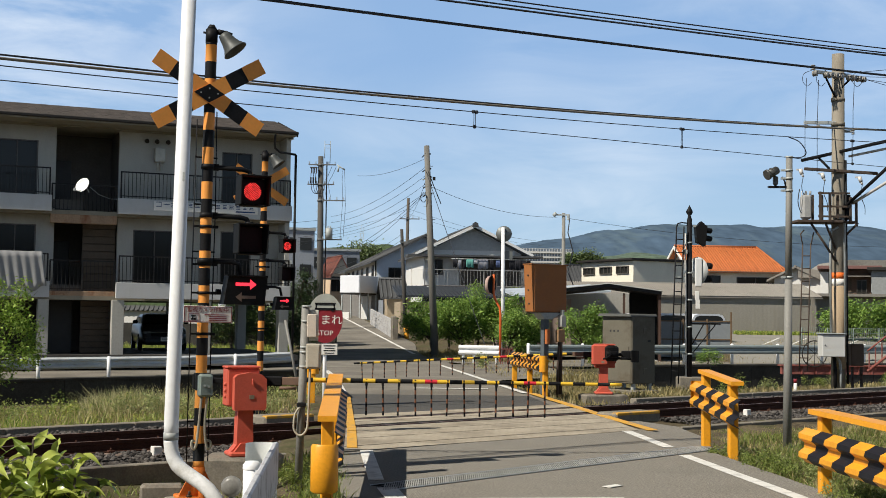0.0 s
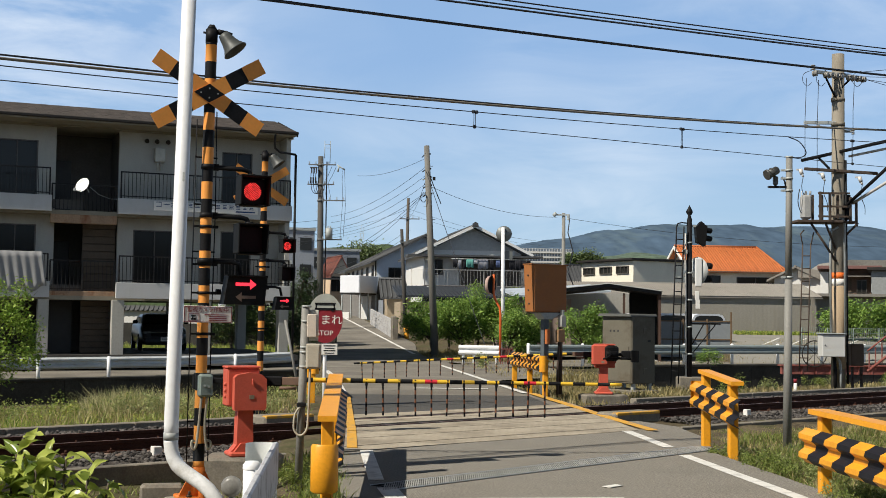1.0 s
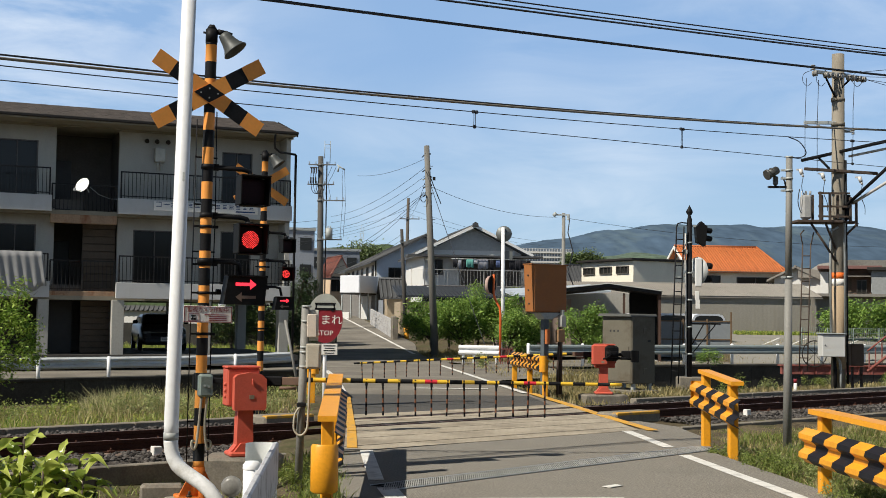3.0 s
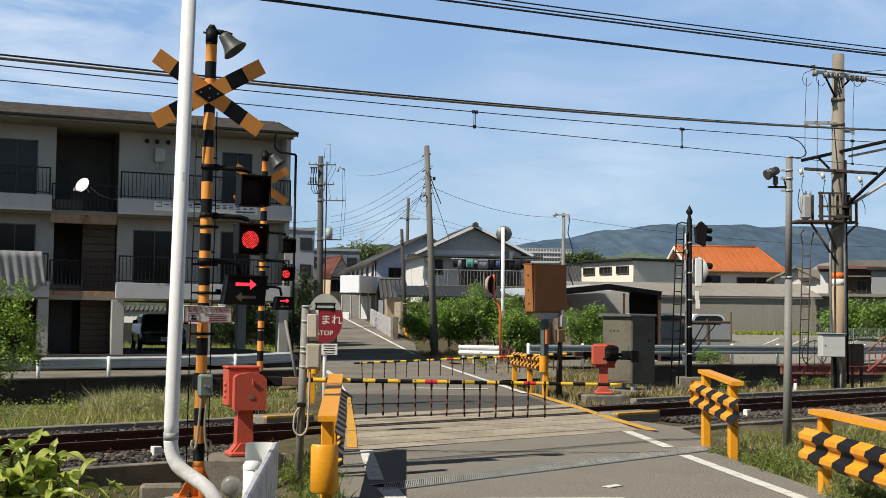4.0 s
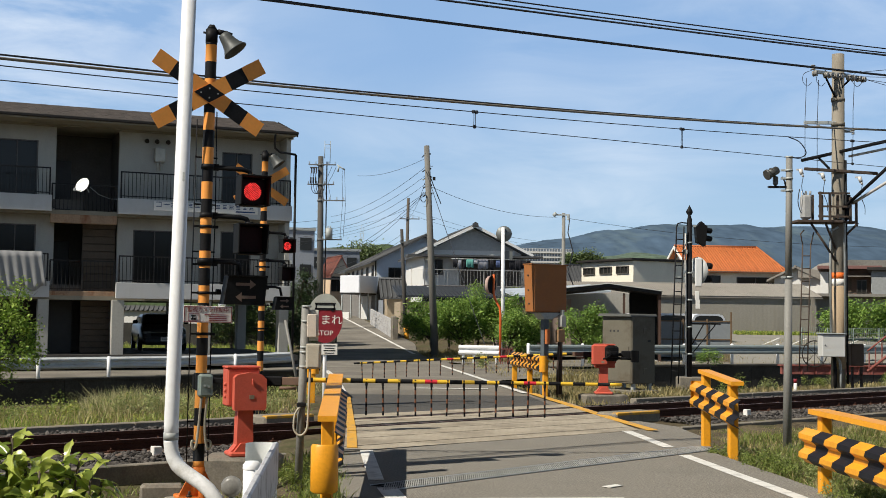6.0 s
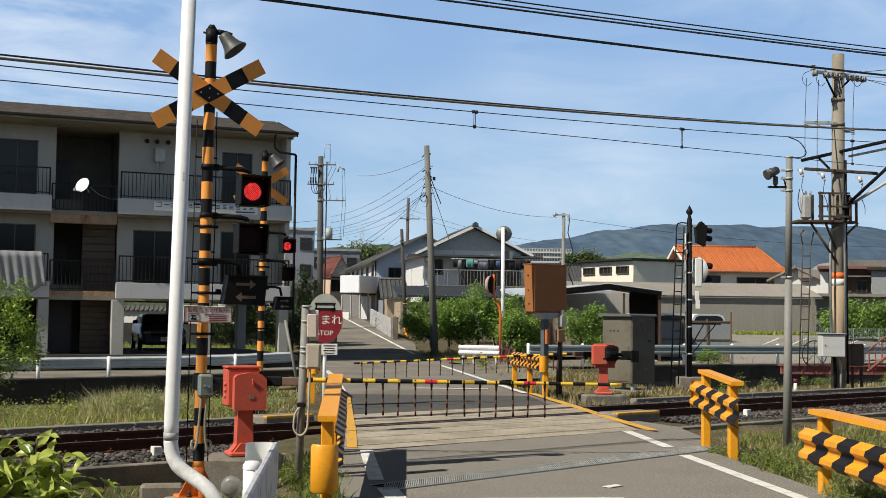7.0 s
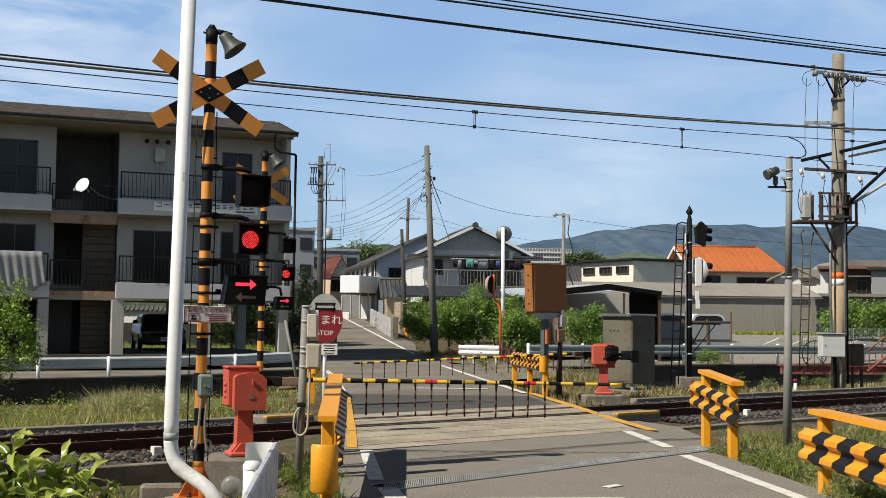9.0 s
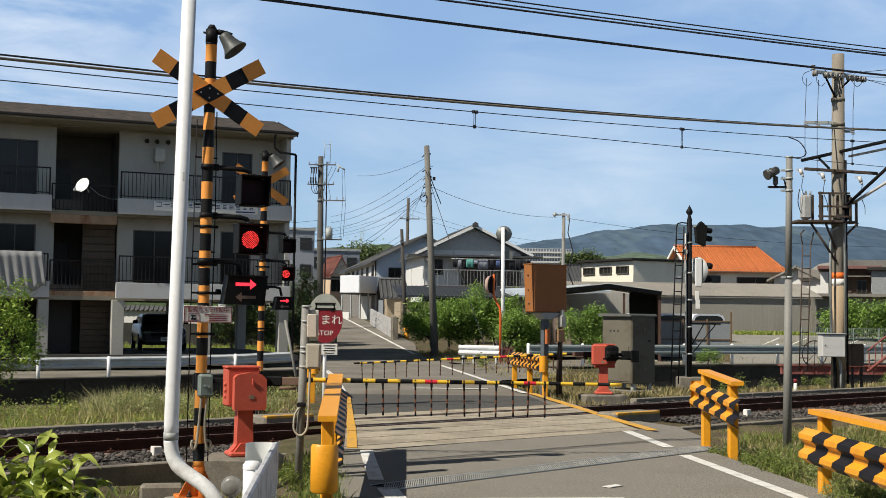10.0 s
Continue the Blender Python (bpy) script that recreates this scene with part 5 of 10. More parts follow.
# brown darkened to hold the shade of stairwell, parking bay and recess
DARK_INSIDE = mat("shaded_brown_inner_wall", (0.10, 0.088, 0.075), 0.9, var=0.2, scale=1.5, grain=20, bump=0.1)
PANE = glass("window_glass", (0.022, 0.022, 0.020), 0.12)
ALU = mat("aged_aluminium", (0.10, 0.09, 0.08), 0.5, 0.2, bump=0.04)
BROWN_DOOR = mat("brown_stair_boards", (0.10, 0.074, 0.052), 0.8, var=0.25, scale=3, grain=20, bump=0.2)


def window_unit(parent, x, y, z, w, h, name="window", frame_mat=None, panes=2, curtain=None):
    """A sliding window: frame, panes, and the meeting rail; x, z: its centre, y: the wall's face."""
    fm = frame_mat or ALU
    t = 0.05
    b = Build()
    for c, s in (((0, h / 2), (w + t, t)), ((0, -h / 2), (w + t, t)), ((-w / 2, 0), (t, h)), ((w / 2, 0), (t, h))):
        b.box((x + c[0], y - 0.02, z + c[1]), (s[0], 0.1, s[1]))
    for i in range(1, panes):
        b.box((x - w / 2 + w * i / panes, y - 0.01, z), (t * 0.8, 0.06, h))
    win = part(name, b, fm, parent)
    for i in range(panes):
        part("pane", Build().box((x - w / 2 + w * (i + 0.5) / panes, y + 0.015, z), (w / panes - t * 0.5, 0.012, h - t)), PANE, win)
    if curtain:
        part("curtain", Build().box((x - w * 0.2, y + 0.10, z), (w * 0.5, 0.02, h)), curtain, win)
    return win


def railing(parent, x0, x1, y, z, h, gap=0.13, material=None):
    m = material or DARK_RAIL
    b = Build().box(((x0 + x1) / 2, y, z + h), (x1 - x0, 0.05, 0.045)).box(((x0 + x1) / 2, y, z + 0.08), (x1 - x0, 0.03, 0.03))
    r = part("railing", b, m, parent)
    n = max(2, int((x1 - x0) / gap))
    me = Build().box((0, 0, h / 2), (0.018, 0.018, h)).mesh("baluster", m)
    for i in range(n + 1):
        part("baluster", me, m, r, m=pose(x0 + (x1 - x0) * i / n, y, z))
    for i in range(3):
        x = x0 + 0.02 + (x1 - x0 - 0.04) * i / 2
        part("rail_post", Build().box((x, y, z + h / 2), (0.045, 0.045, h)), m, r)
    return r


def apartment():
    a = thing("apartment_block", pose(-11.2, 43.0, 0.0, 0, 0, 23.1), "three-storey white plaster apartment block with balconies and open ground floor", "apartment building")
    X0, X1, D = -9.0, 6.15, 8.0
    # shell
    part("rear_wall", Build().box(((X0 + X1) / 2, D - 0.1, 5.2), (X1 - X0, 0.2, 6.1)), PLASTER, a)
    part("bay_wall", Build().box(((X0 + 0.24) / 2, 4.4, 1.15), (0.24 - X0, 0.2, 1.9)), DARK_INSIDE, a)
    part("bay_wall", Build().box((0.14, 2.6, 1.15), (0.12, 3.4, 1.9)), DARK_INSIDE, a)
    part("end_wall", Build().box((X1 - 0.1, D / 2 + 0.55, 5.25), (0.2, D - 1.3, 5.95)), PLASTER, a)
    part("end_wall", Build().box((X0 + 0.1, D / 2 + 0.55, 4.2), (0.2, D - 1.3, 8.1)), PLASTER, a)
    # floors, with the white fronts of the balconies
    for z in (2.11, 5.04):
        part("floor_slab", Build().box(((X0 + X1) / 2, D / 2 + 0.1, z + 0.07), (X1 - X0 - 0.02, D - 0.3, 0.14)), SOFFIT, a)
        part("balcony_front", Build().box(((X0 - 2.28) / 2, 0.07, z + 0.345), (-2.28 - X0, 0.14, 0.55), bev=0.01), FRONT_WHITE, a)
        part("balcony_front", Build().box(((-0.08 + X1) / 2, 0.07, z + 0.345), (X1 + 0.08, 0.14, 0.55), bev=0.01), FRONT_WHITE, a)
        part("stair_edge", Build().box((-1.18, 0.35, z + 0.15 - (0.3 if z > 3 else 0.0)), (2.22, 0.18, 0.30), bev=0.01), RUSTY, a, "rust-streaked landing edge")
        railing(a, X0, -2.34, 0.05, z + 0.62, 0.92)
        railing(a, 0.0, X1 - 0.05, 0.05, z + 0.62, 0.92)
        railing(a, -2.26, -0.08, 0.4, z + (0.0 if z > 3 else 0.3), 1.05)
    # inner walls behind the balconies
    for z0, z1 in ((2.25, 5.04), (5.18, 8.2)):
        zc, h = (z0 + z1) / 2, z1 - z0
        yb = 1.15
        part("balcony_wall", Build().box(((X0 - 4.05) / 2, yb + 0.1, zc), (-4.05 - X0, 0.2, h)), PLASTER, a)
        part("balcony_wall", Build().box((-3.36, yb + 0.1, (z0 + 2.46 + z1) / 2), (1.38, 0.2, z1 - z0 - 2.46)), PLASTER, a)
        part("balcony_wall", Build().box((-2.37, yb + 0.1, zc), (0.60, 0.2, h)), PLASTER, a)
        window_unit(a, -3.36, yb + 0.08, z0 + 1.23, 1.34, 2.44)
        if z0 > 4:
            part("balcony_wall", Build().box((1.94, yb + 0.1, zc), (3.70, 0.2, h)), PLASTER, a)
        else:
            part("balcony_wall", Build().box((0.365, yb + 0.1, zc), (0.55, 0.2, h)), PLASTER, a)
            part("balcony_wall", Build().box((1.41, yb + 0.1, (z0 + 2.40 + z1) / 2), (1.54, 0.2, z1 - z0 - 2.40)), PLASTER, a)
            window_unit(a, 1.41, yb + 0.08, z0 + 1.2, 1.5, 2.38)
            part("balcony_wall", Build().box((2.985, yb + 0.1, zc), (1.61, 0.2, h)), PLASTER, a)
        part("balcony_wall", Build().box((4.36, yb + 0.1, (z0 + 2.46 + z1) / 2), (1.14, 0.2, z1 - z0 - 2.46)), PLASTER, a)
        window_unit(a, 4.36, yb + 0.08, z0 + 1.23, 1.1, 2.44)
        part("balcony_wall", Build().box((5.44, yb + 0.1, zc), (1.02, 0.2, h)), PLASTER, a)
        part("partition", Build().box((6.03, 0.62, zc), (0.16, 0.9, h)), PLASTER, a)
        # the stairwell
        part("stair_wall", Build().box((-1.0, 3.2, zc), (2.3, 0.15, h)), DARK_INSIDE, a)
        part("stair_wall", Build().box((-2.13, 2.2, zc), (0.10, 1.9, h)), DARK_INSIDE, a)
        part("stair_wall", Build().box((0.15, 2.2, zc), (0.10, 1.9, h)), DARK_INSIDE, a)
        part("flat_door", Build().box((-1.75, 2.95, z0 + 1.0), (0.8, 0.06, 2.0), bev=0.01), mat("dark_green_brown_door", (0.035, 0.032, 0.028), 0.5, bump=0.05), a)
        for i in range(10 if z0 < 4 else 0):
            part("stair_board", Build().box((-0.52, 1.32 + 0.012 * (i % 3), z0 + 0.13 + 0.265 * i), (1.14, 0.05, 0.25), bev=0.012), BROWN_DOOR, a)
        part("stair_post", Build().box((-1.15, 0.45, z0 + 0.45), (0.05, 0.05, 1.1)), DARK_RAIL, a)
        part("stair_screen", Build().box((-1.70, 0.47, z0 + 0.22), (1.0, 0.02, 0.32)), ALU, a)
    for i in range(9):
        part("stair_board", Build().box((-0.52, 1.30 + 0.012 * (i % 3), 0.36 + 0.205 * i), (1.14, 0.05, 0.19), bev=0.012), BROWN_DOOR, a)
    part("flat_door", Build().box((-1.75, 2.0, 1.15), (0.9, 0.1, 1.9)), mat("dark_green_brown_door", (0.035, 0.032, 0.028), 0.5, bump=0.05), a)
    # open ground floor: columns and the back of the parking bay
    for x in (-5.2, -2.45, 0.03, 3.1, 5.95):
        part("column", Build().box((x, 0.35, 1.15), (0.42 if x < 0.5 and x > -1 else 0.36, 0.42, 1.95), bev=0.015), PLASTER, a)
        part("column", Build().box((x, 6.6, 1.15), (0.36, 0.42, 1.95), bev=0.015), PLASTER, a)
    # floor colour is darkened for the shade under the block
    part("parking_floor", Build().box(((X0 + X1) / 2, D / 2, 0.14), (X1 - X0 + 0.4, D + 0.8, 0.2)), mat("shade_dark_bay_floor", (0.07, 0.066, 0.06), 0.9, var=0.3, scale=1.0, grain=30, bump=0.3), a)
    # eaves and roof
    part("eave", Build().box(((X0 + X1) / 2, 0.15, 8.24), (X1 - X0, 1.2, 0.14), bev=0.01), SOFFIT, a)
    part("bargeboard", Build().add([(X1 + 0.005, -0.50, 8.30), (X1 + 0.005, 2.2, 9.07), (X1 + 0.005, 2.2, 8.90), (X1 + 0.005, -0.50, 8.14), (X1 + 0.035, -0.50, 8.30), (X1 + 0.035, 2.2, 9.07), (X1 + 0.035, 2.2, 8.90), (X1 + 0.035, -0.50, 8.14)], [(0, 1, 2, 3), (7, 6, 5, 4), (0, 4, 5, 1), (3, 2, 6, 7), (0, 3, 7, 4)]), DARK_RAIL, a)
    part("gable_wall", Build().prism([(-0.2, 8.1), (D, 8.1), (D - 2.2, 9.0), (2.2, 9.0)], X1 - 0.12, X1 - 0.02, Matrix(((0, 1, 0, 0), (1, 0, 0, 0), (0, 0, 1, 0), (0, 0, 0, 1)))), PLASTER, a)
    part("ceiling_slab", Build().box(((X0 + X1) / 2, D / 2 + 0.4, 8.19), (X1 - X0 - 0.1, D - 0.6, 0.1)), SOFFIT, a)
    part("gutter", Build().box(((X0 + X1) / 2, -0.50, 8.27), (X1 - X0 + 0.1, 0.11, 0.10), bev=0.02), DARK_RAIL, a)
    roof = part("roof", Build().add([(X0 - 0.1, -0.46, 8.31), (X1, -0.46, 8.31), (X1, D + 0.3, 8.31), (X0 - 0.1, D + 0.3, 8.31), (X0 + 2.0, 2.2, 9.06), (X1 - 0.08, 2.2, 9.06), (X1 - 0.08, D - 2.2, 9.06), (X0 + 2.0, D - 2.2, 9.06)],
         [(0, 1, 5, 4), (1, 2, 6, 5), (2, 3, 7, 6), (3, 0, 4, 7), (4, 5, 6, 7), (3, 2, 1, 0)]), SHINGLE, a)
    sh = Build()
    ang = math.degrees(math.atan2(0.75, 2.66))
    for r in range(17):
        f = r / 17
        y, z = -0.46 + 2.66 * f + 0.09, 8.31 + 0.75 * f + 0.03
        xa, xb = X0 + 2.1 * f, X1 - 0.02 - 0.08 * f
        n = int((xb - xa) / 0.26)
        for i in range(n):
            x = min(xa + (xb - xa) * (i + 0.5 + 0.25 * (r % 2)) / n, xb - 0.128)
            sh.box((0, 0, 0.006 + 0.002 * ((i * 7 + r * 3) % 3)), (0.255, 0.175, 0.010), pose(x, y, z, ang, 0, 0))
    part("shingles", sh, mat("weathered_shingle_pieces", (0.060, 0.050, 0.044), 0.9, var=0.3, scale=3.0, grain=20, bump=0.3, island=0.22, stain=(0.055, 0.05, 0.046), stain_amt=0.6, stain_scale=0.8), roof, kind="stuff")
    # fittings
    part("downpipe", Build().tube([(5.35, -0.44, 8.2), (5.35, -0.36, 7.95), (5.42, -0.2, 7.72), (5.62, -0.1, 7.60), (6.1, -0.1, 7.56)], 0.04, 10), DARK_RAIL, a)
    part("downpipe", Build().tube([(6.22, -0.12, 7.54), (6.22, -0.12, 0.3)], 0.045, 10), BLACK, a, "black rainwater pipe")
    part("downpipe", Build().tube([(6.05, -0.1, 7.56), (6.22, -0.12, 7.54)], 0.045, 10), BLACK, a)
    part("meter", Build().box((1.49, 1.0, 7.36), (0.36, 0.24, 0.5), bev=0.02).box((1.49, 0.87, 7.52), (0.22, 0.03, 0.04)).cyl((1.42, 1.0, 7.12), (1.42, 1.05, 6.80), 0.03, seg=8).cyl((1.54, 1.0, 7.12), (1.54, 1.05, 6.80), 0.03, seg=8), mat("cream_heater", (0.46, 0.45, 0.40), 0.5, bump=0.05), a)
    for x in (1.02, 1.38, 1.78):
        part("vent", Build().cyl((x, 1.16, 7.86), (x, 0.98, 7.86), 0.065, seg=12).cyl((x, 0.99, 7.84), (x, 0.95, 7.82), 0.07, 0.075, seg=12), DARK_RAIL, a)
    # name banner on the balcony
    s = part("banner", Build().box((3.0, -0.02, 5.44), (3.72, 0.03, 0.31), bev=0.004), SIGN_WHITE, a, "white banner with blue lettering")
    blue = mat("blue_letters", (0.03, 0.05, 0.14), 0.5)
    lettering("lettering", "コーポ", 0.27, blue, s, pose(1.58, -0.04, 5.48))
    for i, w in enumerate((0.14, 0.16, 0.12, 0.17, 0.16, 0.14, 0.17, 0.16, 0.12, 0.15)):
        for dz, ww in ((0.055, w), (0.0, w * 0.8), (-0.05, w)):
            part("lettering_bar", Build().box((2.42 + 0.245 * i, -0.04, 5.50 + dz), (ww, 0.006, 0.026)), blue, s)
    part("lettering_bar", Build().box((4.4, -0.04, 5.35), (0.7, 0.006, 0.05)), blue, s)
    # satellite dish
    d = part("satellite_dish", Build().turn([(0.0, 0.0), (0.12, 0.012), (0.22, 0.045), (0.27, 0.075), (0.275, 0.07), (0.22, 0.035), (0.0, -0.01)], pose(-1.30, -0.35, 5.98, 0, -66, 42), 24), mat("bright_dish_enamel", (0.78, 0.78, 0.77), 0.4, var=0.03, bump=0.02), a, "white oval satellite dish")
    part("dish_arm", Build().tube([(-1.28, -0.33, 5.85), (-1.46, -0.48, 5.78), (-1.58, -0.52, 5.80)], 0.02, 8).box((-1.60, -0.53, 5.83), (0.09, 0.09, 0.11), bev=0.02).tube([(-1.25, -0.3, 5.98), (-1.1, 0.1, 5.9), (-1.02, 0.42, 5.85)], 0.022, 6).tube([(-1.0, 0.36, 6.03), (-0.7, 0.36, 5.78), (-0.3, 0.36, 5.64), (0.0, 0.36, 5.64)], 0.012, 6), GREY_METAL, d)
    # washing on the second-floor rail
    w = thing("hung_sheet", pose(-11.2, 43.0, 0.0, 0, 0, 23.1), "pale grey sheet drying over a balcony rail", "laundry")
    b = Build()
    n, v, f = 40, [], []
    for i in range(n + 1):
        x = -4.6 + 2.05 * i / n
        for j in range(7):
            k = j / 6
            v.append((x + 0.16 * k, -0.04 - 0.025 * math.sin(i * 1.15) * (0.4 + k) - 0.05 * k, 3.72 - 1.25 * k - 0.10 * math.sin(i * 0.45) * k))
    for i in range(n):
        for j in range(6):
            f.append((7 * i + j, 7 * i + 7 + j, 7 * i + 8 + j, 7 * i + 1 + j))
    b.add(v, f, True)
    ob = part("sheet", b, mat("grey_white_cotton", (0.25, 0.25, 0.25), 0.9, var=0.08, bump=0.1), w)
    e = ob.modifiers.new("thickness", "SOLIDIFY")
    e.thickness = 0.01


apartment()


def house(name, m, w, d, eave, ridge, wall, roof, label, gable_front=True, over=0.45, openings=(), rib=0.3, hip=0.0, one_hip=False):
    """A house with a pitched roof of ribbed tiles; x across the front, y back, z up. openings: x, z, width, height."""
    h = thing(name, m, label, "house", group="houses behind the railway")
    b = Build().box((0, d / 2, eave / 2 - 0.3), (w, d, eave + 0.6))
    if gable_front:
        b.prism([(-w / 2, eave), (w / 2, eave), (0, ridge - 0.12)], 0.0, d)
    elif not hip:
        b.prism([(0.0, eave), (d, eave), (d / 2, ridge - 0.12)], -w / 2, w / 2, pose(0, 0, 0, 0, 0, 90) @ Matrix.Diagonal((1, -1, 1, 1)))
    part("wall", b, wall, h)
    r = Build()
    t = 0.09
    span = (w if gable_front else d) / 2
    depth = d if gable_front else w
    rise = ridge - eave
    L = math.hypot(span, rise)
    k = (L + over) / L
    R = Matrix.Identity(4) if gable_front else pose(0, d / 2, 0, 0, 0, 90) @ pose(0, -w / 2, 0)
    if gable_front:
        R = pose(0, 0, 0)
    for side in (-1, 1):
        # one slope, then its ribs of tile
        lo = (side * span * k, ridge - rise * k)
        hx, hy = hip, (0.0 if one_hip else hip)
        if hip:
            v = [(0, hx, ridge), (0, depth - hy + (over if one_hip else 0.0), ridge), (lo[0], depth + over, lo[1]), (lo[0], -over, lo[1])]
        else:
            v = [(0, -over, ridge), (0, depth + over, ridge), (lo[0], depth + over, lo[1]), (lo[0], -over, lo[1])]
        v += [(x, y, z - t) for x, y, z in v]
        r.add([R @ Vector(p) for p in v], [(0, 1, 2, 3) if side > 0 else (3, 2, 1, 0), (7, 6, 5, 4) if side > 0 else (4, 5, 6, 7), (0, 3, 7, 4), (1, 5, 6, 2), (2, 6, 7, 3)])
        n = int((depth + 2 * over) / rib)
        for i in range(n):
            y = -over + (i + 0.5) * (depth + 2 * over) / n
            top = 0.0
            if hip:
                e = y + over if one_hip else min(y + over, depth + over - y)
                top = max(0.0, 1 - e / (hx + over)) * 0.97
            p = Vector((lo[0] * max(top, 0.0), y, ridge - rise * k * top + 0.02))
            q = Vector((lo[0], y, lo[1] + 0.02))
            r.cyl(R @ p, R @ q, 0.055, seg=6, caps=True)
    if hip:
        for y0, y1 in ((-over, hx), (depth + over, depth - hx))[:1 if one_hip else 2]:
            v = [(0, y1, ridge), (span * k, y0, ridge - rise * k), (-span * k, y0, ridge - rise * k)]
            r.add([R @ Vector(p) for p in v], [(0, 1, 2), (2, 1, 0)])
            n = int(2 * span * k / rib)
            for i in range(n):
                x = -span * k + 2 * span * k * (i + 0.5) / n
                f = abs(x) / (span * k)
                r.cyl(R @ Vector((x, y1 + (y0 - y1) * f, ridge - rise * k * f + 0.02)), R @ Vector((x, y0, ridge - rise * k + 0.02)), 0.055, seg=6)
            for sx in (-1, 1):
                r.cyl(R @ Vector((0, y1, ridge + 0.04)), R @ Vector((sx * span * k, y0, ridge - rise * k + 0.05)), 0.10, seg=8)
    a, c = (hx, depth + over if one_hip else depth - hx) if hip else (-over, depth + over)
    r.cyl(R @ Vector((0, a, ridge + 0.05)), R @ Vector((0, c, ridge + 0.05)), 0.09, seg=8)
    part("roof", r, roof, h)
    for x, z, ww, hh in openings:
        window_unit(h, x, -0.02, z, ww, hh)
    return h


ORANGE_TILE = mat("bright_orange_roof_tile", (0.44, 0.135, 0.045), 0.6, var=0.15, scale=2, grain=10, bump=0.1, island=0.12)
NAVY_SHEET = mat("dark_slate_blue_sheet_roof", (0.036, 0.041, 0.05), 0.6, var=0.2, scale=2, grain=10, bump=0.08)
GREY_TILE = mat("dark_grey_roof_tile", (0.07, 0.072, 0.075), 0.55, var=0.2, scale=2, grain=10, bump=0.1, island=0.2)
RED_TILE = mat("brick_red_roof_tile", (0.17, 0.062, 0.048), 0.7, var=0.2, scale=2, grain=10, bump=0.1, island=0.2)
SLATE = mat("weathered_grey_corrugated_roof", (0.23, 0.215, 0.19), 0.85, var=0.2, scale=1.2, grain=8, bump=0.2, stain=(0.13, 0.115, 0.1), stain_amt=0.6, stain_scale=0.6)
CREAM = mat("cream_render", (0.74, 0.70, 0.585), 0.85, var=0.06, scale=0.8, grain=12, bump=0.08, stain=(0.54, 0.50, 0.42), stain_amt=0.4, stain_scale=0.6)
WHITE_WALL = mat("white_house_wall", (0.62, 0.61, 0.58), 0.85, var=0.08, scale=0.8, grain=12, bump=0.08)
BLUE_WALL = mat("pale_blue_grey_cladding", (0.50, 0.55, 0.62), 0.8, var=0.08, scale=0.8, grain=12, bump=0.08)
PEACH_WALL = mat("peach_house_wall", (0.56, 0.42, 0.29), 0.85, var=0.08, scale=0.8, grain=12, bump=0.08)
GREY_SHEET = mat("grey_corrugated_wall", (0.235, 0.222, 0.19), 0.75, var=0.12, scale=0.8, grain=12, bump=0.1, stain=(0.19, 0.175, 0.15), stain_amt=0.5, stain_scale=0.7, streak=0.3)
BROWN_WALL = mat("brown_board_wall", (0.16, 0.10, 0.07), 0.8, var=0.2, scale=1.0, grain=10, bump=0.15)
# near-black colour carries the inside shade of carport and lower storey
DARK_WALL = mat("shaded_shed_inside", (0.03, 0.03, 0.032), 0.9, var=0.2, bump=0.05)


def corrugated(b, x0, x1, y, z0, z1, pitch=0.2, deep=0.0025):
    """A ribbed sheet wall facing -y."""
    n = int((x1 - x0) / pitch)
    v, f = [], []
    for i in range(2 * n + 1):
        x = x0 + (x1 - x0) * i / (2 * n)
        yy = y - (deep if i % 2 else 0.0)
        v += [(x, yy, z0), (x, yy, z1)]
    for i in range(2 * n):
        f.append((2 * i, 2 * i + 2, 2 * i + 3, 2 * i + 1))
    b.add(v, f)
    b.box(((x0 + x1) / 2, y + 0.06, (z0 + z1) / 2), (x1 - x0, 0.08, z1 - z0))
    return b


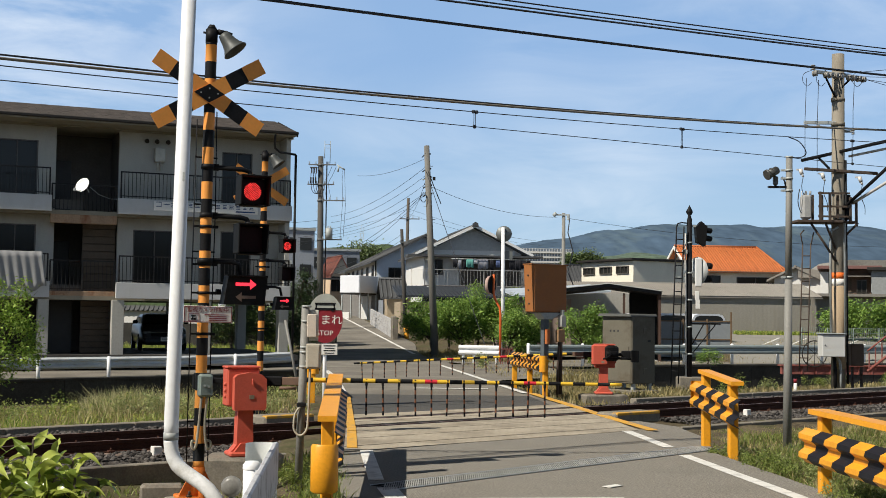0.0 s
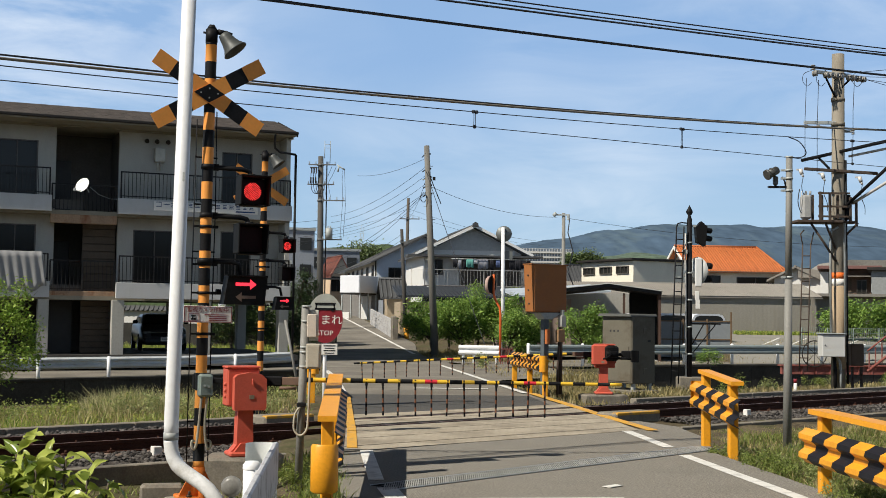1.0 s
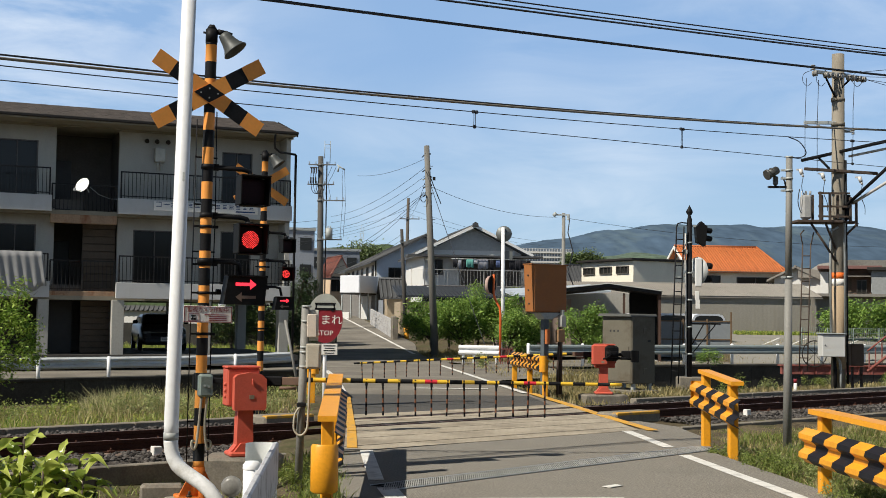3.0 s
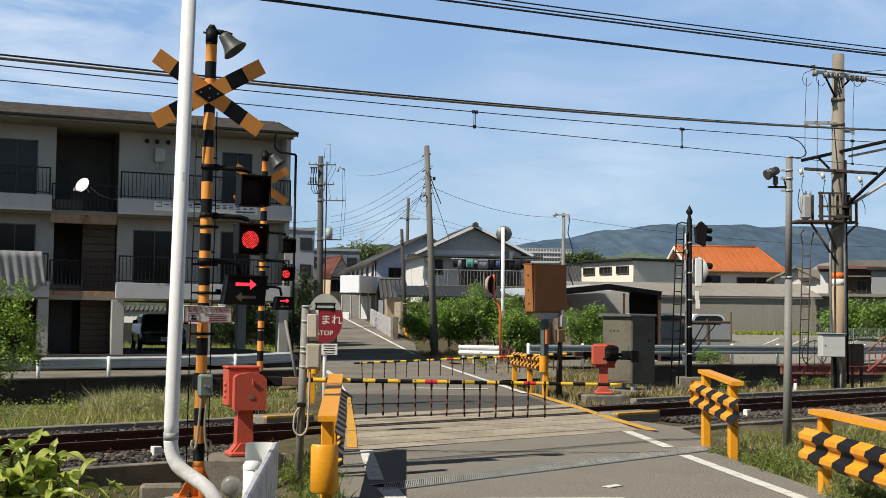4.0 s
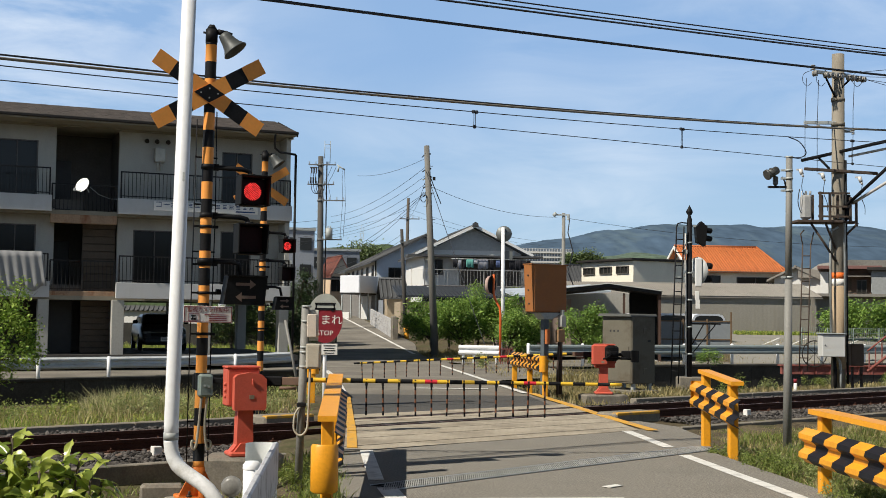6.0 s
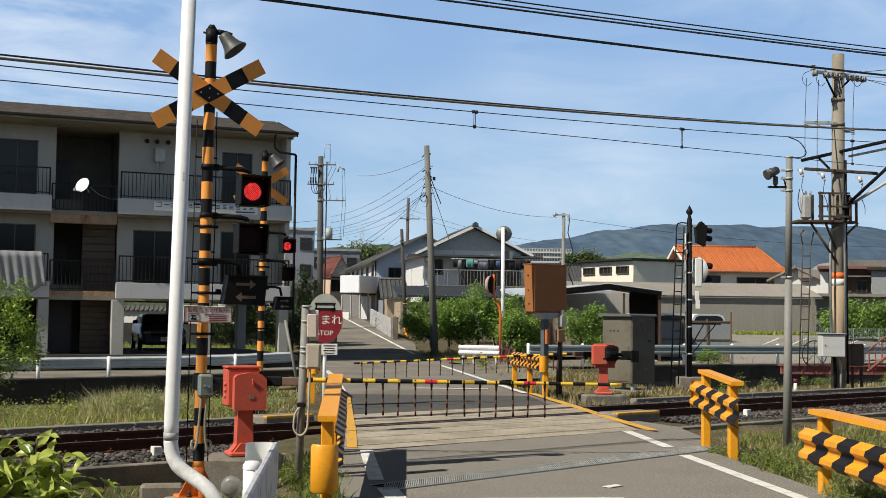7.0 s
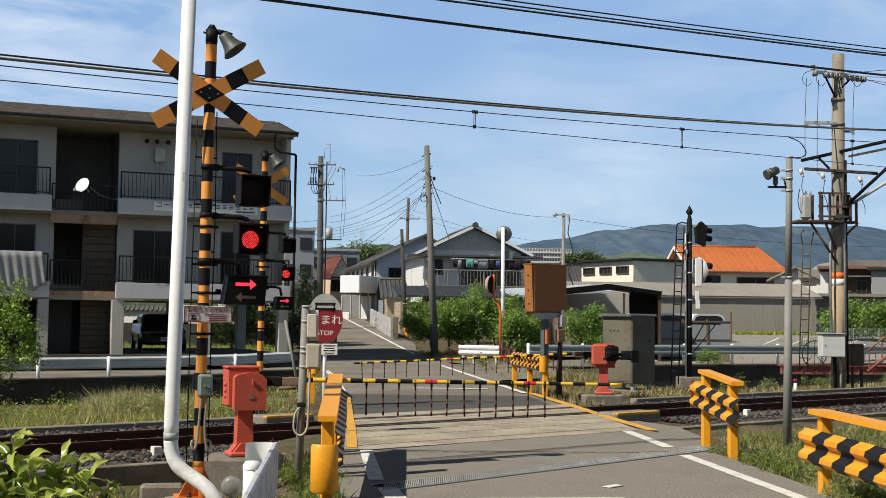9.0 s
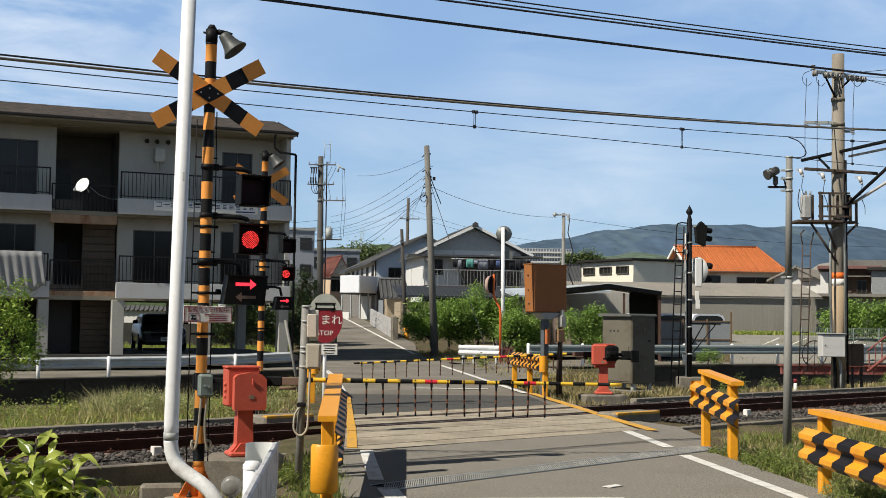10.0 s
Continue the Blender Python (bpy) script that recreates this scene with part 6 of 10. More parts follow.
def far_houses():
    # white house, its gable to the railway, balcony full of washing
    h = house("house", pose(1.9, 78.0, 0.0, 0, 0, 9), 6.2, 9.0, 5.75, 7.35, WHITE_WALL, GREY_TILE, "white two-storey house with grey tiled gable and washing on its balcony", True, 0.55, ((-2.3, 4.75, 0.7, 0.9), (0.9, 4.4, 3.4, 1.9)))
    part("gable_panel", Build().prism([(-2.9, 5.85), (2.9, 5.85), (0, 7.1)], -0.05, -0.02), mat("grey_gable_render", (0.40, 0.40, 0.385), 0.85, bump=0.1), h)
    part("gable_trim", Build().prism([(-3.75, 5.45), (0.0, 7.25), (3.75, 5.45), (3.75, 5.62), (0.0, 7.45), (-3.75, 5.62)], -0.62, -0.5), mat("pale_trim", (0.75, 0.75, 0.72), 0.7, bump=0.05), h)
    part("ridge_ornament", Build().prism([(-0.2, 7.3), (0.2, 7.3), (0.16, 7.5), (0.0, 7.6), (-0.16, 7.5)], -0.75, -0.5), GREY_TILE, h)
    part("lower_roof", Build().prism([(-4.3, 5.38), (4.2, 5.38), (4.2, 5.50), (-4.3, 5.50)], -1.2, 0.0), GREY_TILE, h)
    part("balcony", Build().box((0.4, -0.8, 3.45), (7.4, 1.6, 0.25)), mat("brown_trim", (0.10, 0.08, 0.07), 0.7), h)
    railing(h, -3.3, 4.1, -1.55, 3.5, 1.05, 0.2, mat("white_rail", (0.36, 0.35, 0.33), 0.6))
    # flat dark panel paints the recess's shade on the wall
    part("loggia", Build().box((1.1, -0.04, 4.45), (3.9, 0.06, 1.75)), DARK_INSIDE, h, "dark panel standing for the shade of the balcony recess")
    cloth = [mat("cloth_white", (0.6, 0.6, 0.6), 0.9), mat("cloth_teal", (0.12, 0.35, 0.30), 0.9), mat("cloth_black", (0.02, 0.02, 0.025), 0.9), mat("cloth_grey", (0.3, 0.3, 0.33), 0.9), mat("cloth_blue", (0.12, 0.16, 0.3), 0.9)]
    part("washing_pole", Build().cyl((-1.6, -1.2, 5.25), (3.4, -1.2, 5.25), 0.02, seg=8), GREY_METAL, h)
    for i, (x, ww, hh, k) in enumerate(((-1.35, 0.22, 0.55, 2), (-1.05, 0.2, 0.62, 3), (-0.72, 0.26, 0.70, 2), (-0.42, 0.42, 0.55, 1), (-0.08, 0.34, 0.30, 0), (0.42, 0.62, 0.62, 3), (0.95, 0.22, 0.75, 2), (1.35, 0.24, 0.5, 4), (2.25, 0.34, 0.62, 2), (2.62, 0.36, 0.70, 2), (2.98, 0.34, 0.58, 2), (3.3, 0.26, 0.5, 2))):
        c = thing("garment", h.matrix_world @ pose(x, -1.2 + 0.03 * (i % 3), 5.23), ("pale", "teal", "dark", "grey", "blue")[k] + " garment drying on a balcony pole", "laundry", group="washing on the balcony")
        b = Build()
        v, n = [], 8
        for j in range(n + 1):
            fx = -0.5 + j / n
            fold = 0.025 * math.sin(j * 2.1 + i)
            for z in (0.0, -0.35 * hh, -hh * (0.92 + 0.08 * math.cos(j * 1.3 + i))):
                v.append((fx * ww * (1.0 if z > -0.1 else 1.08), fold * (0.3 - z), z))
        b.add(v, [(3 * j + q, 3 * j + 3 + q, 3 * j + 4 + q, 3 * j + 1 + q) for j in range(n) for q in range(2)], True)
        ob = part("cloth", b, cloth[k], c)
        ob.modifiers.new("thickness", "SOLIDIFY").thickness = 0.012
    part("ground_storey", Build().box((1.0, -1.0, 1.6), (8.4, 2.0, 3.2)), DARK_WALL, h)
    part("dark_roof", Build().prism([(-5.6, 2.75), (4.4, 2.75), (4.4, 2.85), (-5.6, 2.85)], 0, 1, pose(0, -7.5, 0) @ Matrix(((1, 0, 0, 0), (0, 3.4, 0, 0), (0, 0.62, 1, 0), (0, 0, 0, 1)))), NAVY_SHEET, h)
    for i in range(44):
        part("roof_rib", Build().cyl((-5.5 + 0.228 * i, -7.5, 2.855), (-5.5 + 0.228 * i, -4.1, 3.475), 0.022, seg=5), NAVY_SHEET, h)
    part("outhouse", Build().box((-0.6, -5.4, 1.2), (9.6, 3.0, 2.6)), mat("tan_boards", (0.36, 0.29, 0.2), 0.8), h)
    part("lean_to_roof", Build().prism([(-3.6, 3.05), (5.4, 3.05), (5.4, 3.15), (-3.6, 3.15)], -2.3, 0.2), GREY_TILE, h)
    # pale blue house beside the lane, its long white side to the lane
    h = house("house", pose(-1.35, 91.6, 0.0, 0, 0, 10), 7.0, 24.0, 5.85, 7.6, BLUE_WALL, GREY_TILE, "pale blue-grey two-storey house with a dark low roof", True, 0.6, ((-2.2, 4.6, 0.9, 1.2),))
    part("side_cladding", Build().box((-3.53, 12.0, 3.2), (0.06, 23.6, 5.3)), WHITE_WALL, h)
    for i in range(6):
        w = part("window", Build().box((-3.58, 2.0 + 3.6 * i, 4.9), (0.05, 1.3, 1.1)), ALU, h)
        part("pane", Build().box((-3.61, 2.0 + 3.6 * i, 4.9), (0.02, 1.15, 0.95)), PANE, w)
    back = h.matrix_world.inverted()
    k = back @ pose(-5.75, 86.0, 0.0, 0, 0, -25)
    part("screen", Build().box((-0.75, 0, 3.85), (1.5, 0.1, 1.2), bev=0.02), mat("white_sheet_screen", (0.72, 0.73, 0.76), 0.6, var=0.04, bump=0.03), h, "white sheet screen round a balcony", k)
    # same sheet, its side face's shade put into a darker copy
    part("screen", Build().box((0, 1.3, 3.85), (0.1, 2.6, 1.2), bev=0.02), mat("shaded_sheet_screen", (0.66, 0.68, 0.72), 0.6, var=0.04, bump=0.03), h, "", k)
    part("balcony_floor", Build().box((-0.75, 1.3, 3.2), (1.5, 2.6, 0.1)), DARK_RAIL, h, "", k)
    for x, y in ((-1.4, 0.1), (-0.7, 0.1), (0.0, 0.1), (0.0, 1.3), (0.0, 2.5)):
        part("porch_post", Build().box((x, y, 2.2), (0.09, 0.09, 2.2)), GREY_METAL, h, "", k)
    # porch shade is put into this wall's grey
    part("porch_wall", Build().box((-1.3, 2.6, 2.0), (2.8, 0.15, 2.6)), mat("shaded_grey_porch_render", (0.20, 0.19, 0.18), 0.85, bump=0.1), h, "", k)
    part("porch_door", Build().box((-0.8, 2.5, 2.1), (0.8, 0.06, 1.9)), WHITE_WALL, h, "", k)
    part("low_wall", Build().box((-0.7, -1.2, 1.62), (1.3, 0.2, 0.55), bev=0.02), WHITE_WALL, h, "", k)
    part("rain_pipe", Build().tube([(-3.6, 0.1, 5.8), (-3.62, 0.1, 1.5)], 0.05, 8), DARK_RAIL, h)
    # peach house with a red gable roof
    h = house("house", pose(-9.9, 127.0, 0.0, 0, 0, 12), 1.5, 8.0, 5.7, 6.6, PEACH_WALL, GREY_TILE, "peach house with a low grey roof", False, 0.3, ((0.4, 4.8, 1.2, 1.6),))
    h = house("house", pose(-9.9, 121.0, 0.0, 0, 0, 20), 2.0, 5.0, 5.6, 7.4, PEACH_WALL, RED_TILE, "peach house wing with a cream gable", True, 0.25, ((-0.4, 4.7, 1.1, 1.4),))
    part("gable_panel", Build().prism([(-1.05, 5.7), (1.05, 5.7), (0, 7.3)], -0.06, -0.02), mat("cream_gable", (0.5, 0.44, 0.34), 0.85), h)
    part("porch_roof", Build().prism([(-2.6, 5.1), (2.4, 5.1), (2.4, 5.25), (-2.6, 5.25)], -1.4, 0.0), GREY_TILE, h)
    # small grey-roofed house at the lane's side
    h = house("house", pose(-1.9, 84.0, 0.0, 0, 0, 6), 3.6, 5.0, 3.1, 4.2, mat("tan_boards", (0.36, 0.29, 0.2), 0.8), GREY_TILE, "small tan house with a grey tiled lean roof", False, 0.5, ((-0.6, 1.6, 1.0, 1.6),))
    part("balcony_screen", Build().box((1.4, -0.7, 4.4), (3.4, 0.12, 1.3)), WHITE_WALL, h)
    # cream flat-roofed store
    h = thing("storehouse", pose(11.5, 75.0, 0.0, 0, 0, -62), "cream flat-roofed storehouse with a row of three windows", "storehouse")
    part("wall", Build().box((-2.75, 2.3, 2.5), (5.5, 4.6, 5.4)), CREAM, h)
    part("roof", Build().box((-2.75, 2.3, 5.28), (6.0, 5.2, 0.14), bev=0.02), DARK_RAIL, h)
    for x in (-4.6, -2.8, -1.05):
        window_unit(h, x, -0.02, 4.66, 1.2, 0.42, panes=3)
    # house with the bright orange roof
    h = house("house", pose(24.6, 104.0, 0.0, 0, 0, 6), 7.0, 8.0, 6.0, 8.0, CREAM, ORANGE_TILE, "cream house with a bright orange tiled roof", False, 0.7, ((-2.2, 4.5, 1.5, 1.7), (1.6, 4.5, 3.2, 1.5)), 0.23, 0.35, True)
    bright = mat("white_bargeboard", (0.72, 0.70, 0.66), 0.7, bump=0.05)
    part("gable_end", Build().prism([(0.0, 5.9), (8.0, 5.9), (4.0, 7.85)], 3.42, 3.495, Matrix(((0, -1, 0, 0), (1, 0, 0, 0), (0, 0, 1, 0), (0, 0, 0, 1)))), CREAM, h)
    for y0, z0, y1, z1 in ((-0.75, 5.60, 4.0, 7.98), (8.75, 5.60, 4.0, 7.98)):
        part("bargeboard", Build().add([(x, y, z) for x in (-4.26, -4.18) for y, z in ((y0, z0 - 0.22), (y0, z0 + 0.04), (y1, z1 + 0.04), (y1, z1 - 0.22))], [(0, 1, 2, 3), (7, 6, 5, 4), (0, 4, 5, 1), (1, 5, 6, 2), (2, 6, 7, 3), (3, 7, 4, 0)]), bright, h)
    part("balcony", Build().box((-1.4, -0.7, 3.45), (4.0, 1.2, 0.14)), SLATE, h)
    railing(h, -3.3, 0.4, -1.25, 3.5, 0.95, 0.25, DARK_RAIL)
    part("eave_trim", Build().box((0.0, -0.62, 5.68), (8.3, 0.1, 0.09)), BROWN_WALL, h)
    # long grey corrugated shed
    h = thing("long_shed", pose(14.4, 62.0, 0.0, 0, 0, 0), "long grey corrugated shed with a weathered sheet roof", "shed")
    part("wall", corrugated(Build(), -8.6, 4.2, 0.0, -0.2, 2.85), GREY_SHEET, h)
    part("wall", Build().box((4.15, 3.0, 1.3), (0.15, 6.0, 3.0)), GREY_SHEET, h)
    part("wall", Build().box((-8.5, 3.0, 1.3), (0.15, 6.0, 3.0)), GREY_SHEET, h)
    r = Build()
    n, v = 240, []
    for i in range(n + 1):
        x, up = -8.8 + 13.3 * i / n, 0.035 * (i % 2)
        v += [(x, -0.2, 2.86 + up), (x, 3.4, 3.60 + up)]
    r.add(v, [(2 * i, 2 * i + 2, 2 * i + 3, 2 * i + 1) for i in range(n)])
    r.prism([(-8.8, 2.78), (4.5, 2.78), (4.5, 2.84), (-8.8, 2.84)], 0, 1, Matrix(((1, 0, 0, 0), (0, 3.57, 0, -0.17), (0, 0.74, 1, 0), (0, 0, 0, 1))))
    part("roof", r, SLATE, h)
    part("prop", Build().box((3.9, -0.5, 1.35), (0.16, 0.1, 3.0)), mat("grey_timber", (0.2, 0.18, 0.15), 0.8), h)
    # open carport with a low white roof
    h = thing("carport", pose(5.9, 50.0, 0.0, 0, 0, -8), "open dark carport with low pitched sheet roofs", "carport")
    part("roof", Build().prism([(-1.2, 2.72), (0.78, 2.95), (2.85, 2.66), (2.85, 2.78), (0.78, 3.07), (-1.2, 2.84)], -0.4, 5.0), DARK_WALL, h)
    part("roof_sheet", Build().prism([(-1.25, 2.842), (0.78, 3.072), (2.9, 2.782), (2.9, 2.81), (0.78, 3.10), (-1.25, 2.87)], -0.5, 5.0), mat("pale_grey_sheet_roof", (0.46, 0.47, 0.46), 0.6, var=0.12, bump=0.05), h)
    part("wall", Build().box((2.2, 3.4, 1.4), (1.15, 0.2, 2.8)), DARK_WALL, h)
    for x in (1.38, 2.78):
        part("post", Build().box((x, -0.2, 1.35), (0.10, 0.10, 2.7)), mat("red_brown_post", (0.07, 0.04, 0.03), 0.8), h)
    part("side_wall", Build().box((2.80, 2.2, 1.35), (0.06, 4.6, 2.7)), BROWN_WALL, h)
    h = thing("lean_to", pose(3.9, 55.5, 0.0, 0, 0, 8), "brown shed with a pale sheet roof", "shed")
    part("wall", Build().box((0.4, 1.5, 1.2), (3.0, 3.0, 2.7)), mat("pinkish_brown_sheet", (0.36, 0.27, 0.22), 0.8, bump=0.1), h)
    part("roof", Build().prism([(-0.75, 2.62), (3.6, 2.90), (3.6, 2.98), (-0.75, 2.70)], -0.4, 3.2, Matrix(((1, 0, 0, 0), (0, 1, 0, 0), (0, 0.10, 1, 0), (0, 0, 0, 1)))), mat("pale_blue_sheet", (0.5, 0.55, 0.6), 0.5, 0.2, var=0.12, scale=1.5, bump=0.05), h, "pale sheet roof")
    part("wall", corrugated(Build(), 1.9, 5.0, 1.5, -0.2, 2.85), mat("pale_grey_corrugated_wall", (0.38, 0.36, 0.315), 0.75, var=0.12, scale=0.8, grain=12, bump=0.1, streak=0.3), h)
    # white gable house and brown houses on the right
    h = house("house", pose(28.4, 100.0, 0.0, 0, 0, -20), 3.4, 7.0, 5.15, 6.0, WHITE_WALL, SLATE, "white house with a weathered grey gable roof", True, 0.6, ((-0.9, 4.2, 0.7, 0.9),))
    part("wing", Build().box((2.9, 2.4, 2.4), (2.6, 5.0, 5.4)), WHITE_WALL, h)
    part("wing_roof", Build().prism([(0.2, 5.12), (4.5, 5.12), (4.5, 5.35), (0.2, 5.95)], -0.5, 5.2), SLATE, h)
    window_unit(h, 2.7, -0.12, 4.1, 1.3, 1.7)
    h = thing("house", pose(31.3, 96.0, 0.0, 0, 0, -18), "brown boarded house with a dull red flat eave", "house")
    part("wall", Build().box((0.0, 2.6, 2.9), (4.0, 5.0, 5.6)), BROWN_WALL, h)
    part("pale_wall", Build().box((-1.75, -0.02, 2.8), (0.6, 0.3, 5.4)), WHITE_WALL, h)
    part("eave", Build().box((0.1, 2.2, 5.82), (4.7, 6.4, 0.26), bev=0.02), mat("dull_red_sheet", (0.17, 0.085, 0.075), 0.7, bump=0.1), h)
    part("lower_eave", Build().box((0.6, -0.35, 5.15), (2.6, 0.9, 0.07)), SLATE, h)
    window_unit(h, 1.0, -0.02, 4.3, 0.7, 1.1)
    part("boards", Build().box((-0.35, 0.06, 4.3), (1.2, 0.12, 1.3)), BROWN_DOOR, h)
    part("post", Build().box((1.75, -0.3, 2.7), (0.16, 0.16, 5.4)), GREY_METAL, h)
    railing(h, -1.4, 1.7, -0.6, 3.2, 0.7, 0.16, DARK_RAIL)
    h = thing("house", pose(35.1, 88.6, 0.0, 0, 0, -20), "grey house with a flat dark roof", "house")
    part("wall", Build().box((0.0, 3.0, 2.7), (8.6, 6.0, 5.4)), mat("grey_shed_wall", (0.24, 0.25, 0.25), 0.8, bump=0.1), h)
    part("roof", Build().box((0.0, 3.0, 5.5), (9.2, 6.8, 0.24), bev=0.03), DARK_RAIL, h)
    h = thing("warehouse", pose(50.0, 130.0, 0.0), "far grey warehouse with a long sheet roof", "warehouse")
    part("wall", Build().box((0.0, 5.0, 3.7), (17.0, 10.0, 7.4)), GREY_SHEET, h)
    part("roof", Build().prism([(-8.8, 7.3), (8.8, 7.3), (8.4, 8.1), (-7.6, 8.1)], -0.3, 10.0), SLATE, h)
    h = house("house", pose(9.7, 112.0, 0.0, 0, 0, 4), 5.6, 6.0, 4.9, 6.55, WHITE_WALL, GREY_TILE, "small house with a dark tiled roof behind the storehouse", False, 0.5, ((1.4, 4.0, 1.3, 0.9),))
    h = thing("long_shed", pose(22.6, 66.0, 0.0, 0, 0, -6), "low grey lean-to with a flat sheet roof", "shed")
    part("roof", Build().prism([(-5.4, 3.0), (4.5, 3.0), (4.5, 3.15), (-5.4, 3.15)], -0.5, 4.0), SLATE, h)
    part("wall", Build().box((0, 2.0, 1.4), (9.0, 3.5, 3.2)), GREY_SHEET, h)
    # distant white block and grey buildings
    h = thing("office_block", pose(33.0, 402.0, 14.0, 0, 0, 5), "distant long white office block with rows of windows", "office building")
    part("wall", Build().box((0, 4, -2.0), (17.5, 8, 24.0)), WHITE_WALL, h)
    # far windows have distance haze mixed into their colour
    haze_pane = mat("hazed_far_window", (0.15, 0.175, 0.21), 0.5, bump=0)
    for r in range(4):
        part("balcony", Build().box((0, -0.5, 4.05 + 1.55 * r), (17.5, 1.0, 0.5)), WHITE_WALL, h)
        for i in range(19):
            part("window", Build().box((-8.3 + 0.92 * i, -0.05, 4.85 + 1.55 * r), (0.62, 0.1, 0.85)), haze_pane, h)
    for x, y, w, z, c in ((-16.2, 130.0, 5.5, 10.5, (0.24, 0.26, 0.29)), (-13.0, 150.0, 6.0, 9.4, (0.20, 0.22, 0.25)), (-16.5, 110.0, 6.0, 6.2, (0.38, 0.39, 0.40)), (-21.0, 140.0, 6.0, 9.0, (0.3, 0.3, 0.3))):
        h = thing("town_building", pose(x, y, 0, 0, 0, 12), "distant flat-roofed grey building in the town", "building", group="town buildings")
        part("wall", Build().box((0, 4, z / 2), (w, 8, z), bev=0.05), mat("grey_render_%d" % int(z * 10), c, 0.8, bump=0.1), h)
        part("parapet", Build().box((0, 4, z + 0.15), (w + 0.3, 8.3, 0.3)), GREY_METAL, h)
        for r in range(int(z / 3)):
            for i in range(3):
                part("window", Build().box((-w / 3 + w / 3 * i, -0.04, z - 1.4 - 2.8 * r), (1.2, 0.1, 1.3)), PANE, h)


far_houses()


RAIL_WHITE = mat("dulled_white_rail_paint", (0.50, 0.525, 0.54), 0.45, var=0.08, scale=2, grain=30, bump=0.05, stain=(0.36, 0.37, 0.37), stain_amt=0.5, stain_scale=2.5)


def guard_rail(name, s0, s1, o, label, step=2.0):
    """White corrugated street guard on round posts, along the street."""
    g = thing(name, pose(0, 0, 0), label, "guard rail", group="white street guard rails")
    n = int((s1 - s0) / step)
    pm = Build().cyl((0, 0, -0.1), (0, 0, 0.67), 0.057, seg=14).turn([(0.057, 0.67), (0.03, 0.69), (0.0, 0.695)], None, 14).mesh("post", WHITE_PAINT)
    for i in range(n):
        a = trk(s0 + i * step, o)
        c = trk(s0 + (i + 1) * step, o)
        za, zb = street_z(a.x), street_z(c.x)
        q = trk(s0 + i * step, o - 0.17)
        part("post", pm, WHITE_PAINT, g, m=pose(q.x, q.y, za))
        tilt = math.degrees(math.atan2(zb - za, step))
        bm = w_beam(Build(), step - 0.01, 9, 0.0, 0, -1)
        part("beam", bm, [RAIL_WHITE], g, m=Matrix.Translation((a.x, a.y, za + 0.49)) @ pose(0, 0, 0, 0, -tilt, 39.2) @ pose(0, -0.06, 0))


guard_rail("street_guard_rail", -11.54, 7.9, 19.15, "white corrugated guard rail along the street", 2.15)


def bend_guard_rail():
    """The guard rail beyond the lane, where the street turns along the plain."""
    g = thing("street_guard_rail", STREET_BEND, "grey-green corrugated guard rail on white posts beyond the lane", "guard rail", group="white street guard rails")
    dull = mat("dull_green_grey_beam", (0.27, 0.31, 0.31), 0.5, 0.2, var=0.12, scale=2, grain=20, bump=0.05)
    pm = Build().cyl((0, 0, -0.1), (0, 0, 0.78), 0.06, seg=14).turn([(0.06, 0.78), (0.03, 0.80), (0.0, 0.805)], None, 14).mesh("post", WHITE_PAINT)
    for i in range(16):
        part("post", pm, WHITE_PAINT, g, m=pose(2.2 * i, 0.0, 0))
        part("beam", w_beam(Build(), 2.19, 9, 0.0, 0, -1), [dull], g, m=pose(2.2 * i, -0.06, 0.58))


bend_guard_rail()


def lane_guard_end():
    g = thing("guard_rail_end", pose(0.62, 45.0, 0.0, 0, 0, -18), "short white corrugated guard rail at the lane corner", "guard rail")
    part("beam", w_beam(Build(), 1.5, 9, 0.5, 0, -1), [WHITE_PAINT], g)
    for x in (0.15, 0.55, 1.0, 1.4):
        part("post", Build().cyl((x, 0.05, -0.1), (x, 0.05, 0.6), 0.05, seg=12), WHITE_PAINT, g)


lane_guard_end()


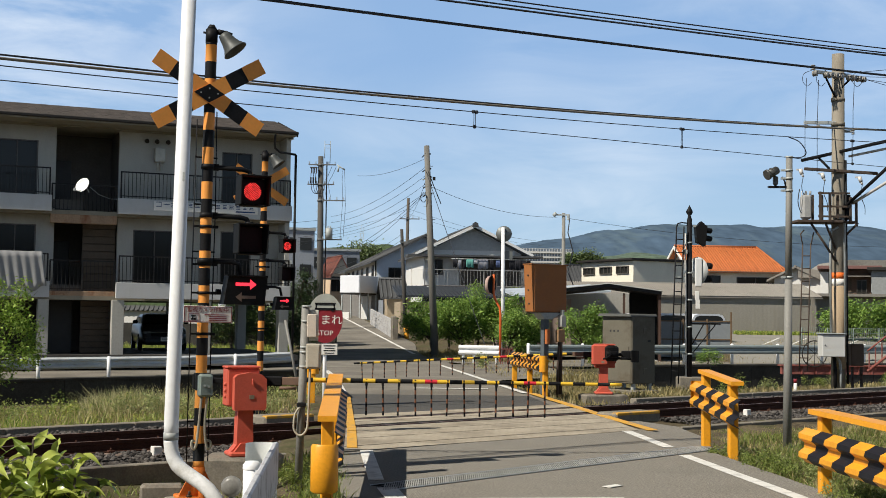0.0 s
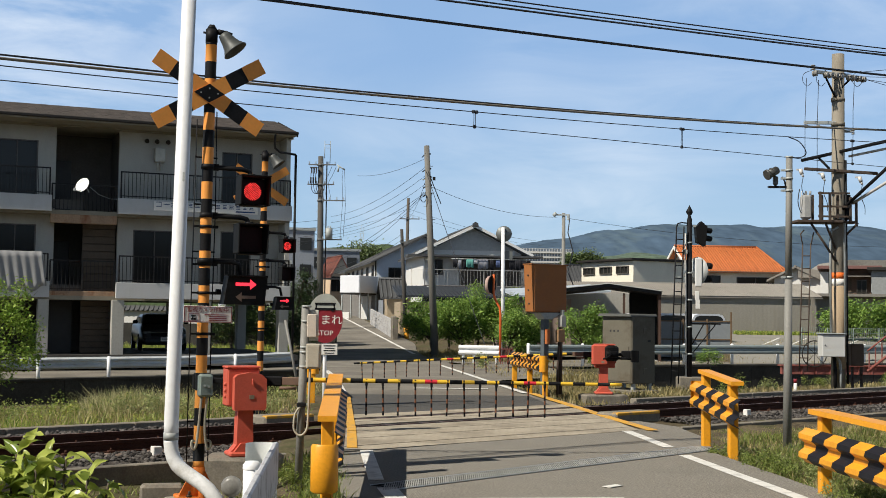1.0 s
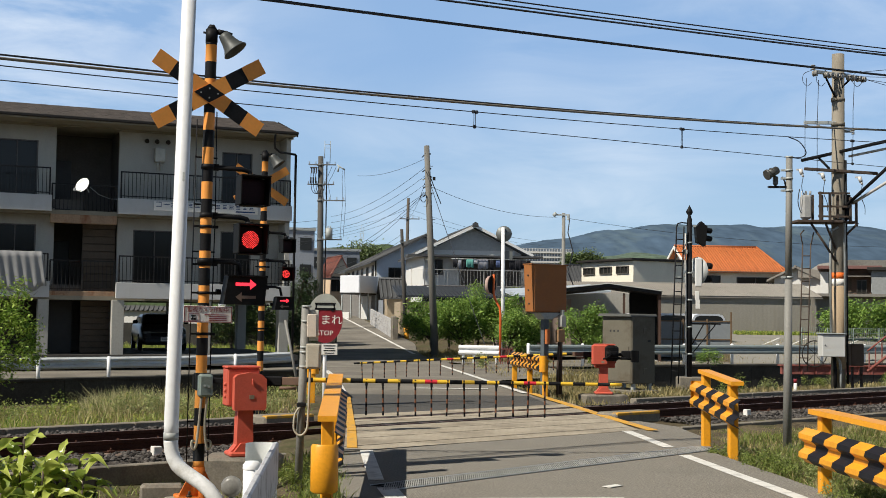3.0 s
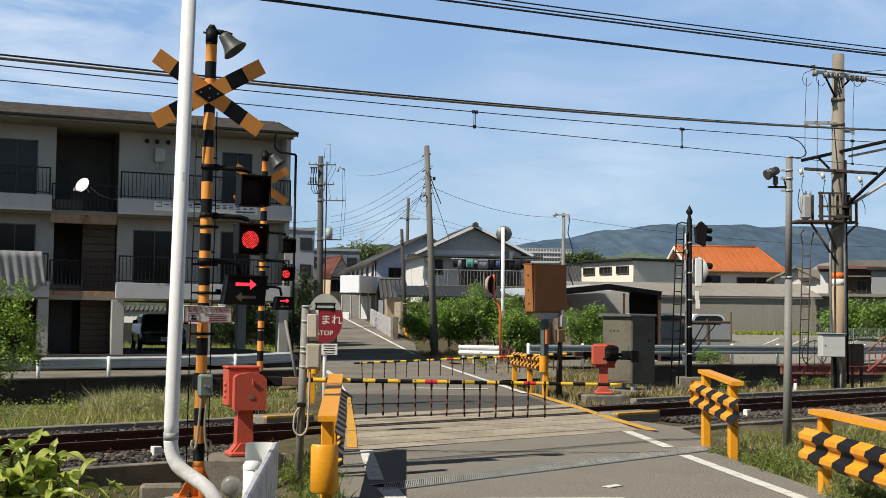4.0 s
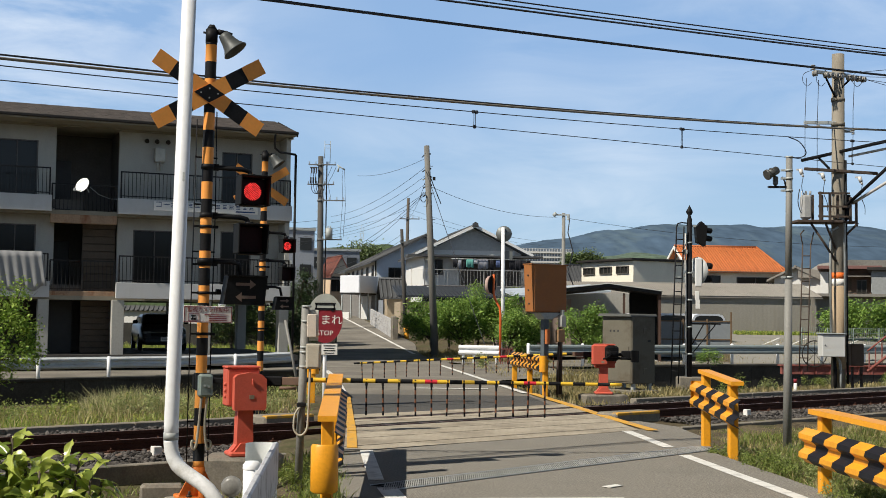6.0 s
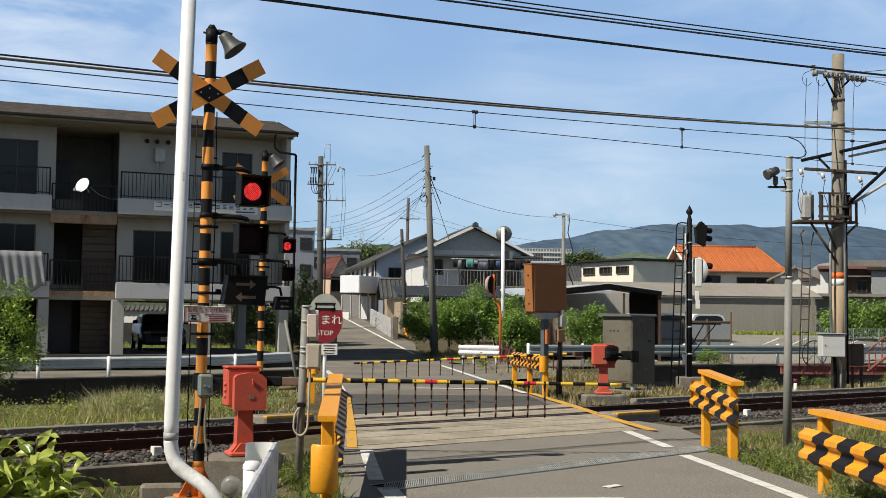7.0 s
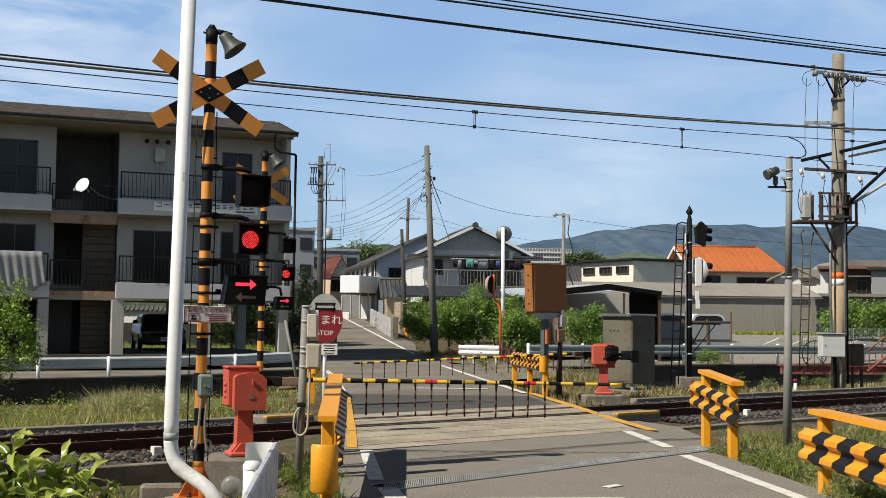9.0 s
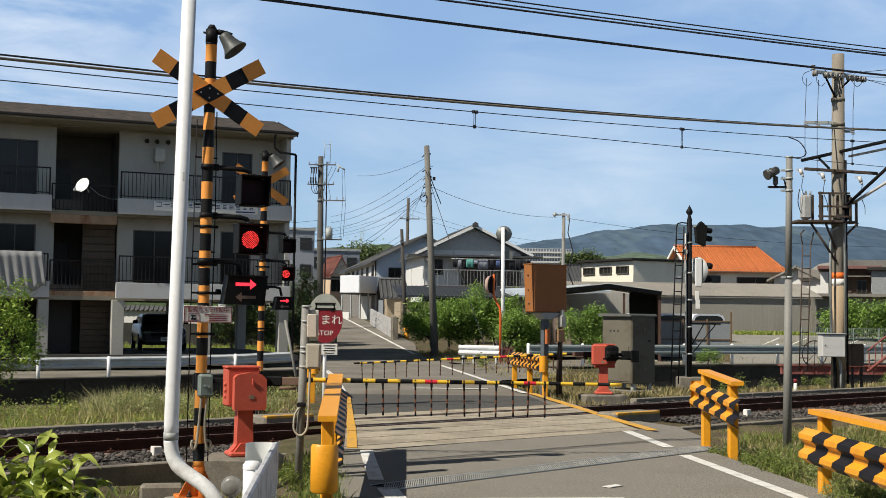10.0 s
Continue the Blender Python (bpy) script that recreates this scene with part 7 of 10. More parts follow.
def mountains():
    """The wooded ridge across the plain, and low wooded hills behind the town."""
    def ridge(name, x0, x1, y, dy, prof, material, label, nx, ny, rough):
        b = Build()
        v = []
        for j in range(ny + 1):
            t = j / ny
            for i in range(nx + 1):
                x = x0 + (x1 - x0) * i / nx
                k = math.sin(math.pi * min(1.0, t * 1.0) / 2) ** 0.8
                h = prof(x) * k
                p = (x * 0.006, (y + dy * t) * 0.006, 3.0)
                h += rough * k * (noise.fractal(p, 1.0, 2.0, 6) + 1.8 * (1 - 0.75 * t) * noise.noise((x * 0.022 + 0.5 * t, t * 1.6, 1)) + 0.8 * (1 - 0.6 * t) * noise.noise((x * 0.06 - 0.4 * t, t * 3.0, 2)))
                v.append((x, y + dy * t, h))
        f = [(j * (nx + 1) + i, j * (nx + 1) + i + 1, (j + 1) * (nx + 1) + i + 1, (j + 1) * (nx + 1) + i) for j in range(ny) for i in range(nx)]
        b.add(v, f, True)
        solo(name, b, material, label=label, category="hills", kind="structure")
    # distance haze is put into the forest's blue tones
    far = mat("haze_tinted_forest", (0.066, 0.102, 0.150), 0.95, spec=0.0, var=0.26, scale=0.014, grain=0.06, bump=0.0, stain=(0.118, 0.165, 0.19), stain_amt=0.7, stain_scale=0.016, streak=(1.0, 0.16, 1.0))
    def tall(x):
        xs, hs = (-600, -200, 0, 137, 200, 302, 382, 473, 564, 655, 757, 883, 1500), (60, 90, 105, 134, 154, 170, 178, 182, 185, 180, 177, 174, 130)
        return float(np.interp(x, xs, hs)) + 3 * math.sin(x * 0.019) + 2 * math.sin(x * 0.051)
    ridge("mountain_ridge", -500, 1500, 1500, 1000, tall, far, "wooded mountain ridge with blue distance haze in its colour", 420, 60, 4.2)
    near = mat("bright_spring_woods", (0.045, 0.068, 0.027), 0.95, var=0.55, scale=0.12, grain=0.5, bump=0.0, stain=(0.062, 0.085, 0.025), stain_amt=0.7, stain_scale=0.1)
    ridge("wooded_hill", -190, 30, 420, 160, lambda x: 28.5 + 5 * math.exp(-((x + 32) / 22) ** 2) - 6 * smooth(-20, 20, x) + 1.5 * math.sin(x * 0.21), near, "low wooded hill in fresh spring green", 420, 60, 4.6)
    # the far hill's green is paled in its colour for distance haze
    ridge("wooded_hill", 30, 700, 700, 200, lambda x: 40 + 2 * math.sin(x * 0.045) + 8 * math.exp(-((x - 125) / 60) ** 2), mat("haze_paled_woods", (0.088, 0.125, 0.088), 0.95, var=0.5, scale=0.1, grain=0.4, bump=0.0), "low green hill behind the town", 300, 16, 4.0)


mountains()

# ---- poles, signals, wires ----
POLE_CONCRETE = mat("aged_pole_concrete", (0.235, 0.208, 0.165), 0.85, var=0.16, scale=2, grain=30, bump=0.15, streak=0.25, stain=(0.13, 0.11, 0.085), stain_amt=0.6, stain_scale=1.6)
PORCELAIN = mat("grey_white_porcelain", (0.55, 0.53, 0.5), 0.3, var=0.08, bump=0.02)
WIRE = mat("dark_weathered_wire", (0.03, 0.032, 0.038), 0.6, var=0.1, bump=0)
RED_IRON = mat("faded_red_iron", (0.24, 0.075, 0.06), 0.75, var=0.3, scale=4, grain=25, bump=0.15, stain=(0.33, 0.2, 0.18), stain_amt=0.6, stain_scale=3)


def insulator(parent, p, r=0.07, axis=(0, 0, 1)):
    b = Build()
    w = Vector(axis).normalized()
    p = Vector(p)
    for k in range(3):
        b.cyl(p + w * (0.05 * k), p + w * (0.05 * k + 0.025), r, r * 0.6, seg=12)
    part("insulator", b, mat("smoky_grey_porcelain", (0.26, 0.25, 0.23), 0.35, var=0.2, bump=0.02), parent)


def ladder(parent, p, q, w, rung, material, r=0.018):
    p, q = Vector(p), Vector(q)
    lad = part("ladder", Build().tube([p + Vector((-w / 2, 0, 0)), q + Vector((-w / 2, 0, 0))], r, 8).tube([p + Vector((w / 2, 0, 0)), q + Vector((w / 2, 0, 0))], r, 8), material, parent)
    n = int((q - p).length / rung)
    for i in range(1, n):
        c = p.lerp(q, i / n)
        part("rung", Build().cyl(c - Vector((w / 2, 0, 0)), c + Vector((w / 2, 0, 0)), r * 0.8, seg=6), material, lad)
    return lad


def line_pole():
    """Concrete mast of the overhead line: arms, insulators, transformer stage, ladder, conduits and cabinet."""
    p = thing("overhead_line_mast", pose(10.8, 34.0, -0.2), "tall concrete railway mast with arms, insulators and transformer platform", "utility pole")
    part("mast", Build().cyl((0, 0, -0.3), (0.04, 0, 9.25), 0.19, 0.165, seg=28), POLE_CONCRETE, p)
    top = part("crossarm", Build().box((0, 0, 0), (1.75, 0.09, 0.09), bev=0.01), GREY_METAL, p, "", pose(0.0, -0.12, 8.66, 0, 0, 28))
    for x in (-0.80, -0.45, -0.32, -0.14, 0.02, 0.30, 0.45, 0.62, 0.78):
        insulator(p, (x, -0.12 + 0.5 * x, 8.60), 0.085, (0.7, -0.7, 0.05))
    insulator(p, (-0.80, -0.5, 8.72), 0.07)
    part("brace", Build().tube([(-0.45, -0.35, 8.62), (-0.05, -0.15, 7.95)], 0.028, 8), BLACK, p)
    part("brace", Build().tube([(0.42, 0.1, 8.6), (0.08, -0.15, 8.3)], 0.028, 8), BLACK, p)
    for z in (7.98, 7.30, 5.98, 4.70):
        part("band", Build().cyl((0.03, 0, z - 0.05), (0.03, 0, z + 0.05), 0.185, seg=26).box((-0.12, -0.17, z), (0.1, 0.06, 0.06)), POLE_CONCRETE, p)
    part("feeder_arm", Build().box((-0.45, -0.1, 7.33), (0.98, 0.07, 0.09), bev=0.01).box((0.28, 0.05, 7.12), (0.3, 0.06, 0.06)), GREY_METAL, p)
    for x in (-0.88, -0.55, 0.40):
        insulator(p, (x, -0.12, 7.18 if x < 0 else 7.02), 0.06)
    # drop leads
    for x, z0, z1 in ((-0.95, 8.5, 6.2), (-0.62, 8.45, 5.95), (0.36, 8.56, 6.7)):
        part("drop_lead", Build().tube([(x, -0.4, z0), (x - 0.03, -0.35, (z0 + z1) / 2), (x - 0.02, -0.3, z1)], 0.008, 6), WIRE, p)
    for x in (-1.0, -0.62, 0.36):
        part("jumper", Build().tube(bend([(x + 0.2, -0.4, 8.72), (x - 0.02, -0.42, 8.62), (x - 0.06, -0.42, 8.42), (x + 0.06, -0.42, 8.28), (x + 0.18, -0.42, 8.38)]), 0.008, 6), WIRE, p)
    # lower arm with fuses
    part("fuse_arm", Build().box((-0.28, -0.22, 5.98), (2.0, 0.08, 0.08), bev=0.01), RUST_STEEL, p, "", pose(0, 0, 0, 0, 3, 0))
    for x, z in ((-1.08, 5.85), (-0.49, 5.75), (0.53, 5.66)):
        z += 0.1
        b = Build().cyl((x, -0.24, z + 0.07), (x + 0.03, -0.28, z - 0.07), 0.055, 0.05, seg=12).cyl((x + 0.03, -0.28, z - 0.07), (x + 0.06, -0.3, z - 0.14), 0.03, seg=10).box((x - 0.05, -0.24, z + 0.06), (0.12, 0.05, 0.04))
        part("fuse", b, PORCELAIN, p)
        part("fuse_lead", Build().tube(bend([(x + 0.06, -0.3, z - 0.14), (x + 0.02, -0.3, z - 0.45), (x + 0.12, -0.3, z - 0.75), (x + 0.16, -0.2, z - 0.95)]), 0.009, 6), WIRE, p)
    # transformer stage
    st = part("stage", Build().box((-0.62, -0.15, 4.42), (1.25, 0.75, 0.07), bev=0.01).box((0.22, -0.1, 4.42), (0.44, 0.4, 0.06)), RUST_STEEL, p, "rusty steel platform", pose(0, 0, 0.17))
    for x, y, z0, z1 in ((-0.62, -0.5, 4.42, 5.22), (-0.36, -0.5, 4.42, 5.2), (-0.36, 0.2, 4.42, 5.2), (-0.62, 0.2, 4.42, 5.2), (0.26, -0.3, 4.42, 5.1), (0.42, -0.3, 4.3, 4.98), (-0.12, -0.4, 4.42, 5.15)):
        part("stage_post", Build().box((x, y, (z0 + z1) / 2), (0.06, 0.06, z1 - z0)), RUST_STEEL, st)
    for z in (5.18, 4.82, 4.55):
        part("stage_rail", Build().box((-0.25, -0.5, z), (0.85, 0.05, 0.05)), RUST_STEEL, st)
    part("transformer", Build().box((-0.92, -0.2, 4.82), (0.26, 0.32, 0.66), bev=0.05).cyl((-0.92, -0.2, 5.15), (-0.92, -0.2, 5.26), 0.03, seg=8).cyl((-0.80, -0.2, 5.15), (-0.80, -0.2, 5.26), 0.03, seg=8), mat("grey_transformer", (0.33, 0.33, 0.32), 0.5, bump=0.05), st, "grey transformer box")
    part("rear_box", Build().box((0.22, 0.15, 4.85), (0.3, 0.3, 0.7), bev=0.02), BLACK_CASE, st)
    part("strut", Build().tube([(-0.85, -0.4, 4.38), (-0.1, -0.2, 3.35)], 0.032, 8).tube([(-0.45, -0.4, 4.38), (-0.1, -0.15, 3.7)], 0.032, 8).tube([(0.5, -0.2, 4.4), (0.12, -0.12, 4.0)], 0.03, 8), RUST_STEEL, st)
    for k in range(5):
        x = -1.12 + 0.06 * k
        part("slack_cable", Build().tube(bend([(x, -0.3, 5.3 - 0.05 * k), (x - 0.05 + 0.04 * k, -0.32, 4.95), (x + 0.05, -0.3, 4.65 + 0.06 * k), (x + 0.14, -0.28, 4.9)]), 0.012, 6), PORCELAIN if k % 2 else WIRE, st)
    # pipes, bands, cabinet, ladder
    part("conduit", Build().tube([(-0.05, -0.24, 4.45), (-0.24, -0.24, 4.35), (-0.27, -0.24, 4.1), (-0.27, -0.24, 1.55)], 0.03, 10), GREY_METAL, p)
    part("conduit", Build().tube([(-0.10, -0.24, 4.72), (0.05, -0.24, 4.7), (0.12, -0.24, 4.55), (0.13, -0.22, 1.5)], 0.035, 10), GREY_METAL, p)
    part("conduit", Build().tube([(0.2, -0.1, 6.3), (0.215, -0.1, 3.0), (0.22, -0.12, 0.2)], 0.03, 10), BLACK, p)
    part("rear_plate", Build().box((0.17, 0.12, 2.5), (0.07, 0.12, 5.0)), BLACK, p)
    # tan cylinder round the lower mast, below the bands
    part("lower_wrap", Build().cyl((0.02, -0.004, 0.6), (0.02, -0.004, 2.86), 0.192, seg=28), mat("tan_lower_pole", (0.36, 0.27, 0.175), 0.8, var=0.15, scale=2, grain=25, bump=0.1, streak=0.3, stain=(0.22, 0.17, 0.11), stain_amt=0.5, stain_scale=2), p, "tan lower length of the mast")
    part("orange_band", Build().cyl((0.02, 0, 3.05), (0.02, 0, 3.22), 0.188, seg=28), mat("orange_sheet", (0.75, 0.16, 0.03), 0.5), p)
    part("white_band", Build().cyl((0.02, 0, 2.86), (0.02, 0, 3.05), 0.188, seg=28), SIGN_WHITE, p)
    cab = part("cabinet", Build().box((-0.30, -0.38, 1.24), (0.62, 0.42, 0.60), bev=0.015), mat("pale_grey_cabinet", (0.52, 0.52, 0.50), 0.5, var=0.05, bump=0.04), p, "pale grey steel cabinet")
    part("cabinet_roof", Build().box((-0.30, -0.38, 1.56), (0.70, 0.50, 0.03), bev=0.008), GREY_METAL, cab)
    part("lock", Build().cyl((-0.53, -0.60, 1.25), (-0.53, -0.61, 1.25), 0.02, seg=8), BLACK, cab)
    part("conduit", Build().tube([(-0.15, -0.35, 0.95), (-0.05, -0.32, 0.8), (-0.02, -0.3, 0.5), (-0.02, -0.3, 0.0)], 0.035, 8), GREY_METAL, p)
    part("conduit", Build().tube([(-0.2, -0.3, 0.95), (-0.17, -0.28, 0.6), (-0.17, -0.28, 0.0)], 0.05, 8), BLACK, p)
    part("meter_box", Build().box((0.60, 0.35, 0.98), (0.36, 0.3, 0.6), bev=0.02), mat("rust_dark_box", (0.12, 0.085, 0.06), 0.7, bump=0.1), p)
    part("meter_leg", Build().box((0.5, 0.35, 0.3), (0.06, 0.06, 0.7)).box((0.75, 0.35, 0.3), (0.06, 0.06, 0.7)), RUST_STEEL, p)
    ladder(p, (-1.05, -0.35, 0.55), (-0.93, -0.3, 4.0), 0.22, 0.33, RUST_STEEL)
    part("ladder_head", Build().tube([(-1.04, -0.3, 3.95), (-1.10, -0.3, 4.25), (-1.0, -0.3, 4.36)], 0.018, 8).tube([(-0.82, -0.3, 3.95), (-0.74, -0.3, 4.3)], 0.018, 8), RUST_STEEL, p)
    # beam over the track, across it
    g = thing("overhead_line_beam", TRACK @ pose(15.34, 3.3, 0), "steel beam of the overhead line with diagonal struts", "overhead line gantry")
    part("beam", Build().tube([(-0.06, 1.1, 6.20), (-0.06, -8.6, 7.22)], 0.055, 4), BLACK, g)
    part("beam", Build().tube([(0.10, -0.3, 6.20), (0.10, -8.6, 6.95)], 0.04, 4), PORCELAIN, g)
    part("strut", Build().tube([(0, -0.15, 4.75), (0, -2.4, 6.45)], 0.05, 4), BLACK, g)
    part("strut", Build().tube([(0.1, -0.4, 4.9), (0.1, -2.9, 6.12)], 0.045, 4), PORCELAIN, g)
    part("strut", Build().tube([(0, 0.25, 5.9), (0, 0.6, 6.24)], 0.035, 6), BLACK, g)
    part("strut", Build().box((0.06, -2.1, 5.72), (0.1, 0.16, 0.10), pose(0, 0, 0)), BLACK, g)
    part("leg", Build().cyl((0, -8.6, -0.4), (0, -8.6, 9.0), 0.18, 0.16, seg=20), POLE_CONCRETE, g)


line_pole()


PALE_CABLE = mat("pale_weathered_cable", (0.20, 0.175, 0.14), 0.7, var=0.1, bump=0)


def wire_run(name, o, a, c, r, label, z_curve=0.0, cat="overhead wire"):
    """A wire along the track between two points given as (along, height)."""
    s0, s1 = -45.0, 70.0
    k = (c[1] - a[1]) / (c[0] - a[0])
    pts = []
    for i in range(47):
        s = s0 + (s1 - s0) * i / 46
        z = a[1] + k * (s - a[0])
        z += z_curve * ((s - a[0]) * (s - c[0])) / 100.0
        pts.append((s, o, min(z, 8.6)))
    return tagged(new(name, Build().tube(pts, r, 6).mesh(name, PALE_CABLE if "pale" in label else WIRE)), label, cat, kind="structure"), pts


def overhead_wires():
    w, _ = wire_run("contact_wire", 0.0, (-8.81, 4.72), (8.12, 5.25), 0.007, "thin copper contact wire over the track")
    w.matrix_world = TRACK
    w, _ = wire_run("messenger_wire", 0.0, (-8.83, 4.91), (10.89, 5.87), 0.008, "messenger wire above the contact wire", 0.08)
    w.matrix_world = TRACK
    for s in (-0.62, 4.86, 10.9):
        zc, zm = 4.72 + 0.0313 * (s + 8.81), 4.91 + 0.0487 * (s + 8.83) + 0.08 * (s + 8.83) * (s - 10.89) / 100
        h = thing("wire_hanger", TRACK @ pose(s, 0, 0), "small steel hanger between two wires", "hanger", group="wire hangers")
        part("rod", Build().tube([(-0.015, 0, zm - 0.02), (-0.02, 0, zc)], 0.006, 6).tube([(0.02, 0, zm - 0.02), (0.015, 0, zc)], 0.006, 6), WIRE, h)
        for x, z in ((-0.03, zm), (0.04, zm), (0.0, zc)):
            part("clip", Build().box((x, 0, z), (0.05, 0.05, 0.06), bev=0.01), WIRE, h)
    j = thing("wire_jumper", TRACK, "curved jumper lead between two overhead wires", "jumper")
    part("lead", Build().tube(bend([(8.45, 0, 5.71), (8.9, 0.05, 5.66), (9.13, 0.05, 5.5), (9.1, 0.03, 5.38), (8.8, 0, 5.29), (8.3, 0, 5.26)]), 0.012, 6), WIRE, j)
    for o, a, c, r, lab in ((3.3, (-7.67, 5.74), (17.79, 7.21), 0.016, "black feeder cable on the mast arm"), (3.0, (-7.77, 5.62), (17.29, 7.11), 0.024, "pale weathered feeder cable"),
                            (-4.0, (-7.18, 5.30), (5.72, 6.14), 0.019, "thick black telephone cable over the road"), (-4.0, (-4.60, 5.74), (5.72, 6.51), 0.014, "black bundled cable over the road"),
                            (-4.05, (-4.60, 5.775), (5.72, 6.535), 0.011, "black bundled cable over the road"), (-4.15, (-4.60, 5.70), (5.72, 6.46), 0.010, "black bundled cable over the road"), (-4.1, (-4.60, 5.82), (5.72, 6.60), 0.010, "black lashed cable over the road")):
        w, pts = wire_run("overhead_cable", o, a, c, r, lab, 0.095 if o > 0 else 0.06)
        w.matrix_world = TRACK
    # wires from the mast's head to the right
    for k in range(4):
        a = Vector((10.6 + 0.35 * k, 33.6 + 0.15 * k, 8.42 - 0.02 * k))
        w = new("line_wire", Build().tube(sag(a, a + Vector((16, 11.0 + k, 1.2 + 1.2 * (3 - k))), 0.4), 0.008, 6).mesh("line_wire", WIRE))
        tagged(w, "thin power line leaving the mast head", "overhead wire", kind="structure")


overhead_wires()


def signal_mast():
    p = thing("railway_signal", pose(7.34, 37.0, -0.15), "black railway signal mast seen from behind with a ladder", "railway signal")
    part("mast", Build().cyl((0, 0, -0.4), (0, 0, 4.85), 0.085, 0.075, seg=18), BLACK, p)
    part("finial", Build().turn([(0.05, 4.85), (0.06, 4.9), (0.035, 4.93), (0.10, 5.02), (0.095, 5.08), (0.03, 5.2), (0.012, 5.24), (0.0, 5.25)], None, 14), BLACK, p)
    part("footing", Build().box((0, 0, -0.1), (0.7, 0.6, 0.5), bev=0.03), CONCRETE, p)
    for z in (4.1, 3.2, 2.4, 1.6, 0.8):
        part("band", Build().cyl((0, 0, z), (0, 0, z + 0.05), 0.092, seg=18), GREY_METAL, p)
    head = part("signal_head", Build().prism([(-0.10, 0.04), (0.14, -0.08), (0.2, 0.50), (0.02, 0.66), (-0.14, 0.48)], -0.2, 0.15, pose(0.30, 0, 4.1, 0, 0, 0)), BLACK_CASE, p, "black signal head seen from the back")
    for z in (4.28, 4.52):
        part("visor", Build().cyl((0.48, 0.1, z), (0.68, 0.2, z - 0.02), 0.09, 0.08, seg=14, caps=False), BLACK, head)
    part("shield", Build().turn([(0.0, 0.0), (0.40, 0.0), (0.41, 0.02), (0.0, 0.02)], pose(0.27, 0.12, 3.3, 90, 0, -52), 28), mat("pale_disc", (0.5, 0.51, 0.5), 0.45, var=0.06, bump=0.03), p, "pale oval signal background disc")
    part("lamp_case", Build().box((0.26, -0.05, 3.25), (0.2, 0.12, 0.85), bev=0.02), mat("white_case", (0.68, 0.68, 0.66), 0.5, var=0.05, bump=0.03), p, "white signal lamp case")
    part("lamp_hood", Build().cyl((0.55, 0.1, 3.45), (0.68, 0.16, 3.44), 0.10, 0.09, seg=14), BLACK, p)
    part("lamp_hood", Build().cyl((0.55, 0.1, 3.05), (0.66, 0.16, 3.04), 0.09, 0.08, seg=14), BLACK, p)
    for z in (2.55, 2.30):
        part("white_plate", Build().box((0.16 + (0.06 if z > 2.4 else 0.08), -0.06, z), (0.13, 0.03, 0.28), bev=0.01), SIGN_WHITE, p)
    part("arm", Build().box((0.15, 0, 4.62), (0.5, 0.05, 0.06)).box((-0.1, 0, 3.1), (0.5, 0.03, 0.04)), GREY_METAL, p)
    part("stay", Build().box((0.5, 0, 1.72), (0.85, 0.04, 0.05)).tube([(0.08, 0, 1.1), (0.42, 0, 1.70)], 0.02, 6).tube([(0.1, 0, 0.85), (0.78, 0, 1.70)], 0.016, 6), BLACK, p)
    part("conduit", Build().tube([(-0.12, -0.05, 4.4), (-0.13, -0.05, 3.6), (-0.11, -0.06, 2.6), (-0.11, -0.06, 0.1), (-0.05, -0.08, -0.1)], 0.028, 8), mat("pale_conduit", (0.5, 0.49, 0.45), 0.5), p)
    part("junction", Build().box((-0.15, -0.08, 3.85), (0.16, 0.1, 0.14), bev=0.02), mat("pale_conduit", (0.5, 0.49, 0.45), 0.5), p)
    ladder(p, (-0.48, -0.25, -0.05), (-0.30, -0.15, 4.6), 0.22, 0.38, BLACK, 0.02)
    part("ladder_head", Build().tube([(-0.41, -0.15, 4.58), (-0.38, -0.15, 4.68), (-0.25, -0.1, 4.72), (0.0, 0, 4.7)], 0.02, 8), BLACK, p)


signal_mast()


ARM_METAL = mat("dull_dark_arm_steel", (0.14, 0.145, 0.145), 0.6, 0.2, var=0.15, bump=0.05)


def utility_pole(name, x, y, h, lean, label, arms=(), steps=True, z0=-0.1, r=0.16, material=None):
    p = thing(name, pose(x, y, z0), label, "utility pole", group="street utility poles")
    part("pole", Build().cyl((0, 0, -0.3), (lean, 0, h), r, r * 0.68, seg=18), material or mat("dark_weathered_pole", (0.10, 0.085, 0.07), 0.85, var=0.16, scale=2, grain=30, bump=0.15, streak=0.25), p)
    for z, x0, x1, m in arms:
        xx = lean * z / h
        part("crossarm", Build().box((xx + (x0 + x1) / 2, -0.14, z), (x1 - x0, 0.07, 0.07)), ARM_METAL, p)
        n = int((x1 - x0) / 0.4) + 1
        for i in range(n):
            insulator(p, (xx + x0 + 0.05 + (x1 - x0 - 0.1) * i / max(1, n - 1), -0.14, z + 0.05), 0.05)
        part("band", Build().cyl((xx, 0, z - 0.05), (xx, 0, z + 0.05), r * 0.95, seg=16), ARM_METAL, p)
    if steps:
        n = 12
        for i in range(n):
            z = 1.9 + (h - 2.2) * i / n
            xx = lean * z / h
            part("step_bolt", Build().cyl((xx, 0, z), (xx + (0.24 if i % 2 else -0.24), 0, z), 0.014, seg=6), GREY_METAL, p)
    return p


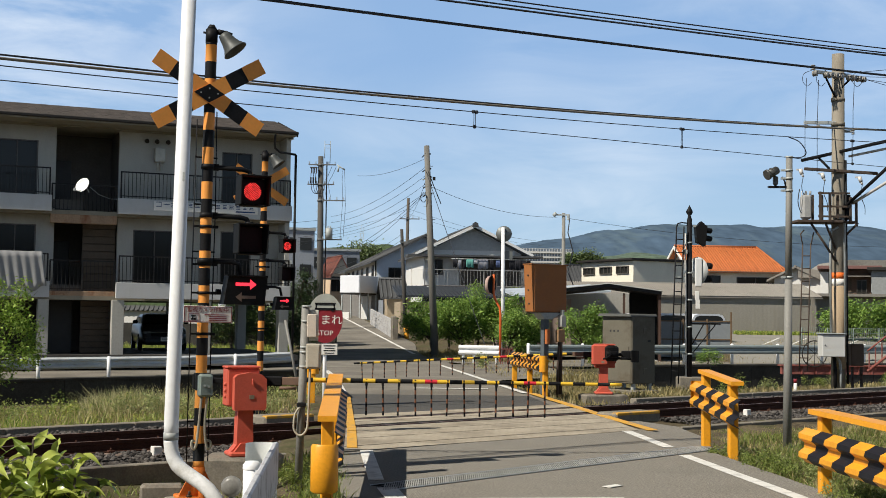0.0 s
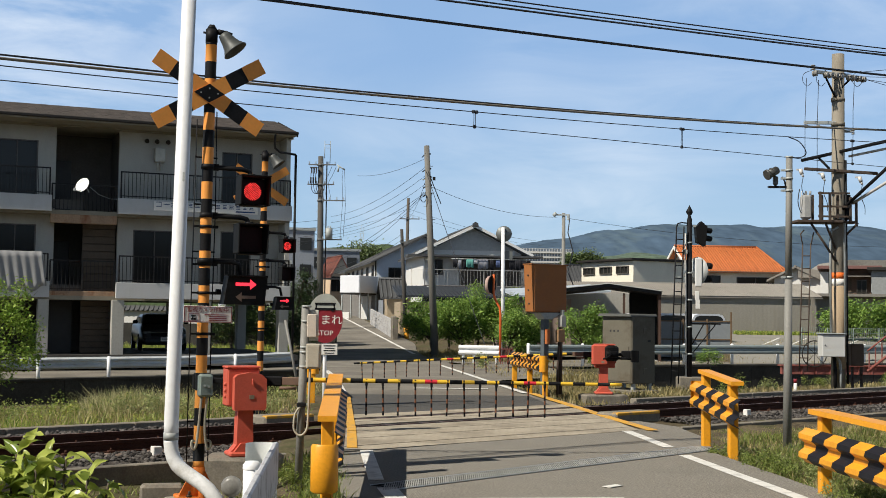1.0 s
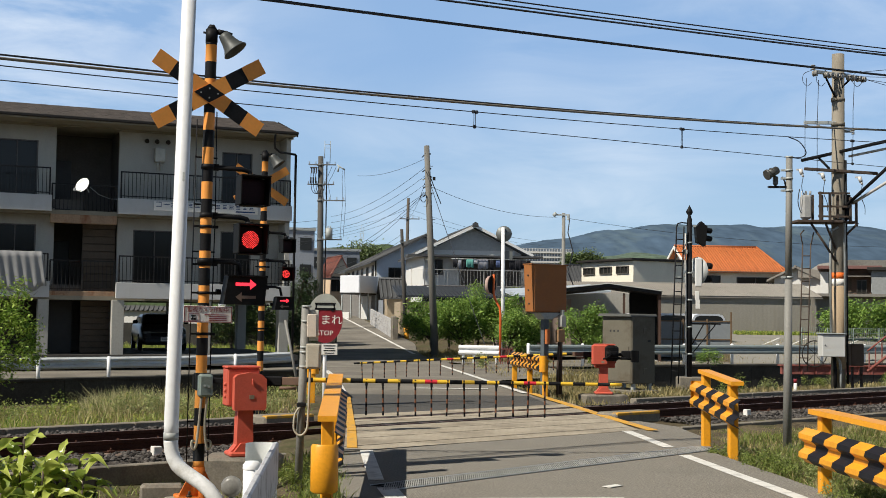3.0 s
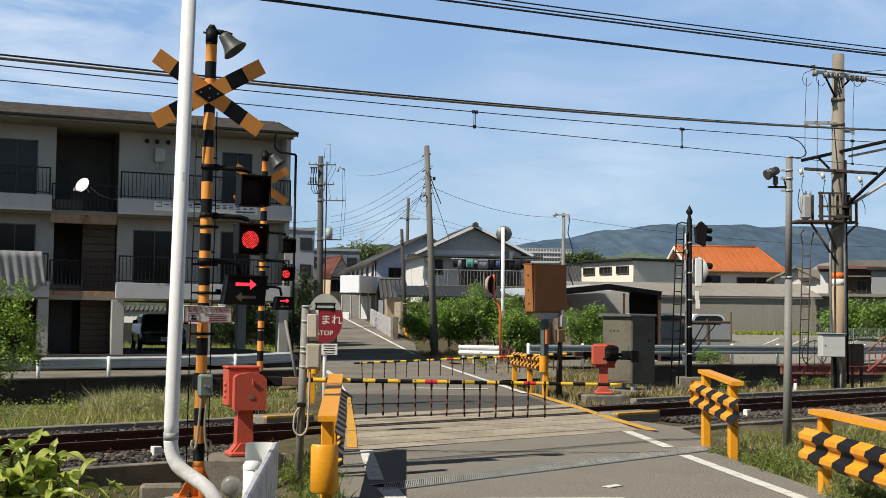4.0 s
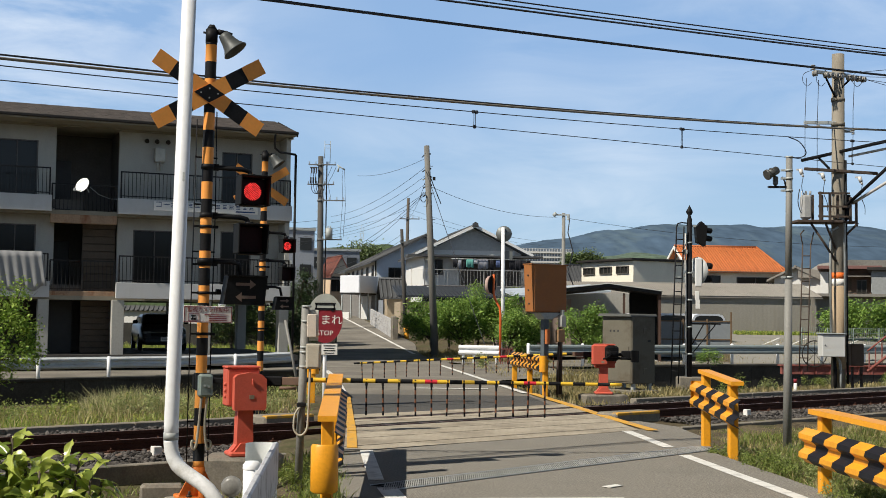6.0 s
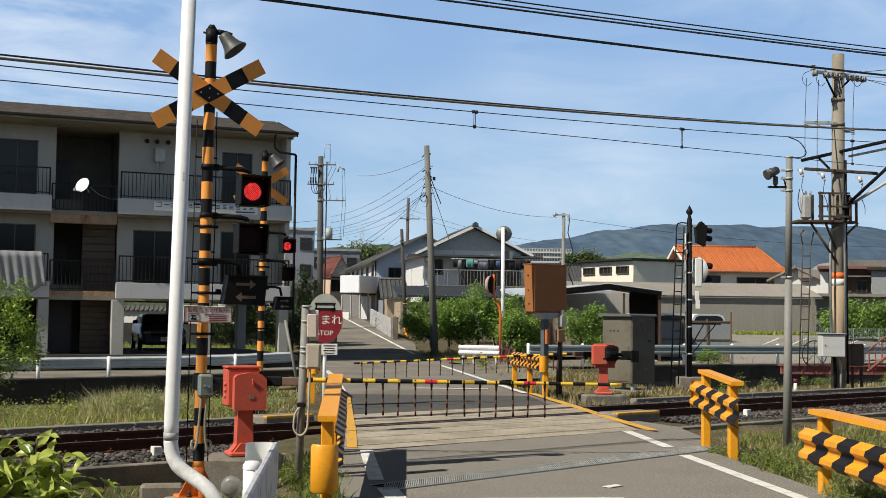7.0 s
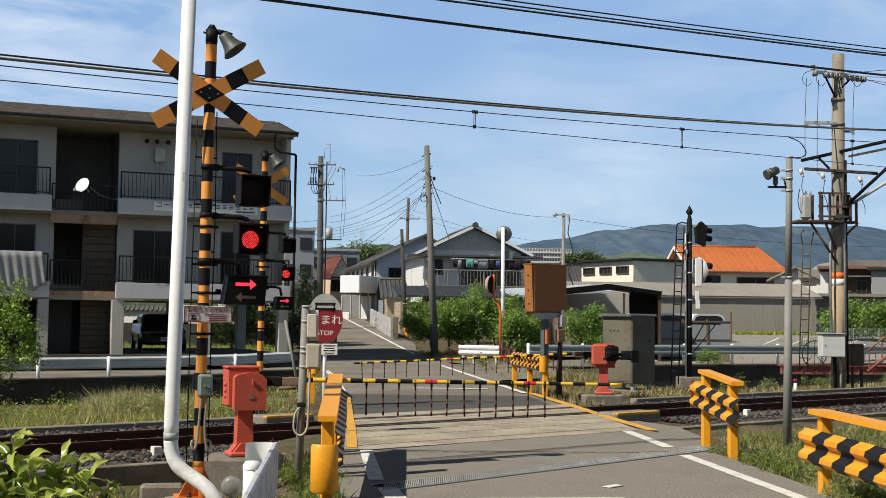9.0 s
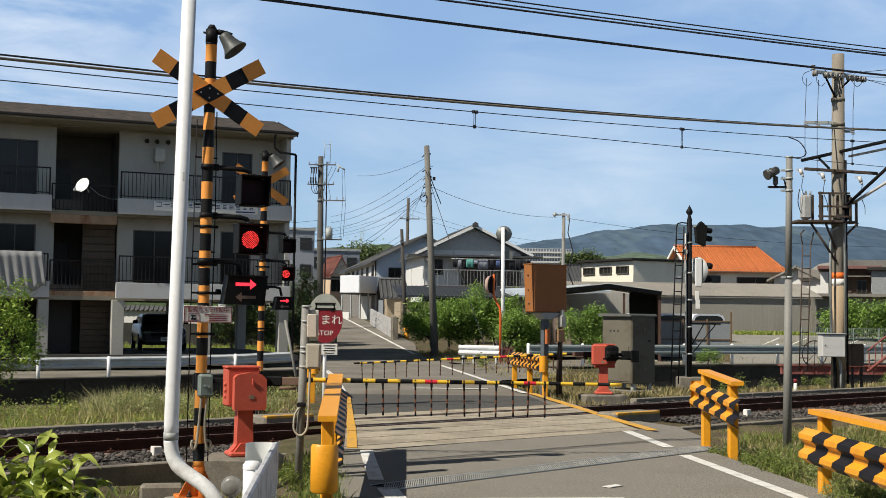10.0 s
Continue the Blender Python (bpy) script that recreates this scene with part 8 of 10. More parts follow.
def street_poles():
    a = utility_pole("utility_pole", -0.26, 52.0, 8.95, -0.48, "leaning aged concrete utility pole at the lane corner", (), True, -0.1, 0.165, mat("aged_grey_pole", (0.165, 0.157, 0.14), 0.85, var=0.2, scale=2, grain=30, bump=0.15, streak=0.25, stain=(0.09, 0.085, 0.075), stain_amt=0.6, stain_scale=1.4))
    part("guy", Build().tube([(-0.42, -0.1, 7.9), (-0.1, -0.1, 7.1), (0.15, -0.1, 6.5)], 0.02, 6).box((-0.15, -0.12, 7.55), (0.12, 0.1, 0.14)), BLACK, a)
    for z in (8.6, 7.98, 7.63, 7.28, 6.93):
        part("strain_clamp", Build().tube([(-0.04 - 0.054 * z, -0.1, z), (-0.11 - 0.054 * z, 0.25, z - 0.02), (-0.21 - 0.054 * z, 0.6, z - 0.06)], 0.026, 6).cyl((0.1 - 0.054 * z, -0.02, z - 0.03), (0.1 - 0.054 * z, -0.02, z + 0.03), 0.06, seg=8), BLACK, a)
    part("lead_coil", Build().tube([(-0.58 + 0.12 * math.cos(0.5 * k), -0.16, 6.75 + 0.2 * math.sin(0.5 * k)) for k in range(14)], 0.014, 6), WIRE, a)
    w = Build().tube(sag((-0.8, 52, 7.9), (1.7, 45.5, 0.3), 0.0), 0.012, 6)
    tagged(new("guy_wire", w.mesh("guy_wire", WIRE)), "thin steel guy wire of a pole", "wire", kind="structure")
    b = utility_pole("utility_pole", -7.05, 72.0, 11.0, -0.12, "tall dark utility pole with crossarms and a transformer", ((10.5, -0.7, 0.9, 0), (9.35, -0.75, 0.8, 0), (8.42, 0.1, 1.4, 0), (6.15, 0.1, 1.25, 0)), True, -0.1, 0.22, mat("dark_aged_pole", (0.085, 0.082, 0.076), 0.85, bump=0.15))
    part("switch_rack", Build().box((-0.50, -0.2, 10.32), (0.42, 0.3, 0.05)).box((-0.62, -0.2, 10.15), (0.07, 0.2, 0.34), bev=0.02).box((-0.48, -0.2, 10.15), (0.07, 0.2, 0.34), bev=0.02).box((-0.34, -0.2, 10.15), (0.07, 0.2, 0.34), bev=0.02), mat("dark_transformer", (0.08, 0.08, 0.085), 0.6), b)
    part("rear_conduit", Build().tube([(0.24, 0.0, 10.7), (0.24, 0.0, 6.0), (0.24, 0.0, 0.0)], 0.035, 8), BLACK, b)
    part("arm_end", Build().tube([(0.85, -0.14, 10.5), (1.15, -0.2, 10.3), (1.3, -0.2, 10.22)], 0.04, 8).cyl((0.9, -0.14, 10.1), (0.95, -0.14, 10.45), 0.05, seg=8), GREY_METAL, b)
    part("transformer", Build().cyl((0.45, -0.22, 6.18), (0.45, -0.22, 6.82), 0.2, seg=16).cyl((0.38, -0.22, 6.82), (0.38, -0.22, 6.94), 0.035, seg=8).cyl((0.52, -0.22, 6.82), (0.52, -0.22, 6.94), 0.035, seg=8), GREY_METAL, b, "grey drum transformer")
    part("aerial", Build().tube([(0.1, 0, 10.9), (0.1, 0, 11.9)], 0.02, 6).tube([(0.42, 0, 10.6), (0.42, 0, 11.9)], 0.02, 6).tube([(0.1, 0, 11.7), (0.42, 0, 11.7)], 0.012, 6).tube([(0.1, 0, 11.5), (0.42, 0, 11.5)], 0.012, 6), GREY_METAL, b)
    for k in range(3):
        x = -0.66 + 0.14 * k
        part("drop_lead", Build().tube(bend([(x, -0.2, 10.0), (x + 0.02, -0.25, 9.4), (x + 0.1, -0.25, 8.95), (x + 0.35, -0.25, 8.8), (x + 0.5, -0.2, 9.1)]), 0.018, 6), WIRE, b)
        part("drop_fuse", Build().cyl((x, -0.2, 9.75), (x, -0.2, 9.4), 0.045, seg=8), BLACK, b)
    for x0, x1 in ((1.15, 1.20), (1.28, 1.38)):
        part("drop_lead", Build().tube([(x0, -0.2, 10.25), (x1, -0.25, 8.2), (x1 - 0.12, -0.2, 6.2)], 0.010, 6), WIRE, b)
    for x in (0.55, 0.8):
        part("drop_lead", Build().tube(bend([(x, -0.14, 10.4), (x - 0.2, -0.2, 9.9), (x - 0.42, -0.25, 9.4), (x - 0.3, -0.2, 8.6)]), 0.012, 6), WIRE, b)
    c = utility_pole("utility_pole", -1.86, 66.0, 6.3, -0.35, "dark slim wooden pole by the lane", ((5.6, -0.1, 0.4, 0),), False, 0.0, 0.12, mat("dark_pole_wood", (0.06, 0.055, 0.05), 0.85, bump=0.2))
    part("yellow_guard", Build().cyl((0.0, 0, 0.1), (-0.05, 0, 1.1), 0.135, seg=14), GUARD_YELLOW, c)
    d = utility_pole("utility_pole", -2.85, 95.0, 10.8, 0.15, "distant utility pole above the roofs", ((9.2, -0.6, 0.9, 0), (6.0, -0.2, 0.9, 0)), True)
    part("transformer", Build().cyl((0.5, -0.1, 4.9), (0.5, -0.1, 5.7), 0.28, seg=14), mat("dark_transformer", (0.08, 0.08, 0.085), 0.6), d)
    e = utility_pole("utility_pole", 5.82, 60.0, 6.75, 0.0, "slim grey steel pole with a small service head", (), False, 0.0, 0.12, GALV_POLE)
    part("service_head", Build().box((-0.12, -0.08, 6.66), (0.75, 0.07, 0.07)).cyl((-0.5, -0.08, 6.6), (-0.36, -0.08, 6.74), 0.09, seg=10).box((0.22, -0.08, 6.55), (0.12, 0.1, 0.3), bev=0.02), GREY_METAL, e)
    part("drop_lead", Build().tube([(0.28, -0.1, 6.5), (0.2, -0.1, 5.8), (0.45, -0.1, 4.9), (0.2, -0.1, 3.9), (0.5, -0.1, 3.2)], 0.025, 6), WIRE, e)
    for x, y, h in ((30.0, 120.0, 7.4), (24.0, 126.0, 7.2), (34.0, 140, 7.8), (3.8, 170.0, 11.5)):
        utility_pole("utility_pole", x, y, h, 0.0, "distant thin utility pole among the roofs", ((h - 0.5, -0.8, 0.8, 0),), False)
    # wires between the poles
    runs = []
    for k in range(4):
        runs.append(((-0.72 + 0.02 * k, 52, 8.0 - 0.35 * k), (-6.5, 72, 7.4 - 0.35 * k), 0.4))
    runs += [((-0.72, 52, 8.35), (-5.0, 72, 9.8), 0.25), ((-0.65, 52, 7.0), (-7.0, 72, 4.9), 0.5), ((-0.65, 52, 6.95), (-7.0, 72, 4.6), 0.6), ((-0.7, 52, 7.6), (-2.8, 95, 9.2), 0.5), ((-0.7, 52, 7.2), (5.5, 60, 6.55), 0.35),
             ((-2.1, 66, 6.1), (-7.0, 72, 4.2), 0.3), ((-2.1, 66, 5.8), (-7.0, 72, 3.9), 0.3), ((-7.0, 72, 7.2), (-24, 66, 6.6), 0.5), ((-7.0, 72, 6.8), (-24, 66, 6.2), 0.5), ((-7.0, 72, 6.4), (-24, 66, 4.6), 0.5), ((-7.0, 72, 6.0), (-24, 66, 4.0), 0.5),
             ((-2.7, 95, 9.9), (-16.0, 110, 8.8), 0.8), ((-2.7, 95, 9.4), (-16.0, 110, 8.2), 0.8), ((-2.7, 95, 9.9), (16, 130, 9.6), 0.9), ((-2.7, 95, 9.5), (16, 130, 9.2), 0.9), ((6, 60, 6.5), (30, 70, 6.0), 0.5)]
    for a, c, dr in runs:
        w = new("street_wire", Build().tube(sag(a, c, dr), 0.009, 5).mesh("street_wire", WIRE))
        tagged(w, "thin street wire between poles", "overhead wire", kind="structure")
    t = thing("pylon", pose(-34.0, 520.0, 30.0), "distant lattice steel pylon on the hill", "pylon")
    b = Build()
    for sx in (-1, 1):
        b.tube([(sx * 1.5, 0, -5), (sx * 0.3, 0, 9.5)], 0.08, 4)
    for z in (0, 2.5, 5):
        w0 = 1.5 - 1.2 * (z + 5) / 14.5
        b.tube([(-w0, 0, z), (w0 * 0.8, 0, z + 2.5)], 0.05, 4).tube([(w0, 0, z), (-w0 * 0.8, 0, z + 2.5)], 0.05, 4)
    for z in (6, 7.8):
        b.tube([(-1.5, 0, z), (1.5, 0, z)], 0.06, 4)
    part("lattice", b, GREY_METAL, t)


street_poles()


def lane_signs():
    s = thing("round_sign", pose(2.55, 52.0, 0.0), "round road sign seen from behind on a tall white pole", "sign")
    part("pole", Build().cyl((0, 0, -0.1), (-0.04, 0, 5.45), 0.08, 0.075, seg=16), WHITE_PAINT, s)
    part("disc", Build().turn([(0.0, 0.02), (0.33, 0.02), (0.335, 0.0), (0.0, 0.0)], pose(0, 0.1, 5.18, 90, 0, 0), 28), mat("dull_sign_back", (0.16, 0.17, 0.165), 0.5, 0.3, bump=0.03), s, "dull grey back of a round sign")
    part("plate", Build().box((0.12, 0.1, 4.3), (0.5, 0.02, 0.34)), mat("dull_sign_back", (0.16, 0.17, 0.165), 0.5, 0.3, bump=0.03), s)
    m = thing("traffic_mirror", pose(2.2, 47.0, -0.05), "orange traffic mirror seen from behind and aside", "traffic mirror")
    org = mat("orange_mirror_paint", (0.68, 0.13, 0.03), 0.5, var=0.1, bump=0.04)
    part("pole", Build().tube([(0, 0, -0.1), (0, 0, 1.85), (-0.03, 0, 2.1), (-0.22, 0, 2.45), (-0.27, 0, 2.65), (-0.27, 0, 3.35)], 0.045, 14), org, m)
    b = Build().turn([(0.0, 0.10), (0.2, 0.085), (0.31, 0.04), (0.33, 0.0), (0.335, -0.03), (0.31, -0.01), (0.0, 0.06)], pose(-0.36, -0.05, 2.95, 0, 90, 150), 24)
    part("mirror_back", b, BLACK_CASE, m)
    part("hood", Build().turn([(0.34, 0.05), (0.36, -0.08), (0.355, -0.08), (0.335, 0.05)], pose(-0.40, -0.02, 2.95, 0, 90, 150), 24), mat("faded_pink_hood", (0.42, 0.30, 0.26), 0.6, bump=0.03), m, "faded pale mirror hood")
    f = thing("red_fence", pose(2.1, 44.6, -0.2, 0, 0, 20), "small faded red iron fence at the lane corner", "fence")
    for i in range(6):
        part("bar", Build().box((0.09 * i, 0, 0.4), (0.025, 0.025, 0.8)), RED_IRON, f)
    part("rail", Build().box((0.23, 0, 0.75), (0.5, 0.03, 0.04)), RED_IRON, f)
    k = thing("leaning_pipe", pose(-2.82, 24.0, 0.0), "thin galvanised pipe leaning beside the crossing", "pipe")
    part("pipe", Build().cyl((0.12, 0, 0.06), (-0.20, 0, 1.59), 0.028, seg=12), GALV_POLE, k)
    # iron footbridge over the ditch
    g = thing("footbridge", pose(12.6, 40.4, 0.0, 0, 0, 8), "faded red iron footbridge with a stair rail", "footbridge")
    part("girder", Build().box((0.7, 0, 0.12), (4.8, 0.14, 0.30), bev=0.01).box((0.7, 0.0, 0.26), (4.9, 0.3, 0.04)), RED_IRON, g)
    for i in range(10):
        part("stiffener", Build().box((-1.5 + 0.48 * i, -0.08, 0.12), (0.04, 0.03, 0.28)), RED_IRON, g)
    part("stringer", Build().tube([(1.0, -0.5, 0.1), (2.5, -0.6, 1.25)], 0.05, 6).tube([(1.0, -0.5, 0.75), (2.5, -0.6, 1.9)], 0.03, 6), RED_IRON, g)
    for i in range(7):
        part("rail_post", Build().box((1.05 + 0.22 * i, -0.52, 0.35 + 0.17 * i), (0.03, 0.03, 0.72)), RED_IRON, g)
    w = thing("old_wheel", pose(11.95, 40.0, 0.28, 0, 0, 10), "thin iron handcart wheel leaning by the footbridge", "wheel")
    part("rim", Build().tube([(0.42 * math.cos(a * 0.2618), 0, 0.36 + 0.42 * math.sin(a * 0.2618)) for a in range(25)], 0.018, 6), DARK_RAIL, w)
    for k in range(8):
        part("spoke", Build().tube([(0, 0, 0.36), (0.42 * math.cos(k * 0.785), 0, 0.36 + 0.42 * math.sin(k * 0.785))], 0.008, 5), DARK_RAIL, w)
    for x, y, z in ((9.35, 33.0, -0.2),):
        k = thing("marker_stake", pose(x, y, z), "short white stake with a red cap beside the track", "marker stake")
        part("stake", Build().cyl((0, 0, -0.1), (0, 0, 0.26), 0.045, seg=12), SIGN_WHITE, k)
        part("cap", Build().cyl((0, 0, 0.26), (0, 0, 0.36), 0.047, seg=12), SIGN_RED, k)
    for s_, o in ((-7.03, -1.15), (5.57, -1.05)):
        q = trk(s_, o, -0.17)
        k = thing("marker_block", pose(q.x, q.y, q.z, 0, 0, 39.2), "small white painted marker block on the ballast", "marker block", group="white marker blocks")
        part("block", Build().box((0, 0, 0.06), (0.12, 0.1, 0.13), bev=0.008), SIGN_WHITE, k)
    # the small buffer slabs at the crossing's ends
    for s_, o, w_, d_ in ((-3.55, 1.35, 0.95, 0.5), (2.05, -1.15, 1.15, 0.5)):
        k = thing("deck_end_block", TRACK @ pose(s_, o, -0.04), "concrete deck end block with worn yellow edge", "block", group="deck end blocks")
        part("block", Build().box((0, 0, 0.0), (w_, d_, 0.2), bev=0.03), CONCRETE, k)
        part("edge_paint", Build().box((0, -d_ / 2 + 0.06, 0.082), (w_ * 0.96, 0.13, 0.05), bev=0.008), YELLOW_LINE, k)


lane_signs()


def parked_cars():
    """The dark estate car in the parking bay, and the roofs of two white vans beyond the street."""
    A = pose(-11.2, 43.0, 0.24, 0, 0, 23.1)
    body_m = mat("dark_grey_car_paint", (0.045, 0.046, 0.048), 0.28, 0.3, var=0.05, bump=0.0)
    c = thing("car", A @ pose(2.4, 4.2, 0.0, 0, 0, -4), "dark grey estate car parked under the apartment block", "car")

    def loft(rows):
        """A shell through cross-sections; each row: y, half width, bottom, shoulder height, top."""
        b = Build()
        v = []
        for y, hw, z0, zs, z1 in rows:
            half = [(hw * 0.80, z0), (hw * 0.97, z0 + 0.10), (hw, (z0 + zs) / 2), (hw * 0.97, zs), (hw * 0.86, z1 - 0.03), (hw * 0.62, z1)]
            v += [(x, y, z) for x, z in half] + [(-x, y, z) for x, z in reversed(half)]
        n = 12
        f = [(n * i + k, n * i + (k + 1) % n, n * i + n + (k + 1) % n, n * i + n + k) for i in range(len(rows) - 1) for k in range(n)]
        f += [tuple(reversed(range(n))), tuple(range(n * (len(rows) - 1), n * len(rows)))]
        return b.add(v, f, True)
    part("body", loft([(0.0, 0.70, 0.30, 0.55, 0.70), (0.06, 0.80, 0.24, 0.62, 0.80), (0.25, 0.87, 0.22, 0.78, 0.90), (0.9, 0.90, 0.22, 0.88, 1.00), (1.3, 0.90, 0.22, 0.92, 1.04), (3.9, 0.89, 0.22, 0.95, 1.06), (4.35, 0.84, 0.26, 0.85, 1.0), (4.45, 0.76, 0.34, 0.8, 0.92)]), body_m, c)
    part("cabin", loft([(1.0, 0.78, 0.95, 0.98, 1.02), (1.25, 0.77, 0.95, 1.07, 1.14), (1.75, 0.72, 0.95, 1.27, 1.38), (2.1, 0.70, 0.95, 1.31, 1.43), (3.3, 0.69, 0.95, 1.31, 1.42), (3.95, 0.66, 0.95, 1.24, 1.34), (4.3, 0.62, 0.95, 1.00, 1.05)]), body_m, c)
    part("windscreen", Build().add([(-0.66, 0.98, 1.045), (0.66, 0.98, 1.045), (0.56, 1.66, 1.365), (-0.56, 1.66, 1.365)], [(0, 1, 2, 3)]), PANE, c, "", pose(0, -0.035, 0.025))
    for sx in (-1, 1):
        part("side_window", Build().add([(sx * 0.775, 1.45, 1.06), (sx * 0.735, 1.85, 1.29), (sx * 0.72, 3.3, 1.29), (sx * 0.77, 3.6, 1.08)], [(0, 1, 2, 3)]), PANE, c)
    part("bumper", Build().box((0, -0.01, 0.40), (1.52, 0.16, 0.24), bev=0.06), mat("grey_bumper", (0.05, 0.05, 0.052), 0.5), c)
    part("grille", Build().box((0, -0.02, 0.62), (1.0, 0.08, 0.13), bev=0.03), BLACK_CASE, c)
    part("bonnet_trim", Build().box((0, 0.0, 0.71), (1.25, 0.07, 0.022), bev=0.008), GREY_METAL, c)
    part("number_plate", Build().box((0.02, -0.10, 0.46), (0.33, 0.02, 0.165), bev=0.005), SIGN_WHITE, c)
    part("plate_bar", Build().box((0.02, -0.112, 0.45), (0.24, 0.004, 0.06)), GREY_METAL, c)
    for x in (-0.65, 0.65):
        part("headlight", Build().box((x, 0.05, 0.71), (0.34, 0.14, 0.10), bev=0.04), mat("clear_headlight", (0.22, 0.225, 0.23), 0.12, bump=0), c)
        part("mirror", Build().box((x * 1.5, 1.30, 1.10), (0.2, 0.12, 0.14), bev=0.04), BLACK_CASE, c)
        for y in (0.85, 3.5):
            w = part("wheel", Build().cyl((x * 1.18, y, 0.32), (x * 1.40, y, 0.32), 0.32, seg=22), BLACK_CASE, c)
            part("rim", Build().cyl((x * 1.39, y, 0.32), (x * 1.405, y, 0.32), 0.2, seg=18), GREY_METAL, w)
    f = thing("panel_fence", pose(9.1, 52.2, 0.0, 0, 0, 4), "blue-grey panel fence with brown posts beyond the street", "fence")
    brown = mat("brown_fence_post", (0.15, 0.10, 0.06), 0.8, bump=0.1)
    for i in range(3):
        for k in range(2):
            part("panel", Build().box((0.5 + 1.02 * i, 0, 0.48 + 0.76 * k), (1.0, 0.04, 0.74)), mat("blue_grey_fence", (0.23, 0.25, 0.26), 0.7, var=0.1, bump=0.05), f)
    for i in range(4):
        part("fence_post", Build().box((1.02 * i - 0.01, -0.05, 0.86 + (0.15 if i == 3 else 0)), (0.06, 0.06, 1.72 + (0.3 if i == 3 else 0))), brown, f)
    part("fence_rail", Build().box((1.53, -0.04, 0.86), (3.06, 0.03, 0.05)).box((1.53, -0.04, 1.62), (3.06, 0.03, 0.05)), brown, f)
    for x, y, rz in ((9.9, 53.4, 20), (11.6, 54.2, 20)):
        v = thing("van", pose(x, y, 0.02, 0, 0, rz), "white van parked beyond the street", "van", group="white parked vans")
        wm = mat("white_car_paint", (0.75, 0.76, 0.78), 0.25, var=0.03, bump=0)
        part("body", Build().prism([(-0.85, 0.3), (0.85, 0.3), (0.88, 1.2), (0.82, 1.70), (0.72, 1.86), (0.5, 1.92), (-0.5, 1.92), (-0.72, 1.86), (-0.82, 1.70), (-0.88, 1.2)], 0, 3.6), wm, v)
        part("rear_window", Build().prism([(-0.72, 1.25), (0.72, 1.25), (0.70, 1.70), (0.60, 1.80), (0.4, 1.84), (-0.4, 1.84), (-0.60, 1.80), (-0.70, 1.70)], -0.02, 0.01), PANE, v)
        for sx in (-1, 1):
            part("side_window", Build().add([(sx * 0.888, 0.25, 1.22), (sx * 0.888, 3.3, 1.22), (sx * 0.832, 2.9, 1.68), (sx * 0.832, 0.35, 1.68)], [(0, 1, 2, 3)]), PANE, v)
        for sx in (-0.7, 0.7):
            for y2 in (0.7, 2.9):
                part("wheel", Build().cyl((sx, y2, 0.29), (sx * 1.22, y2, 0.29), 0.29, seg=20), BLACK_CASE, v)
    g = thing("garden_wall", pose(-12.5, 61.0, 0.0, 0, 0, -8), "white garden wall with dark tiled coping", "wall")
    part("wall", Build().box((0, 0, 1.5), (15, 0.2, 0.62)), WHITE_WALL, g)
    part("base", Build().box((0, -0.03, 0.5), (15, 0.28, 1.4)), DARK_CONCRETE, g)
    b = Build().prism([(-0.28, 1.8), (0.28, 1.8), (0.0, 2.05)], -7.5, 7.5, pose(0, 0, 0, 0, 0, 90))
    part("coping", b, GREY_TILE, g)
    for i in range(60):
        part("tile_end", Build().cyl((-7.3 + 0.245 * i, -0.30, 1.80), (-7.3 + 0.245 * i, 0.0, 2.02), 0.05, seg=8), GREY_TILE, g)
    w = thing("block_wall", pose(-3.5, 71.45, 0.82) @ pose(0, 0, 0, 0, 0, 98) @ pose(0, 0, 0, 0, -2.6, 0), "grey concrete block garden wall by the lane", "wall")
    me = Build().box((0, 0, 0), (0.385, 0.12, 0.185), bev=0.008).mesh("block", mat("pale_concrete_block", (0.36, 0.35, 0.34), 0.9, var=0.12, scale=3, bump=0.2, rand=0.15))
    for r in range(5):
        for i in range(36):
            part("block", me, None, w, m=pose(-7.0 + 0.395 * i + (0.2 if r % 2 else 0), 0, 0.1 + 0.195 * r))
    part("core", Build().box((0.0, 0, 0.40), (14.0, 0.06, 1.05)), CONCRETE, w)
    for x in (-7.25, -7.9):
        part("gate_pillar", Build().box((x, 0, 0.5), (0.28, 0.28, 1.35), bev=0.015), CONCRETE, w)


parked_cars()

# ---- plants ----
def leaf_mat(name, c1, c2, light=0.35, rough=0.55):
    """Leaves in a range between two greens, letting some light through."""
    m = bpy.data.materials.new(name)
    m.use_nodes = True
    nt = m.node_tree
    b = nt.nodes["Principled BSDF"]
    g = nt.nodes.new("ShaderNodeNewGeometry")
    mix = nt.nodes.new("ShaderNodeMix")
    mix.data_type = "RGBA"
    mix.inputs["A"].default_value, mix.inputs["B"].default_value = (*c1, 1), (*c2, 1)
    nt.links.new(g.outputs["Random Per Island"], mix.inputs["Factor"])
    nt.links.new(mix.outputs["Result"], b.inputs["Base Color"])
    b.inputs["Roughness"].default_value = rough
    tr = nt.nodes.new("ShaderNodeBsdfTranslucent")
    nt.links.new(mix.outputs["Result"], tr.inputs["Color"])
    ms = nt.nodes.new("ShaderNodeMixShader")
    ms.inputs["Fac"].default_value = light
    nt.links.new(b.outputs["BSDF"], ms.inputs[1])
    nt.links.new(tr.outputs["BSDF"], ms.inputs[2])
    nt.links.new(ms.outputs["Shader"], nt.nodes["Material Output"].inputs["Surface"])
    return m


